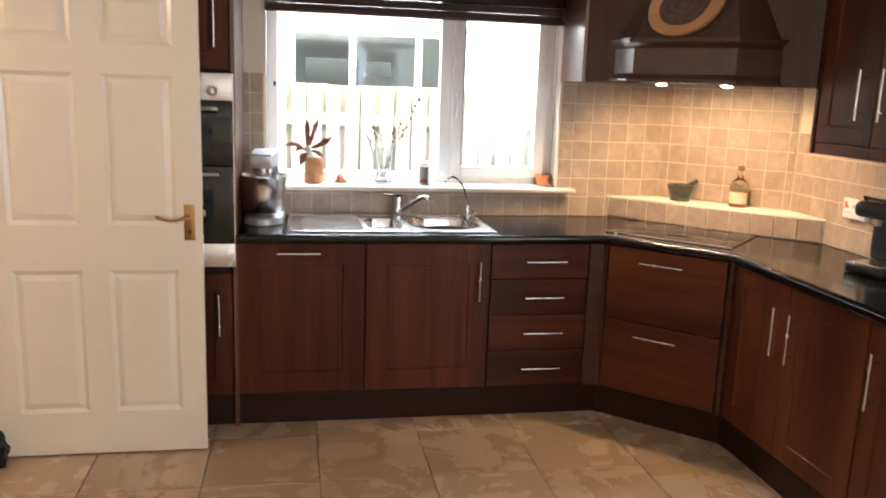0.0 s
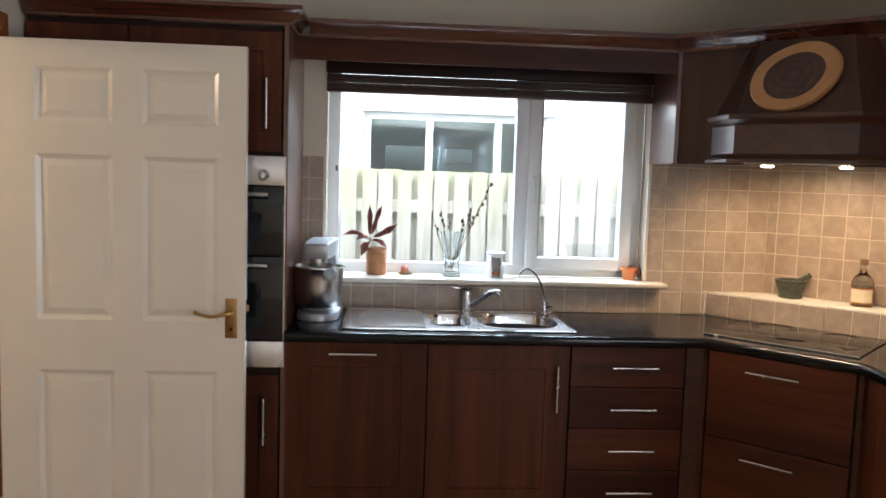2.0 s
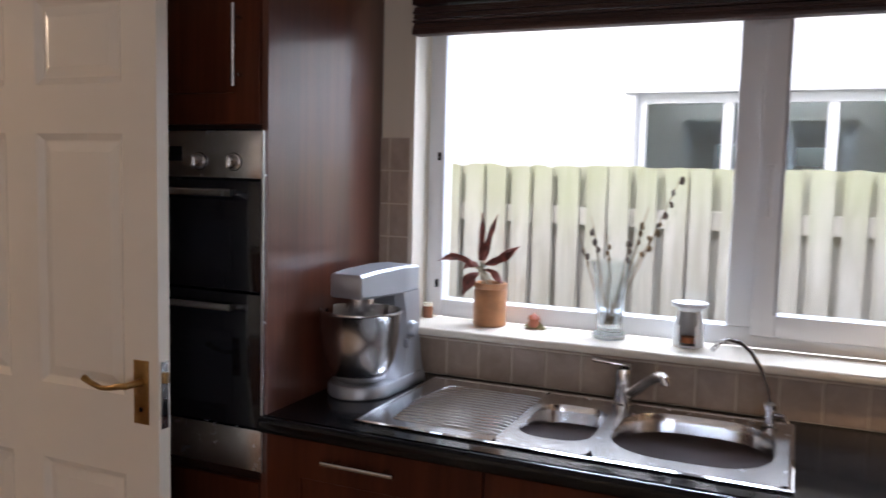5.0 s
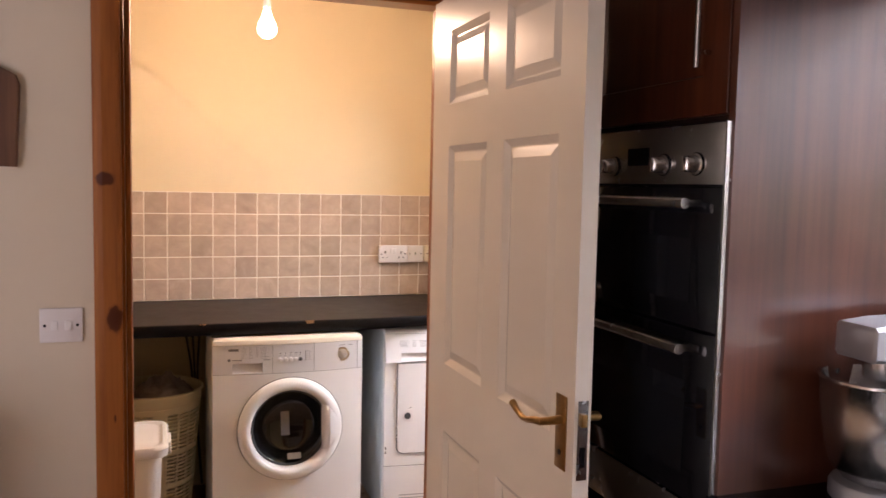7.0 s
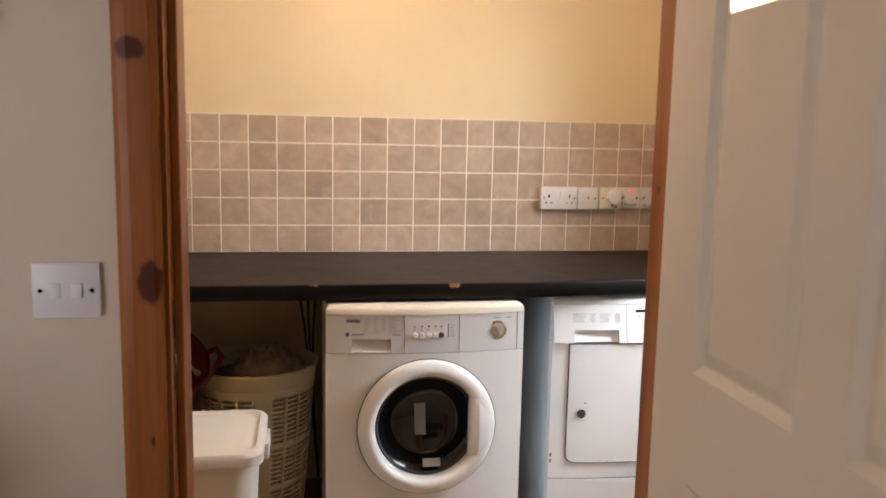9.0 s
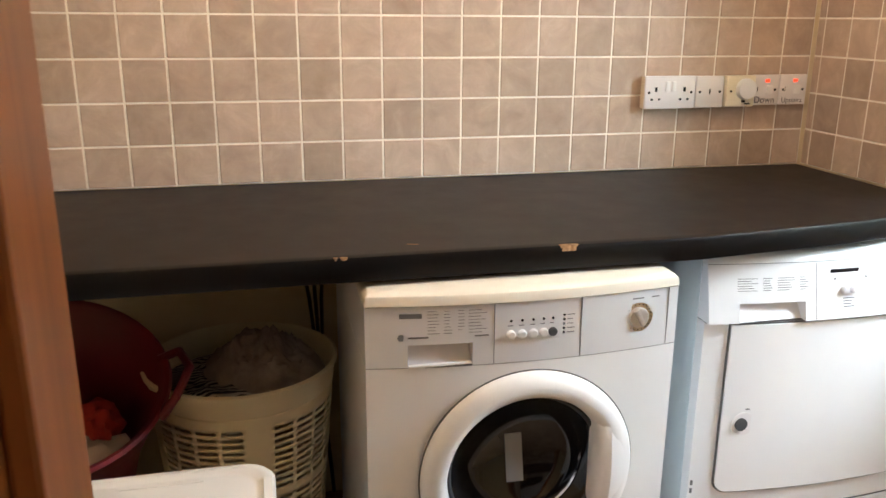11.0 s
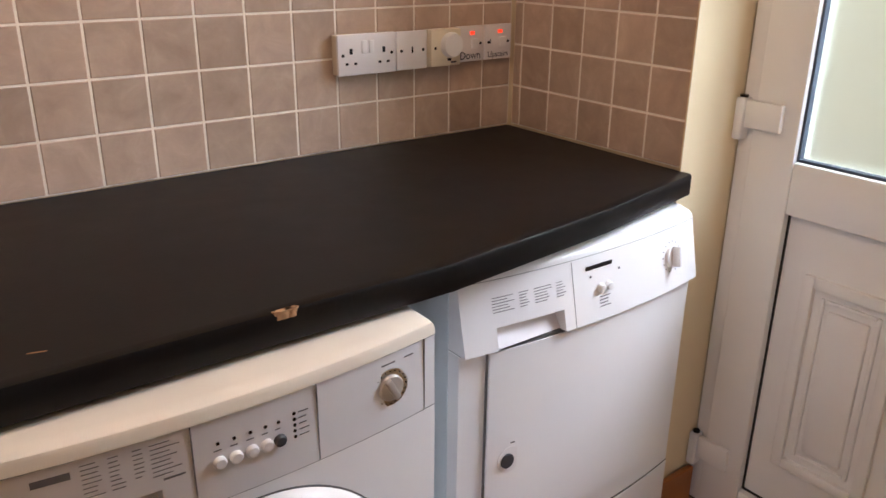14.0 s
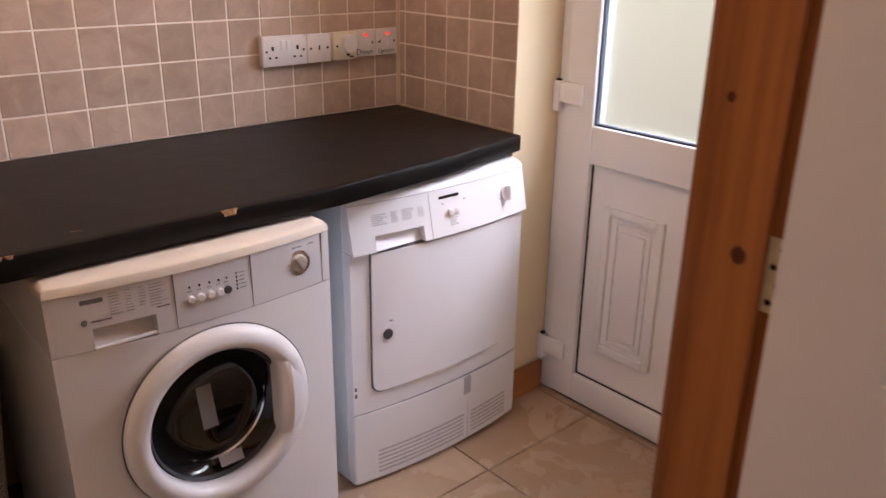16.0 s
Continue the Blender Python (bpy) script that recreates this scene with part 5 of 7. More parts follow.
def oil_burner():
    o = thing("oil_burner", (0.935, 5.035, SZ), "white ceramic oil burner with a tealight inside", "oil burner")
    m = Matrix.Translation((0.935, 5.035, SZ))
    bm = lathe([(0.0, 0.0), (0.04, 0.0), (0.042, 0.006), (0.038, 0.06), (0.03, 0.095), (0.034, 0.102), (0.047, 0.108), (0.048, 0.118), (0.044, 0.118), (0.03, 0.108), (0.0, 0.106)], 36, m)
    # arched opening towards the room
    gone = [f for f in bm.faces if (c := f.calc_center_median()).y < 5.035 - 0.025 and abs(c.x - 0.935) < 0.021 and SZ + 0.012 < c.z < SZ + 0.088]
    bmesh.ops.delete(bm, geom=gone, context="FACES")
    part("body", bm, M_CERAMIC, o)
    part("tealight", lathe([(0.0, 0.0), (0.019, 0.0), (0.019, 0.016), (0.0, 0.016)], 24, m @ Matrix.Translation((0, 0, 0.008))), plain("orange_wax", (0.55, 0.2, 0.07), 0.5), o, "orange tealight candle")


M_CERAMIC = plain("white_ceramic", (0.78, 0.79, 0.8), 0.2, vary=0.02, bumpy=0)
oil_burner()

ac = thing("acorn_ornament", (0.497, 5.05, SZ), "small reddish acorn-shaped ornament on a leaf", "ornament")
part("nut", moved(lathe([(0.0, 0.0), (0.012, 0.003), (0.018, 0.014), (0.016, 0.024), (0.018, 0.028), (0.014, 0.036), (0.004, 0.042), (0.0, 0.046)], 20), Matrix.Translation((0.497, 5.05, SZ + 0.002))), plain("russet_glaze", (0.36, 0.1, 0.05), 0.45, vary=0.25, scale=50), ac)
part("leaf_base", leaf_mesh((0.47, 5.05, SZ + 0.004), (0.535, 5.04, SZ + 0.003), 0.016, 0.002, bmesh.new(), 0.1), plain("olive_leaf", (0.26, 0.22, 0.1), 0.7, vary=0.3), ac, smooth=180)

ct = thing("small_plant_pot", (1.6, 5.05, SZ), "small orange plastic pot with a drooping cactus", "potted plant")
mc = Matrix.Translation((1.595, 5.045, SZ))
part("pot", lathe([(0.0, 0.0), (0.026, 0.0), (0.036, 0.045), (0.04, 0.046), (0.04, 0.06), (0.036, 0.06), (0.033, 0.045), (0.0, 0.044)], 28, mc), plain("orange_plastic", (0.62, 0.2, 0.07), 0.4, vary=0.06), ct)
part("cactus", tube([mc @ Vector(q) for q in ((0.015, 0, 0.045), (0.026, -0.004, 0.062), (0.038, -0.01, 0.06), (0.044, -0.016, 0.035), (0.046, -0.018, 0.012))], 0.011, 10, radii=[0.008, 0.012, 0.013, 0.012, 0.006]), plain("dry_cactus", (0.16, 0.08, 0.05), 0.8, vary=0.4, scale=50, bumpy=0.4), ct, "brown shrivelled cactus")

fb = thing("small_jar", (0.15, 5.06, SZ), "small brown glass jar with pale lid", "jar")
mj = Matrix.Translation((0.15, 5.06, SZ))
part("glass", lathe([(0.0, 0.0), (0.015, 0.0), (0.016, 0.004), (0.016, 0.032), (0.012, 0.037)], 20, mj), plain("amber_glass", (0.16, 0.06, 0.03), 0.1), fb)
part("lid", lathe([(0.0145, 0.036), (0.0145, 0.046), (0.0, 0.047)], 20, mj), M_DOOR, fb, "pale screw lid")


def blind():
    b = thing("roman_blind", (0.88, 5.0, 1.93), "dark brown slatted wooden blind drawn up over window", "blind")
    part("headrail", B(0.115, 1.652, 4.975, 5.02, 2.004, 2.062, 0.004), M_DARKWOOD, b)
    rng = random.Random(2)
    for i in range(9):
        z = 1.935 + 0.0072 * i
        y = 4.972 + 0.006 * (i % 3)
        sl = 0.0 if i > 3 else -0.004
        part("slat", B(0.118, 1.648 - rng.uniform(0, 0.006), y + rng.uniform(-0.002, 0.002), y + 0.042, z + sl, z + sl + 0.0062, 0.0016, 1), M_BLINDW, b, smooth=None)
    part("bottom_rail", B(0.118, 1.648, 4.97, 5.016, 1.918, 1.933, 0.003), M_BLINDW, b)
    part("pull_cord", tube([(1.62, 4.985, 1.93), (1.625, 4.99, 1.6), (1.622, 4.995, 1.3), (1.63, 5.02, 1.12)], 0.0016, 6), M_STEM, b, "thin pull cord")


M_BLINDW = wood("dark_blind_wood", (0.03, 0.014, 0.01), (0.06, 0.028, 0.02), (0.1, 0.05, 0.035), "X", 0.5, 1.0)
blind()

# ---- on the ledge and worktop ----
mo = thing("mortar_and_pestle", (2.31, 4.83, LZ), "dark green stone mortar with pestle resting in it", "mortar")
mm = Matrix.Translation((2.31, 4.83, LZ + 0.001))
M_STONE = plain("dark_green_stone", (0.055, 0.06, 0.045), 0.45, vary=0.4, scale=50, bumpy=0.15)
part("bowl", lathe([(0.0, 0.0), (0.05, 0.0), (0.054, 0.008), (0.05, 0.018), (0.062, 0.05), (0.07, 0.078), (0.07, 0.086), (0.06, 0.086), (0.05, 0.05), (0.0, 0.03)], 32, mm), M_STONE, mo)
part("pestle", tube([mm @ Vector(q) for q in ((-0.02, 0, 0.045), (0.02, 0, 0.072), (0.07, -0.01, 0.1), (0.085, -0.012, 0.11))], 0.012, 12, radii=[0.017, 0.013, 0.011, 0.014]), M_STONE, mo)


def spirit_bottle():
    b = thing("spirit_bottle", (2.53, 4.62, LZ), "glass bottle half full of amber spirit with cream label", "bottle")
    m = Matrix.Translation((2.53, 4.62, LZ + 0.001))
    part("glass", lathe([(0.0, 0.0), (0.044, 0.0), (0.046, 0.006), (0.046, 0.105), (0.036, 0.13), (0.016, 0.15), (0.013, 0.175), (0.015, 0.178), (0.015, 0.188), (0.011, 0.188)], 28, m), M_VASE, b)
    part("spirit", lathe([(0.0, 0.004), (0.041, 0.004), (0.042, 0.085), (0.0, 0.085)], 28, m), M_AMBER, b, "amber spirit")
    lab = bmesh.new()
    rows = [[lab.verts.new(m @ Vector((0.0468 * math.cos(a), 0.0468 * math.sin(a), z))) for a in [radians(170 + 10 * i) for i in range(14)]] for z in (0.02, 0.078)]
    for i in range(13):
        lab.faces.new((rows[0][i], rows[0][i + 1], rows[1][i + 1], rows[1][i]))
    part("label", lab, plain("cream_paper", (0.7, 0.6, 0.42), 0.7, vary=0.1, scale=40), b, "cream paper label")
    part("stopper", lathe([(0.0135, 0.186), (0.0165, 0.19), (0.0165, 0.21), (0.0, 0.211)], 20, m), M_STEM, b, "cork stopper")


M_AMBER = plain("amber_spirit", (0.5, 0.17, 0.03), 0.1, vary=0.1, bumpy=0)
spirit_bottle()


def coffee_machine():
    c = thing("coffee_machine", (0, 0, 0), "black plastic coffee machine standing on the worktop", "coffee machine")
    part("base", B(-0.085, 0.085, -0.14, 0.14, 0, 0.04, 0.012, 3), M_BLKPL, c)
    part("tower", B(-0.08, 0.08, -0.02, 0.135, 0.04, 0.27, 0.03, 4), M_BLKPL, c)
    part("head", B(-0.08, 0.08, -0.14, 0.135, 0.225, 0.29, 0.025, 4), M_BLKPL, c)
    part("spout", moved(lathe([(0.02, 0), (0.024, 0.03)], 16), Matrix.Translation((0, -0.09, 0.197))), M_CHROME, c)
    part("drip_tray", B(-0.07, 0.07, -0.135, -0.02, 0.04, 0.046, 0.002), M_STEEL, c, "steel drip tray")
    part("top_lever", tube([(-0.05, -0.1, 0.29), (-0.045, -0.12, 0.305), (0.045, -0.12, 0.305), (0.05, -0.1, 0.29)], 0.007, 8), M_CHROME, c)
    c.matrix_basis = Matrix.Translation((2.605, 3.6, 0.9105)) @ Matrix.Rotation(radians(-75), 4, "Z")


M_BLKPL = plain("black_plastic", (0.012, 0.012, 0.013), 0.3, vary=0.2, bumpy=0.02)
coffee_machine()


# ---- electrical plates ----
def plate(name, w, h, label, category="socket", d=0.009):
    """A white plate lying in its own xz plane and facing -y."""
    p = thing(name, (0, 0, 0), label, category)
    part("plate", B(-w / 2, w / 2, -d, 0, -h / 2, h / 2, 0.003), M_PLATE, p)
    for x in ((-w / 2 + 0.012), (w / 2 - 0.012)):
        part("screw", moved(lathe([(0.0035, 0), (0.0035, 0.0008), (0.0, 0.001)], 12), Matrix.Translation((x, -d, 0)) @ pose(0, 0, 0, 90)), M_BLACK, p, "screw head")
    return p


M_PLATE = plain("white_plate_plastic", (0.78, 0.76, 0.76), 0.35, vary=0.02, bumpy=0)
M_RED = glow("red_neon", (1.0, 0.05, 0.012), 1.3)


def double_socket():
    p = plate("double_socket", 0.149, 0.088, "white double switched wall socket on tiles")
    part("back_box", B(-0.0735, 0.0735, 0.0, 0.02, -0.043, 0.043, 0.002), M_DOOR, p)
    for s in (-1, 1):
        part("rocker", B(s * 0.009 - 0.0065, s * 0.009 + 0.0065, -0.013, -0.008, 0.002, 0.03, 0.002), M_WHITE, p)
        part("earth_slot", B(s * 0.042 - 0.0035, s * 0.042 + 0.0035, -0.0095, -0.0088, 0.002, 0.014), M_BLACK, p, "dark pin slot")
        for q in (-0.011, 0.011):
            part("pin_slot", B(s * 0.042 + q - 0.0035, s * 0.042 + q + 0.0035, -0.0095, -0.0088, -0.021, -0.016), M_BLACK, p, "dark pin slot")
    return p


BACKFACE = Matrix.Rotation(radians(90), 4, "Z")
ZS = 1.126
double_socket().matrix_basis = Matrix.Translation((U_BACK + 0.03, 4.561, ZS)) @ BACKFACE
p = plate("blank_plate", 0.084, 0.086, "white flex outlet plate on tiles", "wall plate")
part("flex_slot", B(-0.002, 0.002, -0.0096, -0.0088, -0.006, 0.008), M_BLACK, p, "small slot")
p.matrix_basis = Matrix.Translation((U_BACK + 0.03, 4.68, ZS)) @ BACKFACE
p = plate("timer_switch", 0.086, 0.084, "cream rotary timer switch on tiles", "timer", 0.03)
p.children[0].data.materials[0] = plain("cream_plastic_case", (0.77, 0.71, 0.56), 0.4, vary=0.03, bumpy=0)
part("dial", moved(lathe([(0.029, 0), (0.029, 0.006), (0.026, 0.016), (0.0, 0.017)], 28), Matrix.Translation((0.012, -0.03, 0.006)) @ pose(0, 0, 0, 90)), M_WHITE, p, "round white dial")
part("pointer", B(0.004, 0.012, -0.0345, -0.03, -0.03, -0.024), M_BLACK, p, "dark pointer")
part("marking", B(0.014, 0.03, -0.0306, -0.03, -0.036, -0.032), M_BLACK, p, "small printed mark")
p.matrix_basis = Matrix.Translation((U_BACK + 0.018, 4.77, ZS + 0.001)) @ BACKFACE
M_INK = plain("pen_ink", (0.05, 0.05, 0.07), 0.6)
for y, word in ((4.86, "Down"), (4.948, "Upstairs")):
    p = plate("fused_switch", 0.086, 0.084, "white fused switch with lit red neon and handwritten label", "switch")
    part("neon", B(-0.002, 0.012, -0.0105, -0.0088, 0.021, 0.029, 0.001), M_RED, p, "glowing red neon")
    part("rocker", B(0.002, 0.022, -0.013, -0.008, -0.012, 0.012, 0.002), M_WHITE, p)
    part("fuse_mark", B(-0.026, -0.024, -0.0095, -0.0088, -0.004, 0.008), M_BLACK, p)
    cu = bpy.data.curves.new("writing", "FONT")
    cu.body, cu.size, cu.extrude, cu.align_x = word, 0.02 if len(word) > 5 else 0.026, 0.0002, "CENTER"
    tx = new("writing", cu)
    tx.data.materials.append(M_INK)
    tx.parent = p
    tx.matrix_basis = pose(0, -0.0092, -0.036, 90)
    p.matrix_basis = Matrix.Translation((U_BACK + 0.016, y, ZS + 0.002)) @ BACKFACE

p = plate("light_switch", 0.1, 0.087, "white single-gang light switch on painted wall", "switch")
part("rocker", B(0.008, 0.024, -0.0135, -0.008, -0.012, 0.012, 0.002), M_WHITE, p)
part("rocker_blank", B(-0.024, -0.008, -0.0105, -0.008, -0.012, 0.012, 0.001), M_WHITE, p)
p.matrix_basis = Matrix.Translation((W_K, 3.2, 1.107)) @ BACKFACE
p = double_socket()
tagged(p, "white double wall socket above the worktop")
part("plug_light", B(-0.06, -0.045, -0.0135, -0.009, 0.004, 0.03, 0.002), M_RED, p, "red switch")
p.matrix_basis = Matrix.Translation((E - 0.022, 3.99, 1.11)) @ Matrix.Rotation(radians(-90), 4, "Z")

# ---- chopping board on the wall ----
cb = thing("chopping_board", (-0.98, 3.02, 1.5), "dark worn wooden chopping board with round handle, hung on wall", "chopping board")
pts = [(2.928, 1.503), (3.108, 1.503), (3.118, 1.7), (3.11, 1.725), (3.08, 1.74), (3.05, 1.752), (3.045, 1.775)]
pts += [(3.022 + 0.038 * math.cos(a), 1.812 + 0.038 * math.sin(a)) for a in [radians(-40 + 26 * i) for i in range(11)]]
pts += [(2.998, 1.775), (2.993, 1.752), (2.96, 1.742), (2.932, 1.73), (2.922, 1.705)]
bm = bmesh.new()
lo = [bm.verts.new((-0.999, y, z)) for y, z in pts]
hi = [bm.verts.new((-0.977, y, z)) for y, z in pts]
n = len(pts)
bm.faces.new(lo[::-1])
top = bm.faces.new(hi)
for i in range(n):
    bm.faces.new((lo[i], lo[(i + 1) % n], hi[(i + 1) % n], hi[i]))
bmesh.ops.recalc_face_normals(bm, faces=bm.faces)
bmesh.ops.bevel(bm, geom=[e for e in top.edges], offset=0.003, segments=2, affect="EDGES")
M_BOARD = wood("worn_board_wood", (0.06, 0.022, 0.01), (0.13, 0.055, 0.024), (0.21, 0.1, 0.045), "Z", 0.55, 0.5)
part("board", bm, M_BOARD, cb)
rng = random.Random(9)
for k in range(9):
    q = Vector((-0.9768, 2.95 + 0.09 * rng.random(), 1.585 + 0.035 * rng.random()))
    part("burn_mark", moved(lathe([(0.0, 0.0006), (0.009 + 0.006 * rng.random(), 0.0004), (0.012, 0.0)], 9), Matrix.Translation(q) @ pose(0, 0, 0, 0, 90, 0)), M_DARKPOD, cb, "dark burn mark")
part("hang_hole", moved(lathe([(0.0, 0.0006), (0.006, 0.0)], 12), Matrix.Translation((-0.9768, 3.022, 1.825)) @ pose(0, 0, 0, 0, 90, 0)), M_BLACK, cb, "dark hanging hole")

part("cord", tube([(-0.9765, 3.022, 1.828), (-0.972, 3.021, 1.86), (-0.986, 3.022, 1.96), (-0.998, 3.022, 1.99)], 0.002, 6), M_STEM, cb, "brown hanging cord")


# ---- pine cabinet and bags in the kitchen ----
def pine_cabinet():
    c = thing("pine_cabinet", (-0.8, 2.5, 0), "varnished pine cabinet with glossy top and panelled doors", "cabinet")
    x0, x1, y0, y1 = -0.998, -0.535, 1.86, 2.86
    part("carcass", B(x0, x1 - 0.045, y0 + 0.02, y1 - 0.02, 0.06, 0.912), M_PINE, c, smooth=None)
    part("top", B(x0, x1, y0, y1, 0.912, 0.94, 0.007, 3), M_PINETOP, c, "glossy pine top")
    part("plinth", B(x0, x1 - 0.06, y0 + 0.03, y1 - 0.03, 0, 0.06), M_PINE_H, c, smooth=None)
    for k in range(2):
        d = shaker_x(c, y0 + 0.022 + 0.48 * k, y0 + 0.498 + 0.48 * k, 0.075, 0.908, x1 - 0.024)
        part("knob", moved(lathe([(0.008, 0), (0.008, 0.012), (0.017, 0.02), (0.014, 0.03), (0.0, 0.033)], 20), Matrix.Translation((x1 - 0.024, y0 + (0.46 if k == 0 else 0.54), 0.5)) @ pose(0, 0, 0, 0, 90, 0)), M_PINE, d, "turned pine knob")


def shaker_x(parent, y0, y1, z0, z1, x):
    """A framed front facing +x."""
    bm = bmesh.new()

    def ring(i, xx):
        return [bm.verts.new(q) for q in ((xx, y0 + i, z0 + i), (xx, y1 - i, z0 + i), (xx, y1 - i, z1 - i), (xx, y0 + i, z1 - i))]

    rings = [ring(0, x - 0.02), ring(0, x - 0.002), ring(0.002, x), ring(0.07, x), ring(0.078, x - 0.008), ring(0.084, x - 0.008), ring(0.11, x - 0.003)]
    for lo, hi in zip(rings, rings[1:]):
        for k in range(4):
            bm.faces.new((lo[k], lo[(k + 1) % 4], hi[(k + 1) % 4], hi[k]))
    bm.faces.new(rings[0])
    bm.faces.new(rings[-1])
    bmesh.ops.recalc_face_normals(bm, faces=bm.faces)
    return part("door", bm, M_PINE, parent, smooth=None)


M_PINETOP = wood("lacquered_pine_top", (0.4, 0.2, 0.07), (0.5, 0.28, 0.11), (0.58, 0.35, 0.16), "Y", 0.1, 0.5, 0.6)
pine_cabinet()
M_BIN = plain("black_polythene", (0.008, 0.008, 0.01), 0.22, vary=0.3, bumpy=0.3, fine=60)


def lump(seed, r, sq, rough):
    """A crumpled blob standing on z = 0."""
    bm = bmesh.new()
    bmesh.ops.create_icosphere(bm, subdivisions=4, radius=1.0)
    for v in bm.verts:
        d = v.co.normalized()
        k = 1 + rough * noise.noise(d * 2.2 + Vector((seed, 0, 0))) + rough * 0.6 * abs(noise.noise(d * 6 + Vector((0, seed, 0))))
        v.co = Vector((d.x * r[0] * k, d.y * r[1] * k, max(0.0, (d.z * k + sq) * r[2])))
    return bm


bg = thing("black_bag", (-0.9, 4.05, 0), "crumpled black plastic bag on the floor by the door", "bag")
part("sack", moved(lump(3.1, (0.05, 0.06, 0.085), 0.75, 0.4), Matrix.Translation((-0.94, 4.1, 0.0))), M_BIN, bg, smooth=60)
bg = thing("black_holdall", (-0.75, 4.6, 2.1), "folded black fabric bag lying on top of cabinets", "bag")
part("fabric", moved(lump(7.7, (0.17, 0.13, 0.055), 0.8, 0.3), Matrix.Translation((-0.74, 4.57, 2.1105))), plain("black_fabric", (0.012, 0.012, 0.013), 0.8, vary=0.3, bumpy=0.4), bg, smooth=60)
part("strap", tube([(-0.86, 4.46, 2.2), (-0.75, 4.44, 2.205), (-0.62, 4.46, 2.19), (-0.58, 4.5, 2.15)], 0.012, 8), plain("black_webbing", (0.015, 0.015, 0.016), 0.7), bg)

# ---- utility worktop ----
uw = thing("utility_worktop", (-2.4, 3.8, 0.864), "chipped black laminate utility worktop above the appliances", "worktop")
part("top", prism([(U_BACK + 0.008, 2.302), (-2.072, 2.302), (-2.08, 4.3), (-2.125, 4.68), (-2.19, 5.004), (U_BACK + 0.008, 5.004)], 0.864, 0.91), M_WORKTOP_U, uw, smooth=None)
part("edge_strip", strip([(-0.012, 0.0005), (0.004, 0.0), (0.0065, 0.003), (0.0068, 0.041), (0.004, 0.0458), (-0.001, 0.0472), (-0.012, 0.0474)], [(-2.185, 5.003, 0.864), (-2.122, 4.68, 0.864), (-2.077, 4.3, 0.864), (-2.069, 2.302, 0.864)][::-1]), M_WORKTOP_U, uw)
M_CHIP = plain("bare_chipboard", (0.36, 0.21, 0.1), 0.9, vary=0.4, scale=120, bumpy=0.5)
rng = random.Random(21)
for y, w in ((4.016, 0.036), (4.03, 0.018), (3.6, 0.016), (3.585, 0.008)):
    bm = bmesh.new()
    m = 14
    ring = [bm.verts.new((-2.072 + 0.004 - (0.003 + 0.0045 * rng.random()) * (1 + math.sin(2 * math.pi * i / m)), y + w / 2 * math.cos(2 * math.pi * i / m) * (0.7 + 0.5 * rng.random()), 0.9112)) for i in range(m)]
    top = bm.faces.new(ring)
    ext = bmesh.ops.extrude_face_region(bm, geom=[top])
    for v in [g for g in ext["geom"] if isinstance(g, bmesh.types.BMVert)]:
        v.co.z -= 0.012
    bmesh.ops.recalc_face_normals(bm, faces=bm.faces)
    part("chip", bm, M_CHIP, uw, "chipped edge showing bare board", smooth=None)
part("scratch", moved(B(-0.011, 0.011, -0.001, 0.001, 0, 0.0005), Matrix.Translation((-2.135, 3.735, 0.91)) @ pose(0, 0, 0, 0, 0, 75)), M_CHIP, uw, "short pale scratch")

# ---- appliances: built facing -y, turned to face the doorway ----
M_CREAMTOP = plain("yellowed_white_plastic", (0.8, 0.745, 0.64), 0.42, vary=0.03, bumpy=0)
M_SIDE = plain("pale_blue_grey_enamel", (0.62, 0.68, 0.7), 0.35, vary=0.03, bumpy=0)
M_PRINT = plain("grey_print", (0.15, 0.15, 0.155), 0.6, vary=0.02, bumpy=0)
M_SEAM = plain("shadow_gap", (0.12, 0.12, 0.12), 0.7, bumpy=0)
M_RUBBER = plain("grey_rubber", (0.05, 0.05, 0.052), 0.55, bumpy=0.05)
M_DRUM = plain("dark_drum_glass", (0.01, 0.011, 0.013), 0.06, vary=0.2, bumpy=0)
# sticker paper darkened in colour for the shade behind the porthole glass
M_STICK = plain("shaded_sticker_paper", (0.2, 0.2, 0.21), 0.5, vary=0.05, bumpy=0)


def bowed(w, depth, z0, z1, bow, inset=0.0, n=14, back=None, tilt=0.0):
    """A block whose front swells towards -y."""
    pts = []
    for i in range(n + 1):
        x = inset + (w - 2 * inset) * i / n
        pts.append((x, -bow * (1 - (2 * x / w - 1) ** 2)))
    bm = bmesh.new()
    b = depth if back is None else back
    lo = [bm.verts.new((x, y, z0)) for x, y in pts] + [bm.verts.new((w - inset, b, z0)), bm.verts.new((inset, b, z0))]
    hi = [bm.verts.new((x, y + tilt, z1)) for x, y in pts] + [bm.verts.new((w - inset, b, z1)), bm.verts.new((inset, b, z1))]
    k = len(lo)
    bm.faces.new(lo[::-1])
    bm.faces.new(hi)
    for i in range(k):
        bm.faces.new((lo[i], lo[(i + 1) % k], hi[(i + 1) % k], hi[i]))
    bmesh.ops.recalc_face_normals(bm, faces=bm.faces)
    return bm


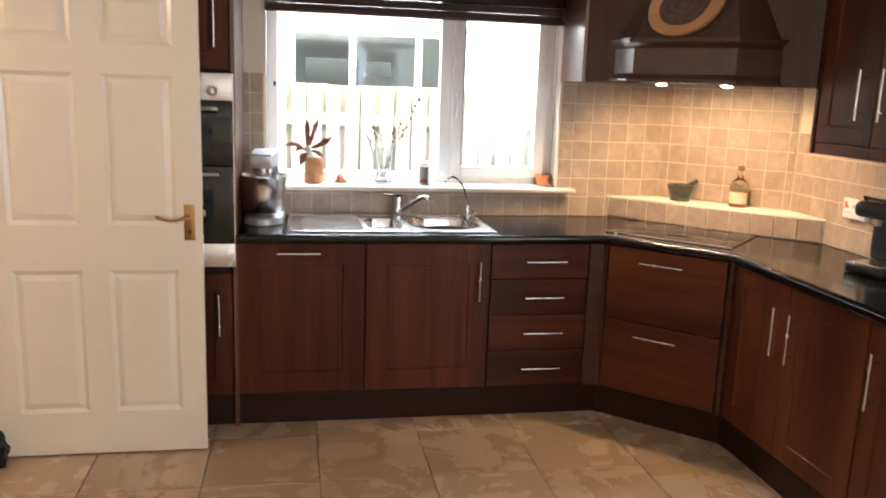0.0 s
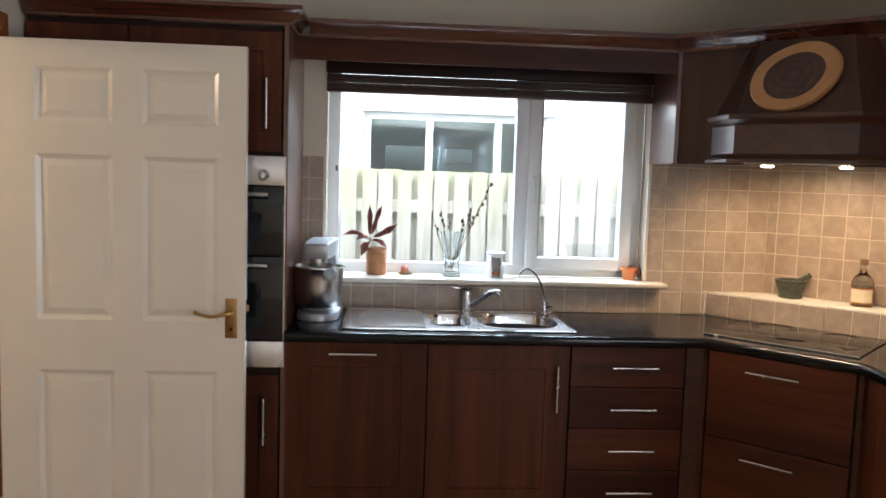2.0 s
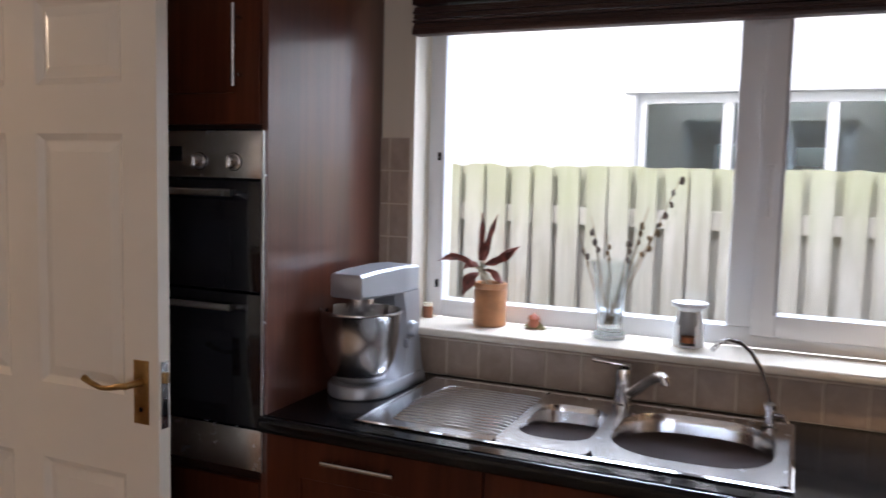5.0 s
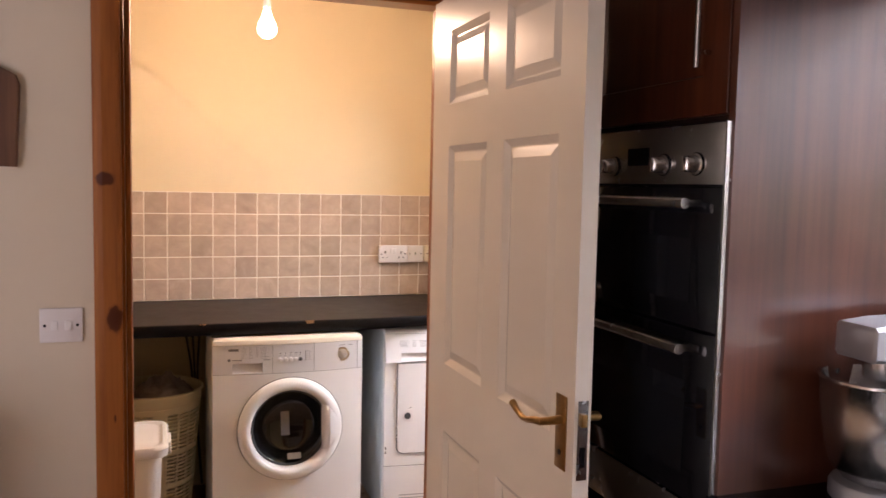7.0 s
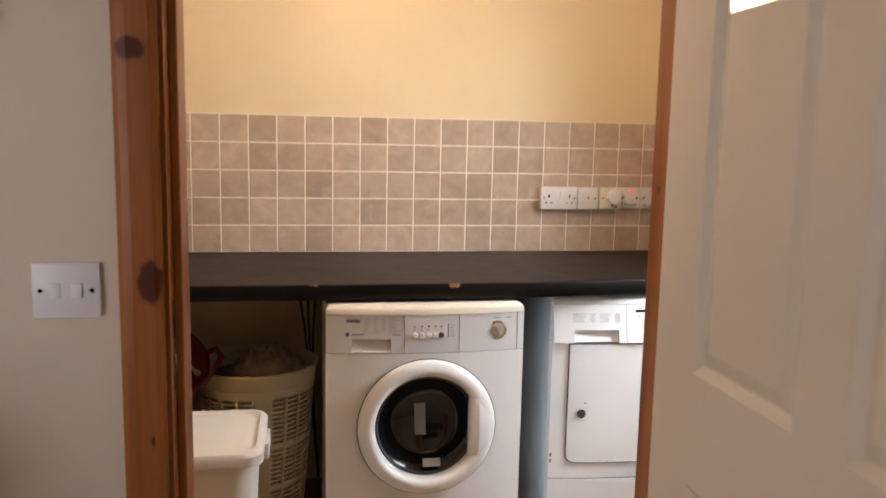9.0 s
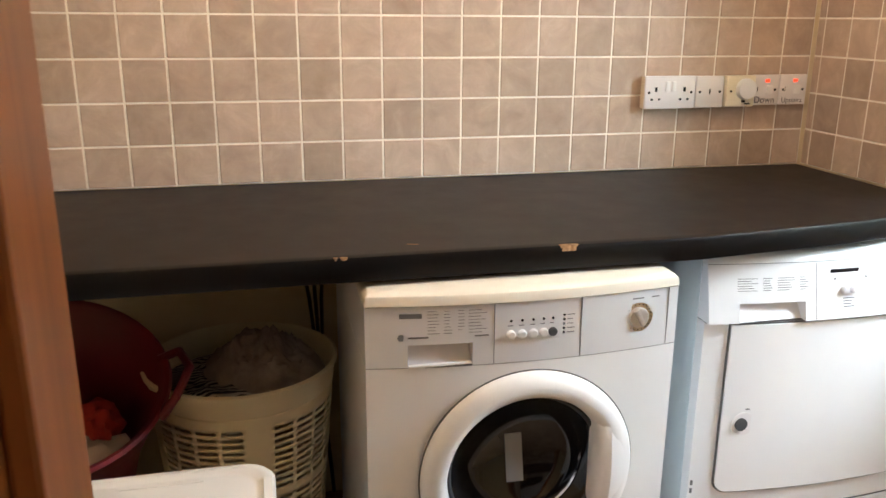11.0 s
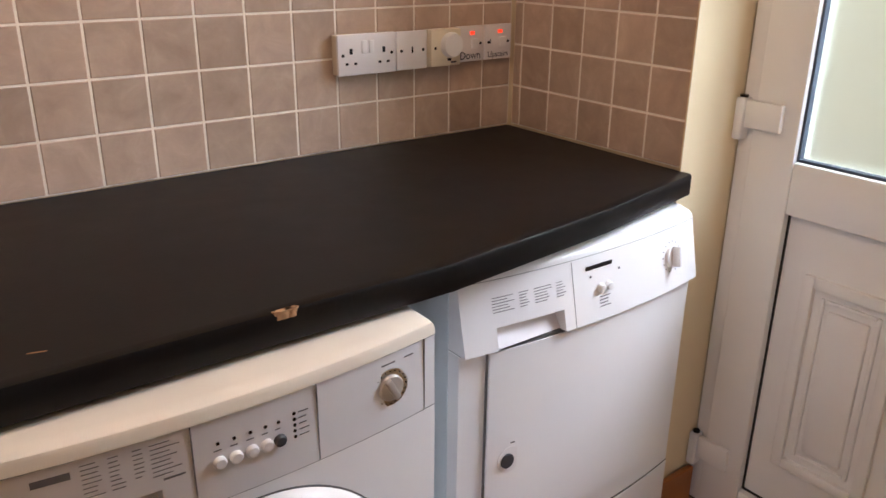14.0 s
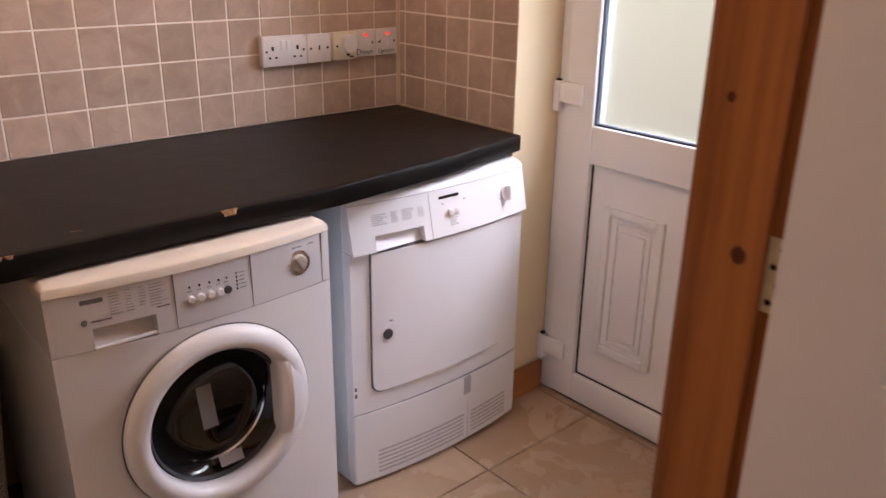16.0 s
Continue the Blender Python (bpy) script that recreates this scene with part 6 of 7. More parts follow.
def swell(w, bow, prof, back, n=20, shoulder=0.0):
    """A block whose bowed front follows a (set-back, height) profile; its top ends may be rounded off."""
    bm = bmesh.new()
    cols = []
    ends = [shoulder * f for f in (0.0, 0.1, 0.3, 0.6)] if shoulder else [0.0]
    xs = ends + [w * i / n for i in range(1, n)] + [w - e for e in ends[::-1]]
    for x in xs:
        e = min(x, w - x)
        drop = shoulder - math.sqrt(max(0.0, shoulder ** 2 - (shoulder - e) ** 2)) if e < shoulder else 0.0
        y = -bow * (1 - (2 * x / w - 1) ** 2)
        col = [(y + d, min(z, prof[-1][1] - drop)) for d, z in prof]
        cols.append([bm.verts.new((x, yy, z)) for yy, z in col] + [bm.verts.new((x, back, col[-1][1])), bm.verts.new((x, back, prof[0][1]))])
    k = len(cols[0])
    for a, b in zip(cols, cols[1:]):
        for j in range(k):
            bm.faces.new((a[j], b[j], b[(j + 1) % k], a[(j + 1) % k]))
    bm.faces.new(cols[0])
    bm.faces.new(cols[-1])
    bmesh.ops.recalc_face_normals(bm, faces=bm.faces)
    return bm


def stuck(face, x0, x1, z0, z1, d=0.0006):
    """A thin mark lying on a curved front face(x, z)."""
    y0, y1 = face(x0, z0), face(x1, z0)
    w = math.hypot(x1 - x0, y1 - y0)
    return moved(B(0, w, -d, 0.0005, 0, z1 - z0), Matrix.Translation((x0, y0, z0)) @ Matrix.Rotation(math.atan2(y1 - y0, x1 - x0), 4, "Z"))


def bars(parent, x0, z0, rows, w, step, face, h=0.0022, seed=1, name="print_line"):
    rng = random.Random(seed)
    for r in range(rows):
        z = z0 - r * step
        part(name, stuck(face, x0, x0 + w * rng.uniform(0.6, 1.0), z, z + h), M_PRINT, parent, smooth=None)


def pierced(w, back, z0, z1, bow, tilt, hole):
    """A bowed fascia with a hollow (x0, x1, top) open at its foot."""
    hx0, hx1, hz = hole

    def face_y(x, z):
        return -bow * (1 - (2 * x / w - 1) ** 2) + tilt * (z - z0) / (z1 - z0)

    bm = bmesh.new()
    for x0, x1, lo, hi in ((0, hx0, z0, z1), (hx0, hx1, hz, z1), (hx1, w, z0, z1)):
        n = max(2, round((x1 - x0) / 0.04))
        cols = []
        for i in range(n + 1):
            x = x0 + (x1 - x0) * i / n
            cols.append([bm.verts.new(q) for q in ((x, face_y(x, lo), lo), (x, face_y(x, hi), hi), (x, back, hi), (x, back, lo))])
        for a, b in zip(cols, cols[1:]):
            for k in range(4):
                bm.faces.new((a[k], b[k], b[(k + 1) % 4], a[(k + 1) % 4]))
        bm.faces.new(cols[0])
        bm.faces.new(cols[-1])
    bmesh.ops.recalc_face_normals(bm, faces=bm.faces)
    return bm


M_DIAL = plain("silver_dial_plastic", (0.52, 0.5, 0.47), 0.32, 0.4, vary=0.04, bumpy=0)
M_FASCIA = plain("silvery_white_plastic", (0.7, 0.7, 0.71), 0.4, vary=0.012, bumpy=0)


def washing_machine():
    t = thing("washing_machine", (0, 0, 0), "white front-loading washing machine with yellowed top under worktop", "washing machine")
    W = 0.605
    shell = bmesh.new()
    q0 = [shell.verts.new(q) for q in ((0, 0, 0.02), (W, 0, 0.02), (W, 0, 0.711), (0, 0, 0.711))]
    q1 = [shell.verts.new(q) for q in ((0, 0.54, 0.02), (W, 0.54, 0.02), (W, 0.54, 0.711), (0, 0.54, 0.711))]
    for i in range(4):
        shell.faces.new((q0[i], q0[(i + 1) % 4], q1[(i + 1) % 4], q1[i]))
    shell.faces.new(q1)
    bmesh.ops.recalc_face_normals(shell, faces=shell.faces)
    part("cabinet", shell, M_WHITE, t, smooth=30)
    # front sheet round the porthole
    fp = bmesh.new()
    cx, cz = 0.304, 0.481
    angs = sorted([2 * math.pi * i / 80 for i in range(80)] + [math.atan2(z - cz, x - cx) % (2 * math.pi) for x in (0, W) for z in (0.02, 0.711)])
    rows = []
    for a in angs:
        c, s = math.cos(a), math.sin(a)
        k = min([v for v in ((W - cx) / c if c > 1e-6 else 9, -cx / c if c < -1e-6 else 9, (0.711 - cz) / s if s > 1e-6 else 9, (0.02 - cz) / s if s < -1e-6 else 9)])
        line = []
        for f in (0.0, 0.35, 0.7, 1.0):
            r = 0.205 + (k - 0.205) * f
            x, z = cx + c * r, cz + s * r
            line.append(fp.verts.new((x, -0.026 * (1 - (2 * x / W - 1) ** 2), z)))
        rows.append(line)
    for a, b in zip(rows, rows[1:] + rows[:1]):
        for i in range(3):
            fp.faces.new((a[i], b[i], b[i + 1], a[i + 1]))
    bmesh.ops.recalc_face_normals(fp, faces=fp.faces)
    part("front_panel", fp, M_WHITE, t, smooth=50)
    for x in (0.05, W - 0.05):
        part("foot", moved(lathe([(0.02, 0), (0.02, 0.02)], 14), Matrix.Translation((x, 0.05, 0))), M_RUBBER, t, "black foot")
    part("top", swell(W, 0.028, [(0.0, 0.829), (0.001, 0.842), (0.0035, 0.847), (0.01, 0.851), (0.024, 0.8533), (0.05, 0.8538)], 0.54, shoulder=0.016), M_CREAMTOP, t, "yellowed plastic top", smooth=28)
    fas = part("fascia", pierced(W, 0.5, 0.7125, 0.828, 0.027, 0.002, (0.075, 0.192, 0.756)), M_FASCIA, t, smooth=30)

    def fy(x, z):
        return -0.027 * (1 - (2 * x / W - 1) ** 2) + 0.002 * (z - 0.7125) / 0.1155

    for x in (0.231, 0.398, W - 0.022):
        part("seam", B(x - 0.0006, x + 0.0006, fy(x, 0.7125) - 0.0003, fy(x, 0.7125) + 0.012, 0.713, 0.8275), M_PRINT, fas, smooth=None)
    for z in (0.7117, 0.8285):
        part("seam", bowed(W, 0.5, z - 0.0006, z + 0.0006, 0.0262, inset=0.001), M_PRINT, fas, smooth=None)
    # detergent drawer pull: a sloping back inside the hollow
    y = fy(0.135, 0.71)
    part("drawer_pull", moved(B(0.072, 0.195, 0.0, 0.002, -0.022, 0.036), Matrix.Translation((0, y + 0.02, 0.733)) @ pose(0, 0, 0, -32)), M_PLATE, fas, "hollow drawer grip")
    part("pull_lip", B(0.075, 0.192, y - 0.002, y + 0.006, 0.7135, 0.719, 0.0015), M_WHITE, fas)
    part("logo", stuck(fy, 0.06, 0.1, 0.806, 0.815), M_PRINT, fas, smooth=None)
    part("emblem", moved(lathe([(0.007, 0), (0.007, 0.0006)], 6), Matrix.Translation((0.063, fy(0.063, 0.77), 0.77)) @ pose(0, 0, 0, 90)), M_PRINT, fas)
    bars(fas, 0.11, 0.818, 8, 0.024, 0.006, fy, 0.0009, 3)
    bars(fas, 0.139, 0.818, 8, 0.016, 0.006, fy, 0.0009, 4)
    bars(fas, 0.165, 0.818, 7, 0.012, 0.006, fy, 0.0009, 5)
    bars(fas, 0.184, 0.818, 8, 0.034, 0.006, fy, 0.0009, 8)
    bars(fas, 0.075, 0.768, 1, 0.04, 0.006, fy, 0.003, 6)
    bars(fas, 0.195, 0.768, 1, 0.035, 0.006, fy, 0.0025, 7)
    for i, x in enumerate((0.262, 0.283, 0.304, 0.324, 0.342)):
        yy = fy(x, 0.767)
        part("button", moved(lathe([(0.0085, 0), (0.0085, 0.004), (0.0065, 0.0065), (0.0, 0.007)], 18), Matrix.Translation((x, yy, 0.767)) @ pose(0, 0, 0, 90)), M_WHITE if i < 4 else M_RUBBER, fas, "round push button" if i < 4 else "grey push button")
        part("indicator", moved(lathe([(0.0024, 0), (0.0024, 0.0008)], 10), Matrix.Translation((x, fy(x, 0.793), 0.793)) @ pose(0, 0, 0, 90)), M_BLACK, fas, "dark indicator lamp")
        bars(fas, x - 0.006, 0.783, 1, 0.012, 0.005, fy, 0.0015, 10 + i)
    for i in range(5):
        z = 0.797 - 0.0085 * i
        part("indicator", moved(lathe([(0.0024, 0), (0.0024, 0.0008)], 10), Matrix.Translation((0.364, fy(0.364, z), z)) @ pose(0, 0, 0, 90)), M_BLACK, fas, "dark indicator lamp")
        bars(fas, 0.37, z - 0.0008, 1, 0.018, 0.005, fy, 0.0014, 30 + i)
    bars(fas, 0.545, 0.812, 1, 0.022, 0.005, fy, 0.002, 44)
    kx, kz = 0.518, 0.776
    ky = fy(kx, kz)
    dial = part("dial_ring", moved(lathe([(0.029, -0.0005), (0.029, 0.0012), (0.0225, 0.0016)], 36), Matrix.Translation((kx, ky, kz)) @ pose(0, 0, 0, 90)), M_STEEL, fas, "silver programme ring")
    part("programme_knob", moved(lathe([(0.0205, 0), (0.02, 0.004), (0.018, 0.006), (0.0, 0.0065)], 32), Matrix.Translation((kx, ky, kz)) @ pose(0, 0, 0, 90)), M_DIAL, fas, "round programme knob")
    part("knob_grip", moved(B(-0.005, 0.005, -0.018, 0.018, 0.005, 0.0115, 0.002), Matrix.Translation((kx, ky, kz)) @ pose(0, 0, 0, 90, 0, 0) @ pose(0, 0, 0, 0, 0, 28)), M_DIAL, fas)
    for i in range(20):
        a = 2 * math.pi * i / 20
        q = Vector((kx + 0.0258 * math.sin(a), 0, kz + 0.0258 * math.cos(a)))
        part("dial_mark", moved(lathe([(0.0011, 0), (0.0011, 0.0008)], 6), Matrix.Translation((q.x, ky - 0.0014, q.z)) @ pose(0, 0, 0, 90)), M_BLACK, dial)
    bars(fas, kx - 0.014, kz + 0.036, 1, 0.03, 0.005, fy, 0.0022, 50)
    # porthole
    cx, cz = 0.304, 0.481
    P = Matrix.Translation((cx, -0.025, cz)) @ pose(0, 0, 0, 90) @ Matrix.Scale(0.946, 4)
    part("door_gap", moved(lathe([(0.222, -0.012), (0.2262, 0.0012), (0.2232, 0.0018)], 72, caps=False), P), M_SEAM, t)
    ring = lathe([(0.223, -0.01), (0.223, 0.006), (0.217, 0.016), (0.205, 0.025), (0.19, 0.029), (0.179, 0.026), (0.171, 0.016), (0.167, 0.0), (0.165, -0.03)], 72, caps=False)
    d = part("porthole_door", moved(ring, P), M_WHITE, t, smooth=60)
    part("gasket", moved(lathe([(0.1665, -0.012), (0.162, -0.006), (0.157, -0.012), (0.15, -0.05), (0.128, -0.06)], 64, caps=False), P), M_RUBBER, d, "grey rubber gasket")
    part("glass_bowl", moved(lathe([(0.165, -0.008), (0.146, -0.024), (0.127, -0.06), (0.105, -0.09), (0.0, -0.1)], 64, caps=False), P), M_DRUM, d, "dark glass porthole bowl", smooth=60)
    part("glass_rim", moved(lathe([(0.134, -0.045), (0.1325, -0.041), (0.13, -0.045)], 64, caps=False), P), M_CHROME, d)
    for x, z, w, h, yy in ((0.287, 0.495, 0.034, 0.095, 0.007), (0.322, 0.362, 0.055, 0.025, -0.014)):
        lb = part("sticker", moved(B(-w / 2, w / 2, 0, 0.0012, -h / 2, h / 2), Matrix.Translation((x, yy, z)) @ pose(0, 0, 0, -14 if z > 0.4 else -30)), M_STICK if z > 0.4 else M_LABELP, d, "pale paper sticker", smooth=None)
    # grip: a straight lip across the glass, falling away to the rim of the door
    h = bmesh.new()
    rings = []
    for i in range(17):
        f = i / 16
        z = cz - 0.104 + 0.212 * f
        s = math.sin(math.pi * (0.02 + 0.96 * f)) ** 0.4
        xl = cx + 0.129
        xr = cx + max(0.14, math.sqrt(0.206 ** 2 - (z - cz) ** 2) - 0.004)
        sec = [(0.0, -0.012), (0.0, -0.03), (0.004, -0.052), (0.014, -0.063), (0.026, -0.066), (0.3, -0.064), (0.5, -0.06), (0.7, -0.055), (0.85, -0.05), (1.0, -0.044), (1.0, -0.03), (0.9, -0.02), (0.7, -0.016), (0.5, -0.013), (0.3, -0.012), (0.1, -0.012)]
        rings.append([h.verts.new((xl + (u if 0 < u < 0.03 else u * (xr - xl)), -0.03 + (y + 0.03) * s if y < -0.03 else y, z)) for u, y in sec])
    for lo, hi in zip(rings, rings[1:]):
        for k in range(16):
            h.faces.new((lo[k], lo[(k + 1) % 16], hi[(k + 1) % 16], hi[k]))
    h.faces.new(rings[0])
    h.faces.new(rings[-1])
    bmesh.ops.recalc_face_normals(h, faces=h.faces)
    part("door_handle", h, M_WHITE, d, "moulded white door grip", smooth=60)
    t.matrix_basis = Matrix.Translation((-2.032, 3.629, 0)) @ BACKFACE


washing_machine()


def tumble_dryer():
    t = thing("tumble_dryer", (0, 0, 0), "white condenser tumble dryer with bowed front under worktop", "tumble dryer")
    W, D, BOW = 0.62, 0.56, 0.027

    def fy(x):
        return -BOW * (1 - (2 * x / W - 1) ** 2)

    part("cabinet", bowed(W, D, 0.012, 0.7, BOW * 0.9), M_WHITE, t, smooth=30)
    for s, x in ((-1, -0.0015), (1, W)):
        part("side_panel", B(x, x + 0.0015, 0.03, D, 0.012, 0.835), M_SIDE, t, "pale blue-grey side panel", smooth=None)
    part("foot", B(0.03, W - 0.03, 0.06, D - 0.05, 0.0, 0.012), M_RUBBER, t)
    part("top", swell(W, BOW, [(0.0095, 0.827), (0.012, 0.835), (0.02, 0.842), (0.04, 0.848), (0.08, 0.851), (0.12, 0.852)], D, shoulder=0.012), M_WHITE, t, smooth=60)
    fas = part("fascia", moved(pierced(W, 0.5, 0.703, 0.8255, BOW, 0.026, (0.066, 0.214, 0.744)), Matrix.Translation((0, -0.017, 0))), M_WHITE, t, smooth=30)
    def ff(x, z):
        return -0.017 - BOW * (1 - (2 * x / W - 1) ** 2) + 0.026 * (z - 0.703) / 0.1225

    part("fascia_gap", bowed(W, 0.5, 0.699, 0.703, BOW + 0.002, inset=0.002), M_SEAM, t, smooth=None)
    part("seam", moved(B(-0.0006, 0.0006, -0.0003, 0.004, 0, 0.1215), Matrix.Translation((0.239, ff(0.239, 0.704), 0.704)) @ pose(0, 0, 0, -12)), M_PRINT, fas, smooth=None)
    part("seam", moved(bowed(W, 0.49, 0.8255, 0.827, BOW, inset=0.003), Matrix.Translation((0, 0.0105, 0))), M_PRINT, fas, smooth=None)
    part("drawer_pull", moved(B(0.064, 0.216, 0.0, 0.002, -0.021, 0.03), Matrix.Translation((0, ff(0.14, 0.72) + 0.019, 0.722)) @ pose(0, 0, 0, -34)), M_PLATE, fas, "hollow water-drawer grip")
    for xx, w in ((0.062, 0.045), (0.118, 0.022), (0.15, 0.04), (0.2, 0.022)):
        bars(fas, xx, 0.795, 6, w, 0.005, ff, 0.001, int(xx * 1000))
    part("logo", stuck(ff, 0.272, 0.34, 0.801, 0.8085, 0.0012), M_BLACK, fas, smooth=None)
    for x in (0.305, 0.326):
        part("push_button", moved(lathe([(0.0085, 0), (0.0075, 0.01), (0.0, 0.012)], 18), Matrix.Translation((x, ff(x, 0.764), 0.764)) @ pose(0, 0, 0, 90)), M_WHITE, fas, "round white button")
    bars(fas, 0.303, 0.745, 4, 0.03, 0.006, ff, 0.0016, 77)
    for x in (0.283, 0.36):
        part("indicator", moved(lathe([(0.0025, 0), (0.0025, 0.001)], 10), Matrix.Translation((x, ff(x, 0.788), 0.788)) @ pose(0, 0, 0, 90)), M_PRINT, fas, "small indicator lamp")
    kx, kz = 0.528, 0.77
    KM = Matrix.Translation((kx, ff(kx, kz), kz)) @ pose(0, 0, 0, 78, 0, 7)
    kp = part("timer_knob", moved(lathe([(0.023, -0.002), (0.023, 0.003), (0.021, 0.006), (0.0, 0.0065)], 28), KM), M_WHITE, fas, "white timer knob")
    part("knob_grip", moved(B(-0.006, 0.006, -0.021, 0.021, 0.005, 0.024, 0.004), KM @ pose(0, 0, 0, 0, 0, -8)), M_WHITE, kp)
    for i in range(14):
        a = radians(20 + 320 * i / 13)
        q = Vector((kx + 0.03 * math.sin(a), 0, kz - 0.03 * math.cos(a)))
        part("dial_mark", moved(lathe([(0.0013, 0), (0.0013, 0.0008)], 6), Matrix.Translation((q.x, ff(q.x, q.z) - 0.0004, q.z)) @ pose(0, 0, 0, 90)), M_PRINT, fas)
    # door with rounded lower corners, following the bow
    def sheet(x0, x1, z0, z1, r, off, thick, mat, name, parent, label=""):
        bm = bmesh.new()
        n = 22
        cols = []
        bend = [r * (1 - math.cos(radians(18 * k))) for k in range(5)] if r else [0.0]
        for x in [x0 + e for e in bend] + [x0 + r + (x1 - x0 - 2 * r) * i / n for i in range(0 if r else 1, n + (1 if r else 0))] + [x1 - e for e in bend[::-1]]:
            dz = 0.0
            e = min(x - x0, x1 - x)
            if e < r:
                dz = r - math.sqrt(max(0, r * r - (r - e) ** 2))
            y = fy(x) - off
            cols.append([bm.verts.new((x, y, z0 + dz)), bm.verts.new((x, y, z1)), bm.verts.new((x, y + thick, z1)), bm.verts.new((x, y + thick, z0 + dz))])
        for a, b in zip(cols, cols[1:]):
            for k in range(4):
                bm.faces.new((a[k], b[k], b[(k + 1) % 4], a[(k + 1) % 4]))
        bm.faces.new(cols[0])
        bm.faces.new(cols[-1])
        bmesh.ops.recalc_face_normals(bm, faces=bm.faces)
        return part(name, bm, mat, parent, label, smooth=35)

    sheet(0.053, 0.549, 0.289, 0.697, 0.03, 0.0022, 0.006, M_SEAM, "door_gap", t)
    d = sheet(0.0565, 0.5465, 0.293, 0.6945, 0.028, 0.006, 0.008, M_WHITE, "door", t)
    lx, lz = 0.1, 0.462
    part("catch_recess", moved(lathe([(0.028, 0.0), (0.0275, 0.0012), (0.0, 0.0012)], 28), Matrix.Translation((lx + 0.006, fy(lx) - 0.0065, lz)) @ pose(0, 0, 0, 90, 0, -3)), M_PLATE, d, "round catch recess")
    part("catch", moved(lathe([(0.015, 0.0), (0.0145, 0.004), (0.0, 0.0045)], 24), Matrix.Translation((lx, fy(lx) - 0.0075, lz)) @ pose(0, 0, 0, 90)), M_RUBBER, d, "dark round door catch")
    bars(d, lx + 0.008, lz + 0.034, 1, 0.015, 0.004, lambda x, z: fy(x) - 0.006, 0.003, 91)
    # lower condenser flap with vents
    sheet(0.0, W, 0.2335, 0.2355, 0.0, 0.0008, 0.01, M_SEAM, "flap_gap", t)
    fl = sheet(0.002, 0.393, 0.014, 0.233, 0.0, 0.003, 0.008, M_WHITE, "condenser_flap", t)
    sheet(0.396, W - 0.002, 0.014, 0.233, 0.0, 0.003, 0.008, M_WHITE, "filter_flap", t)
    # raised block; its grey stands for the shade inside the white recess
    part("flap_grip", B(0.376, 0.405, fy(0.39) - 0.0042, fy(0.39) + 0.004, 0.17, 0.232, 0.002), M_LABELP, fl, "white grip recess with its shade painted grey")
    for i in range(6):
        z = 0.032 + 0.0135 * i
        for a, b in ((0.07, 0.38), (0.41, 0.57)):
            sheet(a, b, z, z + 0.005, 0.0, 0.0036, 0.003, M_LABELP, "vent_slot", t, "grey vent slot")
    for z in (0.29, 0.31):
        part("paint_scuff", B(0.004, 0.01, fy(0.006) * 0.9 - 0.0008, 0.001, z, z + 0.012), M_SEAM, t, "dark scuff")
    t.matrix_basis = Matrix.Translation((-2.14, 4.364, 0)) @ BACKFACE


tumble_dryer()


# ---- laundry corner ----
def laundry_basket():
    b = thing("laundry_basket", (-2.45, 3.4, 0), "tall cream plastic laundry basket, slotted, piled with clothes", "laundry basket")
    c = Vector((-2.445, 3.4, 0))
    bm = bmesh.new()
    cols, rows = 115, 64
    grid = []
    for j in range(rows + 1):
        z = 0.012 + 0.518 * j / rows
        r = 0.158 + 0.045 * j / rows
        grid.append([bm.verts.new(c + Vector((r * math.cos(2 * math.pi * i / cols), r * math.sin(2 * math.pi * i / cols), z))) for i in range(cols)])
    for j in range(rows):
        for i in range(cols):
            slot = i % 5 != 0 and j % 2 == 1 and 3 < j < rows - 4 and j not in (21, 39) and (i // 5) % 6 != 0
            if not slot:
                bm.faces.new((grid[j][i], grid[j][(i + 1) % cols], grid[j + 1][(i + 1) % cols], grid[j + 1][i]))
    w = part("slotted_wall", bm, M_BASKET, b)
    so = w.modifiers.new("thickness", "SOLIDIFY")
    so.thickness = 0.003
    part("rim", lathe([(0.2, 0.523), (0.204, 0.528), (0.207, 0.563), (0.213, 0.571), (0.215, 0.58), (0.208, 0.584), (0.203, 0.573), (0.199, 0.528)], 56, Matrix.Translation(c), caps=False), M_BASKET, b)
    part("floor", lathe([(0.0, 0.008), (0.158, 0.008), (0.16, 0.014), (0.0, 0.014)], 40, Matrix.Translation(c)), M_BASKET, b)
    return c


M_BASKET = plain("cream_plastic", (0.76, 0.68, 0.46), 0.4, vary=0.04, bumpy=0.02)
LC = laundry_basket()


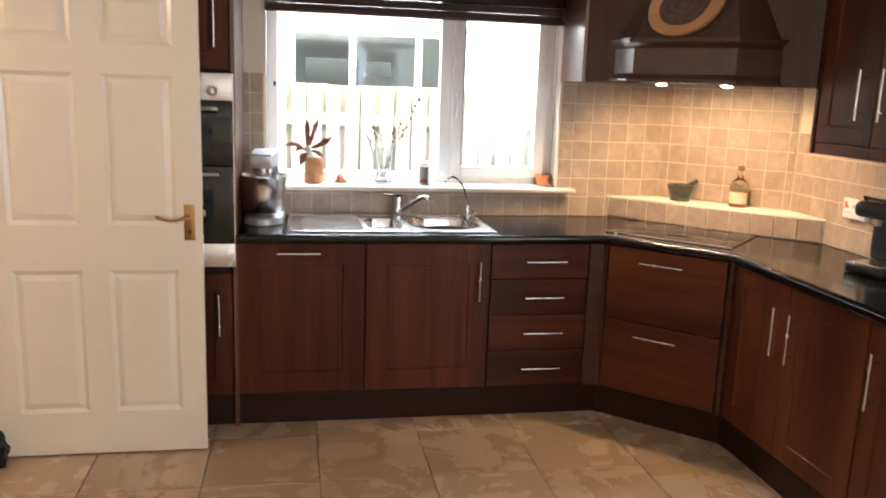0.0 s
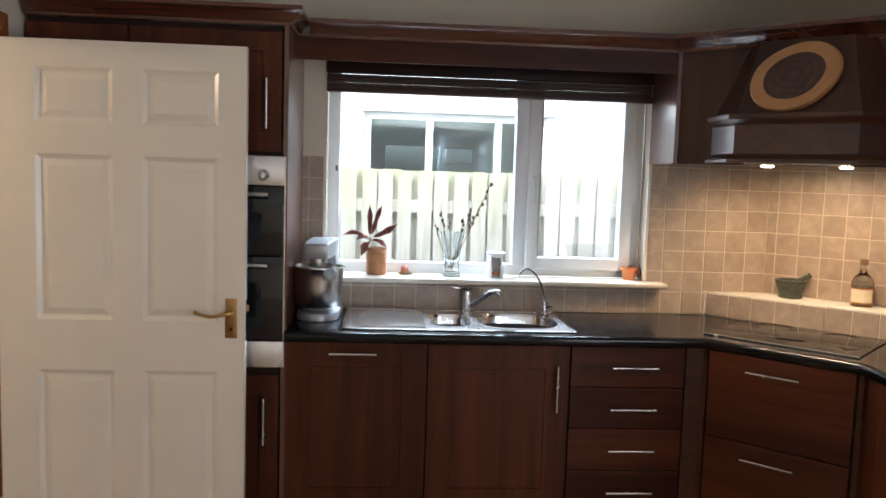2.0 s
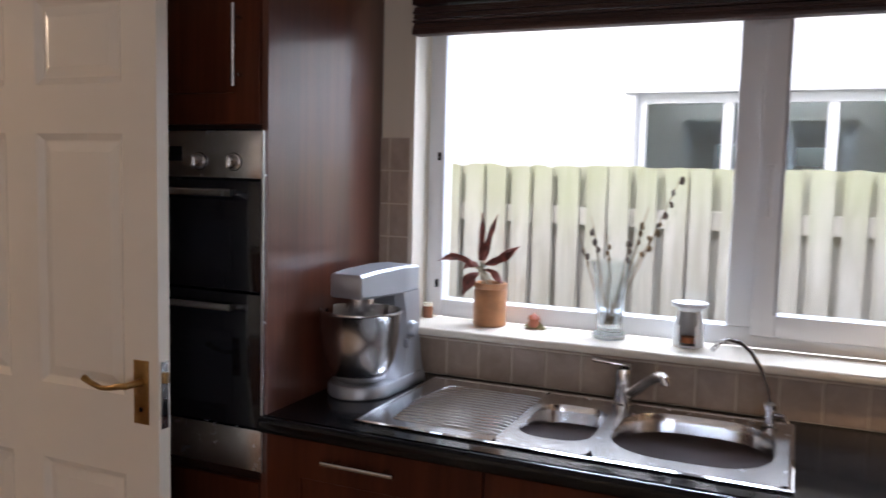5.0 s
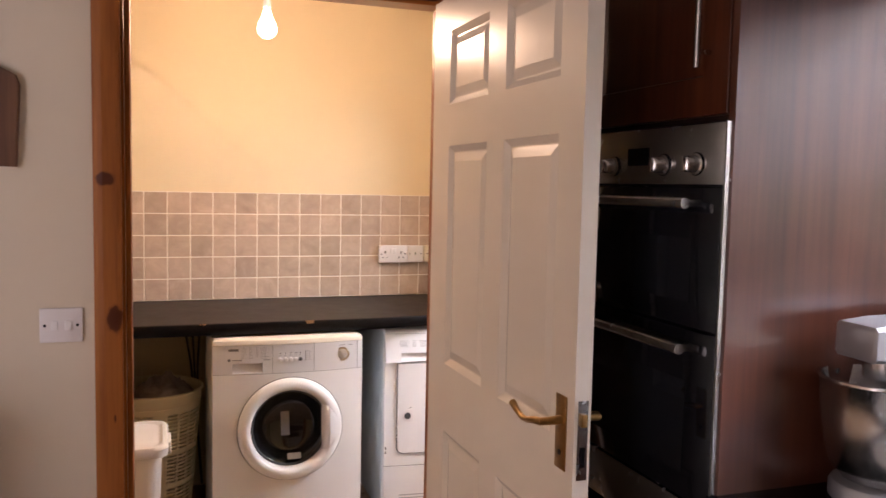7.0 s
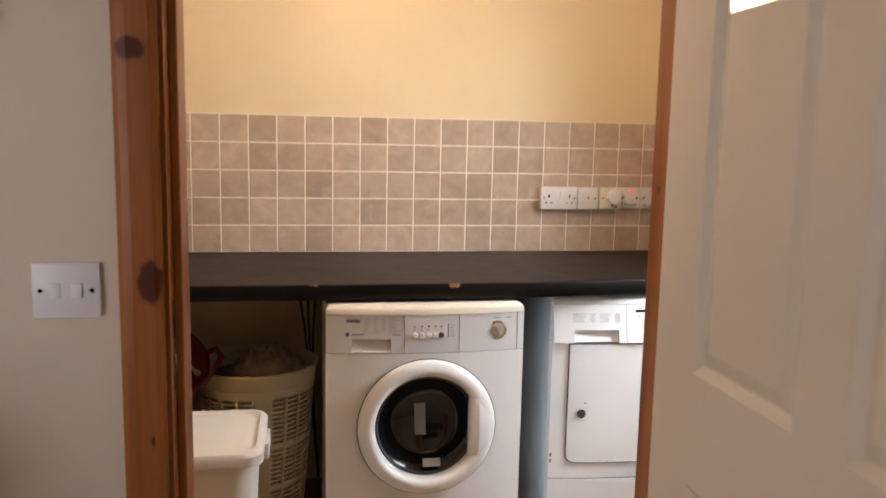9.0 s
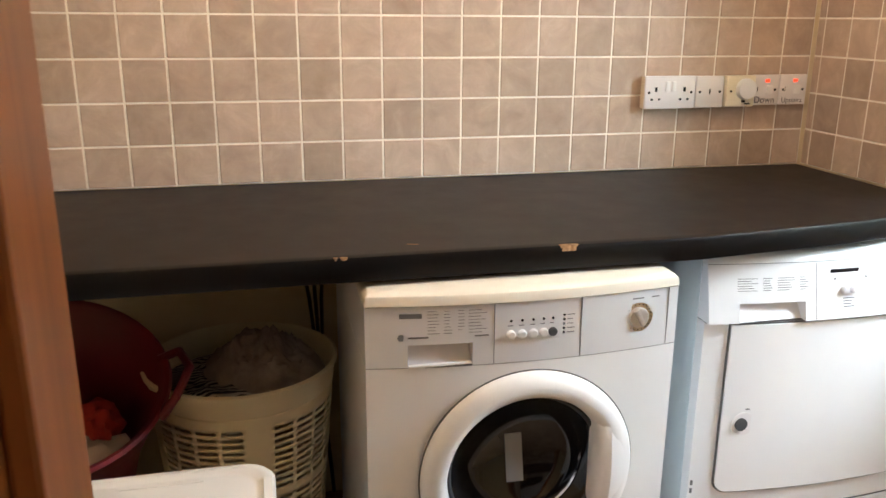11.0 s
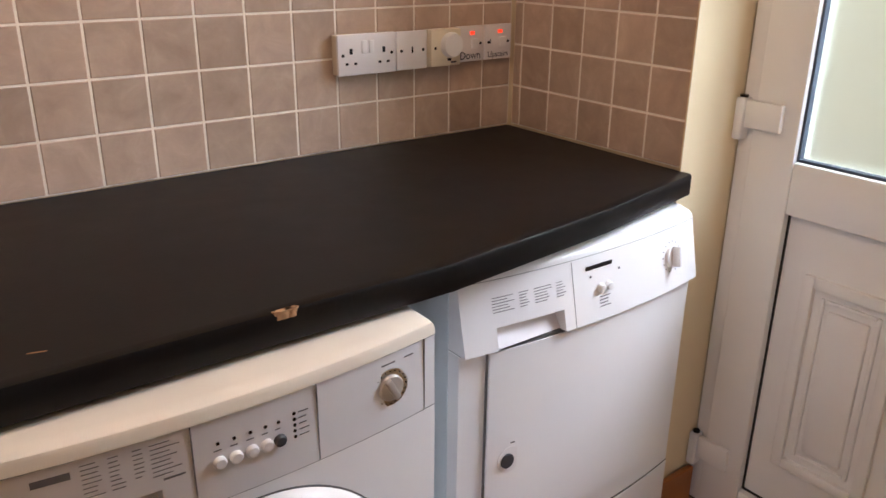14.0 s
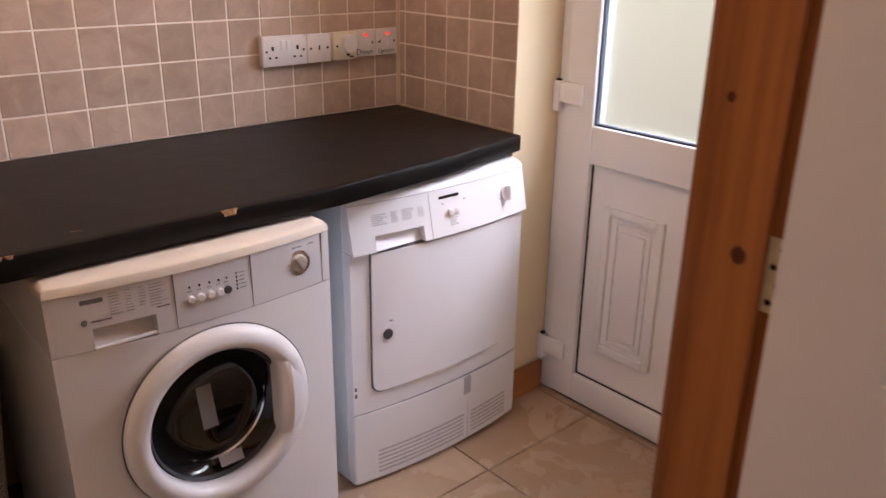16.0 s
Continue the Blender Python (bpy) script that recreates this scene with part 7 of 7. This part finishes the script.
def cloth_heap(name, centre, r, h, seed, mat, label):
    t = thing(name, centre, label, "laundry")
    bm = bmesh.new()
    n, m = 34, 96
    rows = [[bm.verts.new((0, 0, h))]]
    for j in range(1, n + 1):
        f = j / n
        ring = []
        for i in range(m):
            a = 2 * math.pi * i / m
            d = Vector((math.cos(a) * f, math.sin(a) * f, 0))
            k = noise.noise(d * 2.6 + Vector((seed, 0, 0))) * 0.5 + abs(noise.noise(d * 6.5 + Vector((0, seed, 1)))) * 0.45 - 0.5 * abs(noise.noise(Vector((d.x * 5 + 2 * d.y, d.y * 4, seed)) + 1.5 * Vector((noise.noise(d * 3), noise.noise(d * 3.3 + Vector((7, 0, 0))), 0)))) ** 0.7
            ring.append(bm.verts.new((d.x * r[0], d.y * r[1], max(0, h * (1 - f ** 2.2) + h * 0.7 * k * (1 - f ** 3)))))
        rows.append(ring)
    for i in range(m):
        bm.faces.new((rows[0][0], rows[1][i], rows[1][(i + 1) % m]))
    for lo, hi in zip(rows[1:], rows[2:]):
        for i in range(m):
            bm.faces.new((lo[i], hi[i], hi[(i + 1) % m], lo[(i + 1) % m]))
    bm.faces.new(rows[-1])
    bmesh.ops.recalc_face_normals(bm, faces=bm.faces)
    part("fabric", moved(bm, Matrix.Translation(centre)), mat, t, smooth=70)


def stripes():
    m, nt, b = material("navy_striped_knit", 0.9)
    w = nt.nodes.new("ShaderNodeTexWave")
    w.inputs["Scale"].default_value = 26
    w.inputs["Distortion"].default_value = 9
    w.inputs["Detail"].default_value = 2
    w.inputs["Detail Scale"].default_value = 0.6
    nt.links.new(coords(nt), w.inputs["Vector"])
    nt.links.new(ramp(nt, w.outputs["Fac"], [(0.45, (0.03, 0.03, 0.045)), (0.55, (0.5, 0.46, 0.4))]), b.inputs["Base Color"])
    bump(nt, b, noise_tex(nt, coords(nt), 160), 0.4)
    return m


M_KNIT = plain("grey_brown_cloth", (0.34, 0.28, 0.235), 0.95, vary=0.3, scale=18, bumpy=0.5)
cloth_heap("clothes_pile", LC + Vector((0, 0, 0.518)), (0.196, 0.196), 0.035, 1.3, stripes(), "striped navy knitwear in the basket")
cloth_heap("folded_jumper", LC + Vector((-0.03, 0.045, 0.533)), (0.145, 0.14), 0.085, 5.2, M_KNIT, "grey-brown crumpled clothes heaped in basket")


def white_tub():
    t = thing("storage_tub", (-1.97, 3.3, 0), "white plastic storage tub with clip-on lid", "tub")
    x0, x1, y0, y1 = -2.03, -1.705, 3.04, 3.445

    def rr(k, z, rad=0.05):
        cx, cy, hx, hy = (x0 + x1) / 2, (y0 + y1) / 2, (x1 - x0) / 2 + k, (y1 - y0) / 2 + k
        out = []
        for sx, sy, a0 in ((1, 1, 0), (-1, 1, 90), (-1, -1, 180), (1, -1, 270)):
            for i in range(7):
                a = radians(a0 + 15 * i)
                out.append((cx + sx * (hx - rad) + rad * math.cos(a), cy + sy * (hy - rad) + rad * math.sin(a), z))
        return out

    def loft(levels):
        bm = bmesh.new()
        rings = [[bm.verts.new(q) for q in rr(k, z)] for k, z in levels]
        n = len(rings[0])
        for lo, hi in zip(rings, rings[1:]):
            for i in range(n):
                bm.faces.new((lo[i], lo[(i + 1) % n], hi[(i + 1) % n], hi[i]))
        bm.faces.new(rings[0][::-1])
        bm.faces.new(rings[-1])
        bmesh.ops.recalc_face_normals(bm, faces=bm.faces)
        return bm

    part("body", loft([(-0.03, 0.0), (-0.026, 0.006), (-0.006, 0.5), (0.004, 0.505), (0.004, 0.513)]), M_TUB, t)
    part("lid", loft([(0.006, 0.505), (0.014, 0.508), (0.016, 0.536), (0.01, 0.545), (-0.004, 0.548), (-0.012, 0.542), (-0.02, 0.542), (-0.03, 0.546)]), M_TUB, t, "clip-on white lid")
    part("clip", B(-1.92, -1.8, y1 + 0.012, y1 + 0.026, 0.485, 0.53, 0.005), M_TUB, t, "moulded lid clip")
    part("embossed_line", B(-2.0, -1.993, 3.2, 3.34, 0.5455, 0.5475), M_TUB, t)


M_TUB = plain("white_polypropylene", (0.8, 0.77, 0.73), 0.35, vary=0.02, bumpy=0.01)
white_tub()


def red_trug():
    t = thing("red_trug", (-2.48, 2.98, 0), "dark red plastic trug leaning under the worktop, holding odds and ends", "trug")
    m = Matrix.Translation((-2.5, 2.93, 0.02)) @ pose(0, 0, 0, 0, 22, 20)
    prof = [(0.0, 0.0), (0.13, 0.0), (0.14, 0.01), (0.2, 0.5), (0.245, 0.66), (0.255, 0.665), (0.25, 0.672), (0.24, 0.667), (0.195, 0.5), (0.13, 0.02), (0.0, 0.02)]
    part("shell", lathe(prof, 40, m), M_REDP, t, smooth=50)
    part("grip", tube([m @ Vector(q) for q in ((0.0, 0.24, 0.66), (0.03, 0.27, 0.7), (0.1, 0.27, 0.72), (0.15, 0.23, 0.7), (0.16, 0.2, 0.66))], 0.009, 8), M_REDP, t)
    for k, (q, r, col, nm) in enumerate((((0.05, 0.02, 0.5), 0.055, (0.6, 0.4, 0.05), "yellow"), ((0.02, 0.1, 0.52), 0.05, (0.45, 0.03, 0.02), "red"))):
        o = thing("cleaning_cloth", m @ Vector(q), nm + " cleaning cloth stuffed into the trug", "cloth")
        part("fabric", moved(lump(3 + k, (r, r, r), 0.6, 0.5), m @ Matrix.Translation(Vector(q) - Vector((0, 0, 0.03)))), plain(nm + "_cloth", col, 0.9, vary=0.2, bumpy=0.5), o, smooth=60)
    o = thing("white_cloth", m @ Vector((0.12, 0.0, 0.52)), "crumpled white cloth stuffed into the trug", "cloth")
    part("fabric", moved(lump(8.5, (0.07, 0.12, 0.06), 0.6, 0.6), m @ Matrix.Translation((0.11, 0.0, 0.47))), plain("white_cotton", (0.62, 0.58, 0.56), 0.9, vary=0.1, bumpy=0.4), o, smooth=60)


M_REDP = plain("dark_red_plastic", (0.13, 0.008, 0.013), 0.4, vary=0.1, bumpy=0.02)
red_trug()
cb2 = thing("power_cable", (-2.72, 3.6, 0.6), "black appliance cables hanging behind the basket", "cable")
for k in range(3):
    part("flex", tube([(-2.76, 3.54 + 0.03 * k, 0.86), (-2.72, 3.55 + 0.03 * k, 0.75), (-2.7 + 0.01 * k, 3.57 + 0.015 * k, 0.62), (-2.73, 3.6, 0.3), (-2.74, 3.62, 0.02)], 0.005, 8), M_BLKPL, cb2)
part("plug", B(-2.764, -2.72, 3.53, 3.59, 0.74, 0.8, 0.008), M_BLKPL, cb2, "black plug")

# ---- pendant bulb ----
pb = thing("pendant_bulb", (-1.9, 3.82, 2.07), "bare glowing bulb on a white ceiling pendant", "ceiling light")
pm = Matrix.Translation((-1.9, 3.82, 0))
part("rose", lathe([(0.05, KTOP), (0.048, KTOP - 0.012), (0.02, KTOP - 0.03), (0.0, KTOP - 0.032)], 28, pm), M_PLATE, pb)
part("flex", tube([(-1.9, 3.82, KTOP - 0.03), (-1.9, 3.82, 2.19)], 0.0035, 8), M_PLATE, pb)
part("lampholder", lathe([(0.0, 2.2), (0.009, 2.198), (0.014, 2.17), (0.0145, 2.125), (0.013, 2.118), (0.0, 2.118)], 20, pm), M_PLATE, pb)
bulb = lathe([(0.0, 2.014), (0.017, 2.018), (0.031, 2.031), (0.0365, 2.05), (0.032, 2.072), (0.02, 2.092), (0.013, 2.118)], 28, pm)
bo = part("bulb", bulb, glow("warm_bulb", (1.0, 0.72, 0.42), 14.0), pb, "glowing warm bulb", smooth=80)
bo.visible_shadow = False

# ---- skirting ----
sk = bmesh.new()
box(sk, -2.2, -2.185, 5.006, 5.175, 0, 0.105, 0.003)
solid("baseboard_reveal", sk, M_PINE_H, "varnished pine skirting block", "skirting")
solid("baseboard_utility", B(-2.3, -2.186, 4.998, 5.0145, 0, 0.105, 0.003), M_PINE_H, "varnished pine skirting", "skirting")
solid("baseboard_kitchen_west", B(W_K, W_K + 0.016, 3.04, 3.277, 0, 0.105, 0.003), M_PINE_H, "varnished pine skirting", "skirting")


# ---- outdoors ----
M_GROUND = plain("wet_paving", (0.13, 0.13, 0.12), 0.8, vary=0.3, scale=3, bumpy=0.4, fine=40)
solid("ground", B(-150, 150, -150, 150, -0.45, -0.2), M_GROUND, "grey paved ground outside the house", "ground")
M_RENDER = plain("white_render", (0.85, 0.86, 0.87), 0.9, vary=0.02, scale=3, bumpy=0.3, fine=60)
M_LATE = plain("grey_roof", (0.1, 0.1, 0.11), 0.7, vary=0.2)


def fence_mat():
    m, nt, b = material("weathered_green_timber", 0.85)
    v = coords(nt, (14, 14, 1.6), jitter=True)
    g = noise_tex(nt, v, 1.0, 6, 0.65, 0.5)
    col = ramp(nt, g, [(0.3, (0.33, 0.3, 0.24)), (0.55, (0.47, 0.44, 0.385)), (0.75, (0.57, 0.54, 0.49))])
    tc = nt.nodes.new("ShaderNodeTexCoord")
    sep = nt.nodes.new("ShaderNodeSeparateXYZ")
    nt.links.new(tc.outputs["Object"], sep.inputs[0])
    add = nt.nodes.new("ShaderNodeMath")
    add.operation = "MULTIPLY_ADD"
    add.inputs[1].default_value = 0.5
    nt.links.new(noise_tex(nt, coords(nt, (5, 5, 3), jitter=True), 1.0, 5), add.inputs[0])
    nt.links.new(sep.outputs["Z"], add.inputs[2])
    algae = ramp(nt, add.outputs[0], [(0.35, (0.0, 0.0, 0.0)), (0.8, (0.55, 0.55, 0.55))])
    r = [n for n in nt.nodes if n.type == "VALTORGB"][-1]
    mr = nt.nodes.new("ShaderNodeMapRange")
    mr.inputs["From Min"].default_value, mr.inputs["From Max"].default_value = 1.35, 2.15
    nt.links.new(add.outputs[0], mr.inputs["Value"])
    nt.links.new(mr.outputs["Result"], r.inputs["Fac"])
    col = mixc(nt, col, (0.36, 0.39, 0.2), algae)
    nt.links.new(col, b.inputs["Base Color"])
    bump(nt, b, g, 0.4, 0.004)
    return m


M_FENCE = fence_mat()


def fence():
    f = thing("garden_fence", (0, 0, 0), "weathered board fence with algae-green scalloped tops", "fence")
    Y = 6.7
    for z in (0.25, 1.28):
        part("rail", B(-3.6, 4.2, Y + 0.022, Y + 0.06, z, z + 0.09, 0.004), M_FENCE, f, smooth=None)
    shapes = []
    for k in range(3):
        bm = bmesh.new()
        n = 10
        w = 0.094 + 0.004 * k
        out = [(-w / 2, 0.0), (w / 2, 0.0)] + [(w / 2 * math.cos(math.pi * i / n), 1.738 + (0.01 + 0.003 * k) * math.sin(math.pi * i / n)) for i in range(n + 1)]
        lo = [bm.verts.new((x, 0.0, z)) for x, z in out]
        hi = [bm.verts.new((x, 0.02, z)) for x, z in out]
        m = len(out)
        bm.faces.new(lo)
        bm.faces.new(hi[::-1])
        for i in range(m):
            bm.faces.new((lo[i], lo[(i + 1) % m], hi[(i + 1) % m], hi[i]))
        bmesh.ops.recalc_face_normals(bm, faces=bm.faces)
        shapes.append(mesh_of("board", bm, M_FENCE))
    rng = random.Random(6)
    x = -3.5
    i = 0
    while x < 4.1:
        for yy, dx in ((Y, 0.0), (Y + 0.062, 0.063)):
            o = new("board", rng.choice(shapes))
            o.parent = f
            o.matrix_basis = pose(x + dx + rng.uniform(-0.004, 0.004), yy + rng.uniform(-0.003, 0.003), -0.18 + rng.uniform(-0.006, 0.004), 0, rng.uniform(-0.3, 0.3), 0)
        x += 0.126
        i += 1


fence()


def house():
    h = thing("neighbour_house", (1.0, 8.1, -0.2), "white rendered neighbouring house with grey-framed windows", "house")
    bm = bmesh.new()
    Y = 8.1
    wins = [(-2.0, -1.36, 0.9, 2.06), (0.2, 1.76, 0.9, 2.06)]
    x = -7.0
    for a, b, lo, hi in wins:
        box(bm, x, a, Y, Y + 0.3, -0.2, 5.2)
        box(bm, a, b, Y, Y + 0.3, -0.2, lo)
        box(bm, a, b, Y, Y + 0.3, hi, 5.2)
        x = b
    box(bm, x, 9.0, Y, Y + 0.3, -0.2, 5.2)
    # rear wall with the windows that show right through the house
    x = -7.0
    for a, b, lo, hi in REAR:
        box(bm, x, a, Y + 3.5, Y + 3.7, -0.2, 5.2)
        box(bm, a, b, Y + 3.5, Y + 3.7, -0.2, lo)
        box(bm, a, b, Y + 3.5, Y + 3.7, hi, 5.2)
        x = b
    box(bm, x, 9.0, Y + 3.5, Y + 3.7, -0.2, 5.2)
    for xe in (-7.0, 8.8):
        box(bm, xe, xe + 0.2, Y + 0.3, Y + 3.5, -0.2, 5.2)
    part("wall", bm, M_RENDER, h, smooth=None)
    part("floor_slab", B(-6.8, 8.8, Y + 0.3, Y + 3.5, 0.0, 0.05), M_OAK_FLOOR, h)
    part("room_ceiling", B(-6.8, 8.8, Y + 0.3, Y + 3.5, 2.5, 2.6), M_RENDER, h)
    roof = bmesh.new()
    vs = [roof.verts.new(q) for q in ((-7.3, Y - 0.4, 5.15), (9.3, Y - 0.4, 5.15), (9.3, Y + 2.0, 6.6), (-7.3, Y + 2.0, 6.6), (9.3, Y + 4.2, 5.15), (-7.3, Y + 4.2, 5.15))]
    roof.faces.new((vs[0], vs[1], vs[2], vs[3]))
    roof.faces.new((vs[3], vs[2], vs[4], vs[5]))
    roof.faces.new((vs[1], vs[0], vs[5], vs[4]))
    roof.faces.new((vs[0], vs[3], vs[5]))
    roof.faces.new((vs[1], vs[4], vs[2]))
    bmesh.ops.recalc_face_normals(roof, faces=roof.faces)
    part("roof", roof, M_LATE, h, "grey tiled roof")
    for a, b, lo, hi in wins:
        posts = [a, a + (b - a) * 0.34, a + (b - a) * 0.72, b - 0.06] if b - a > 1 else [a, b - 0.06]
        fr = bmesh.new()
        for p in posts:
            box(fr, p, p + 0.06, Y + 0.06, Y + 0.12, lo, hi)
        for z in (lo, hi - 0.06):
            box(fr, a, b, Y + 0.062, Y + 0.118, z, z + 0.06)
        w = part("window", fr, M_UPVC, h, "white framed window")
        part("sill", B(a - 0.06, b + 0.06, Y - 0.06, Y + 0.1, lo - 0.06, lo, 0.004), M_RENDER, w)
        part("lintel_band", B(a - 0.07, b + 0.07, Y - 0.025, Y, hi, hi + 0.1, 0.004), M_UPVC, w, "white lintel band")
        for p, q in zip(posts, posts[1:]):
            g = part("pane", B(p + 0.06, q, Y + 0.085, Y + 0.092, lo + 0.06, hi - 0.06), M_PANE, w, "pale grey-green window glass")
            g.visible_shadow = False


M_PANE = glass("grey_green_window_glass", (0.78, 0.92, 0.95))
M_OAK_FLOOR = plain("pale_floor_boards", (0.5, 0.44, 0.36), 0.5, vary=0.15, scale=6)
REAR = [(0.38, 1.07, 1.0, 1.89), (1.15, 1.51, 1.68, 1.87)]
house()

# added glazed doors behind the walker, closing the room round the side fill
pd = thing("door_3", (2.9, -0.6, 0), "added closed white glazed doors on the unseen side", "door", kind="structure")
fr = bmesh.new()
for y in (-1.7, -0.28, 1.14):
    box(fr, 2.93, 3.0, y, y + 0.06, 0, 2.1, 0.004)
for z in (0.0, 2.03):
    box(fr, 2.932, 2.998, -1.64, 1.14, z, z + 0.07, 0.004)
part("door_frame", fr, M_UPVC, pd)
for a, b in ((-1.64, -0.28), (-0.22, 1.14)):
    p = part("pane", B(2.96, 2.966, a, b, 0.07, 2.03), M_GLASS, pd, "clear glass")
    p.visible_shadow = False


# ---- tiles: separate pieces on shared meshes ----
def tile_mesh(w, h, d, e, mat, name="tile"):
    """A flat tile in its xz plane with chamfered edges, facing -y."""
    bm = bmesh.new()

    def ring(i, y):
        return [bm.verts.new(q) for q in ((i, y, i), (w - i, y, i), (w - i, y, h - i), (i, y, h - i))]

    rings = [ring(0, 0), ring(0, -d + e), ring(e, -d)]
    for lo, hi in zip(rings, rings[1:]):
        for k in range(4):
            bm.faces.new((lo[k], lo[(k + 1) % 4], hi[(k + 1) % 4], hi[k]))
    bm.faces.new(rings[-1])
    bmesh.ops.recalc_face_normals(bm, faces=bm.faces)
    return mesh_of(name, bm, mat)


TW = 0.1
WALL_TILE = tile_mesh(TW, TW, 0.007, 0.0015, M_TILE)
UTILITY_TILE = tile_mesh(TW, TW, 0.007, 0.0015, M_TILE_LIT)


def tile_wall(parent, m, us, zs, grout=None, joint=0.0045, piece=None):
    """Tiles between the joint lines us and zs on the plane m."""
    rng = random.Random(len(us) * 31 + len(zs))
    u0, u1, z0, z1 = us[0], us[-1], zs[0], zs[-1]
    bed = part("grout", moved(B(u0, u1, -0.0052, 0.0, z0, z1), m), grout or M_GROUT, parent, "cream grout", smooth=None)
    for a, b in zip(us, us[1:]):
        for lo, hi in zip(zs, zs[1:]):
            o = new("tile", piece or WALL_TILE)
            o.parent = parent
            sx, sz = (b - a - joint) / TW, (hi - lo - joint) / TW
            o.matrix_basis = m @ Matrix.Translation((a + joint / 2, rng.uniform(-0.0004, 0.0004), lo + joint / 2)) @ Matrix.Diagonal((sx, 1, sz, 1))
    return bed


def lines(lo, hi, first, step):
    out = [lo]
    k = math.ceil((lo + 0.012 - first) / step)
    while first + k * step < hi - 0.012:
        out.append(first + k * step)
        k += 1
    return out + [hi]


OB = bpy.data.objects
I4 = Matrix()
KZ = lambda lo, hi: lines(lo, hi, 1.02, 0.1)
NM = Matrix.Translation((0, N, 0))
tile_wall(OB["wall_north"], NM, lines(0.002, 0.11, 0.042, 0.1025), KZ(0.912, 1.62), M_GROUT_K)
tile_wall(OB["wall_north"], NM, lines(0.11, 1.665, 0.042, 0.1025), KZ(0.912, 1.043), M_GROUT_K)
tile_wall(OB["wall_north"], NM, lines(1.665, 2.2555, 0.042 + 0.1025 * 17 - 0.042, 0.1025), KZ(0.912, 1.64), M_GROUT_K)
SM = Matrix.Translation((2.256, N, 0)) @ Matrix.Rotation(radians(-45), 4, "Z")
tile_wall(OB["wall_splay"], SM, lines(0.001, 0.7, 0.05, 0.1025), KZ(LZ + 0.002, 1.65), M_GROUT_K)
EM = Matrix.Translation((E, 4.49, 0)) @ Matrix.Rotation(radians(-90), 4, "Z")
tile_wall(OB["wall_east"], EM, lines(-0.003, 2.3, 0.05, 0.1025), KZ(0.912, 1.42), M_GROUT_K)
UM = Matrix.Translation((U_BACK, 0, 0)) @ BACKFACE
UZ = [0.912, 1.0135, 1.1165, 1.2195, 1.3225, 1.4255]
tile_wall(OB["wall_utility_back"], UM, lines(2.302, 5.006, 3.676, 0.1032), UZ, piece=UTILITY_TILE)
VM = Matrix.Translation((0, N + 0.025, 0))
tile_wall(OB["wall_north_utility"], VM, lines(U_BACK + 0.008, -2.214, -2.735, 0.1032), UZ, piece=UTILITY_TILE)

FLOOR_TILE = tile_mesh(0.45, 0.45, 0.008, 0.0015, M_FLOOR, "floor_tile")
FLAT = Matrix.Rotation(radians(-90), 4, "X")


def floor_tiles(x0, x1, y0, y1, fx, fy_, px, py):
    xs, ys = lines(x0, x1, fx, px), lines(y0, y1, fy_, py)
    for a, b in zip(xs, xs[1:]):
        for c, d in zip(ys, ys[1:]):
            o = new("floor_tile", FLOOR_TILE)
            o.parent = OB["floor"]
            o.matrix_basis = Matrix.Translation((a + 0.002, c + 0.002, -0.008)) @ Matrix(((1, 0, 0, 0), (0, 0, 1, 0), (0, -1, 0, 0), (0, 0, 0, 1))) @ Matrix.Diagonal(((b - a - 0.004) / 0.45, 1, (d - c - 0.004) / 0.45, 1))


floor_tiles(-1.0, 2.75, -2.1, 4.99, 0.364, 3.84, 0.461, 0.45)
floor_tiles(U_BACK, -1.0, 2.3, 5.19, -1.965, 4.71, 0.45, 0.45)
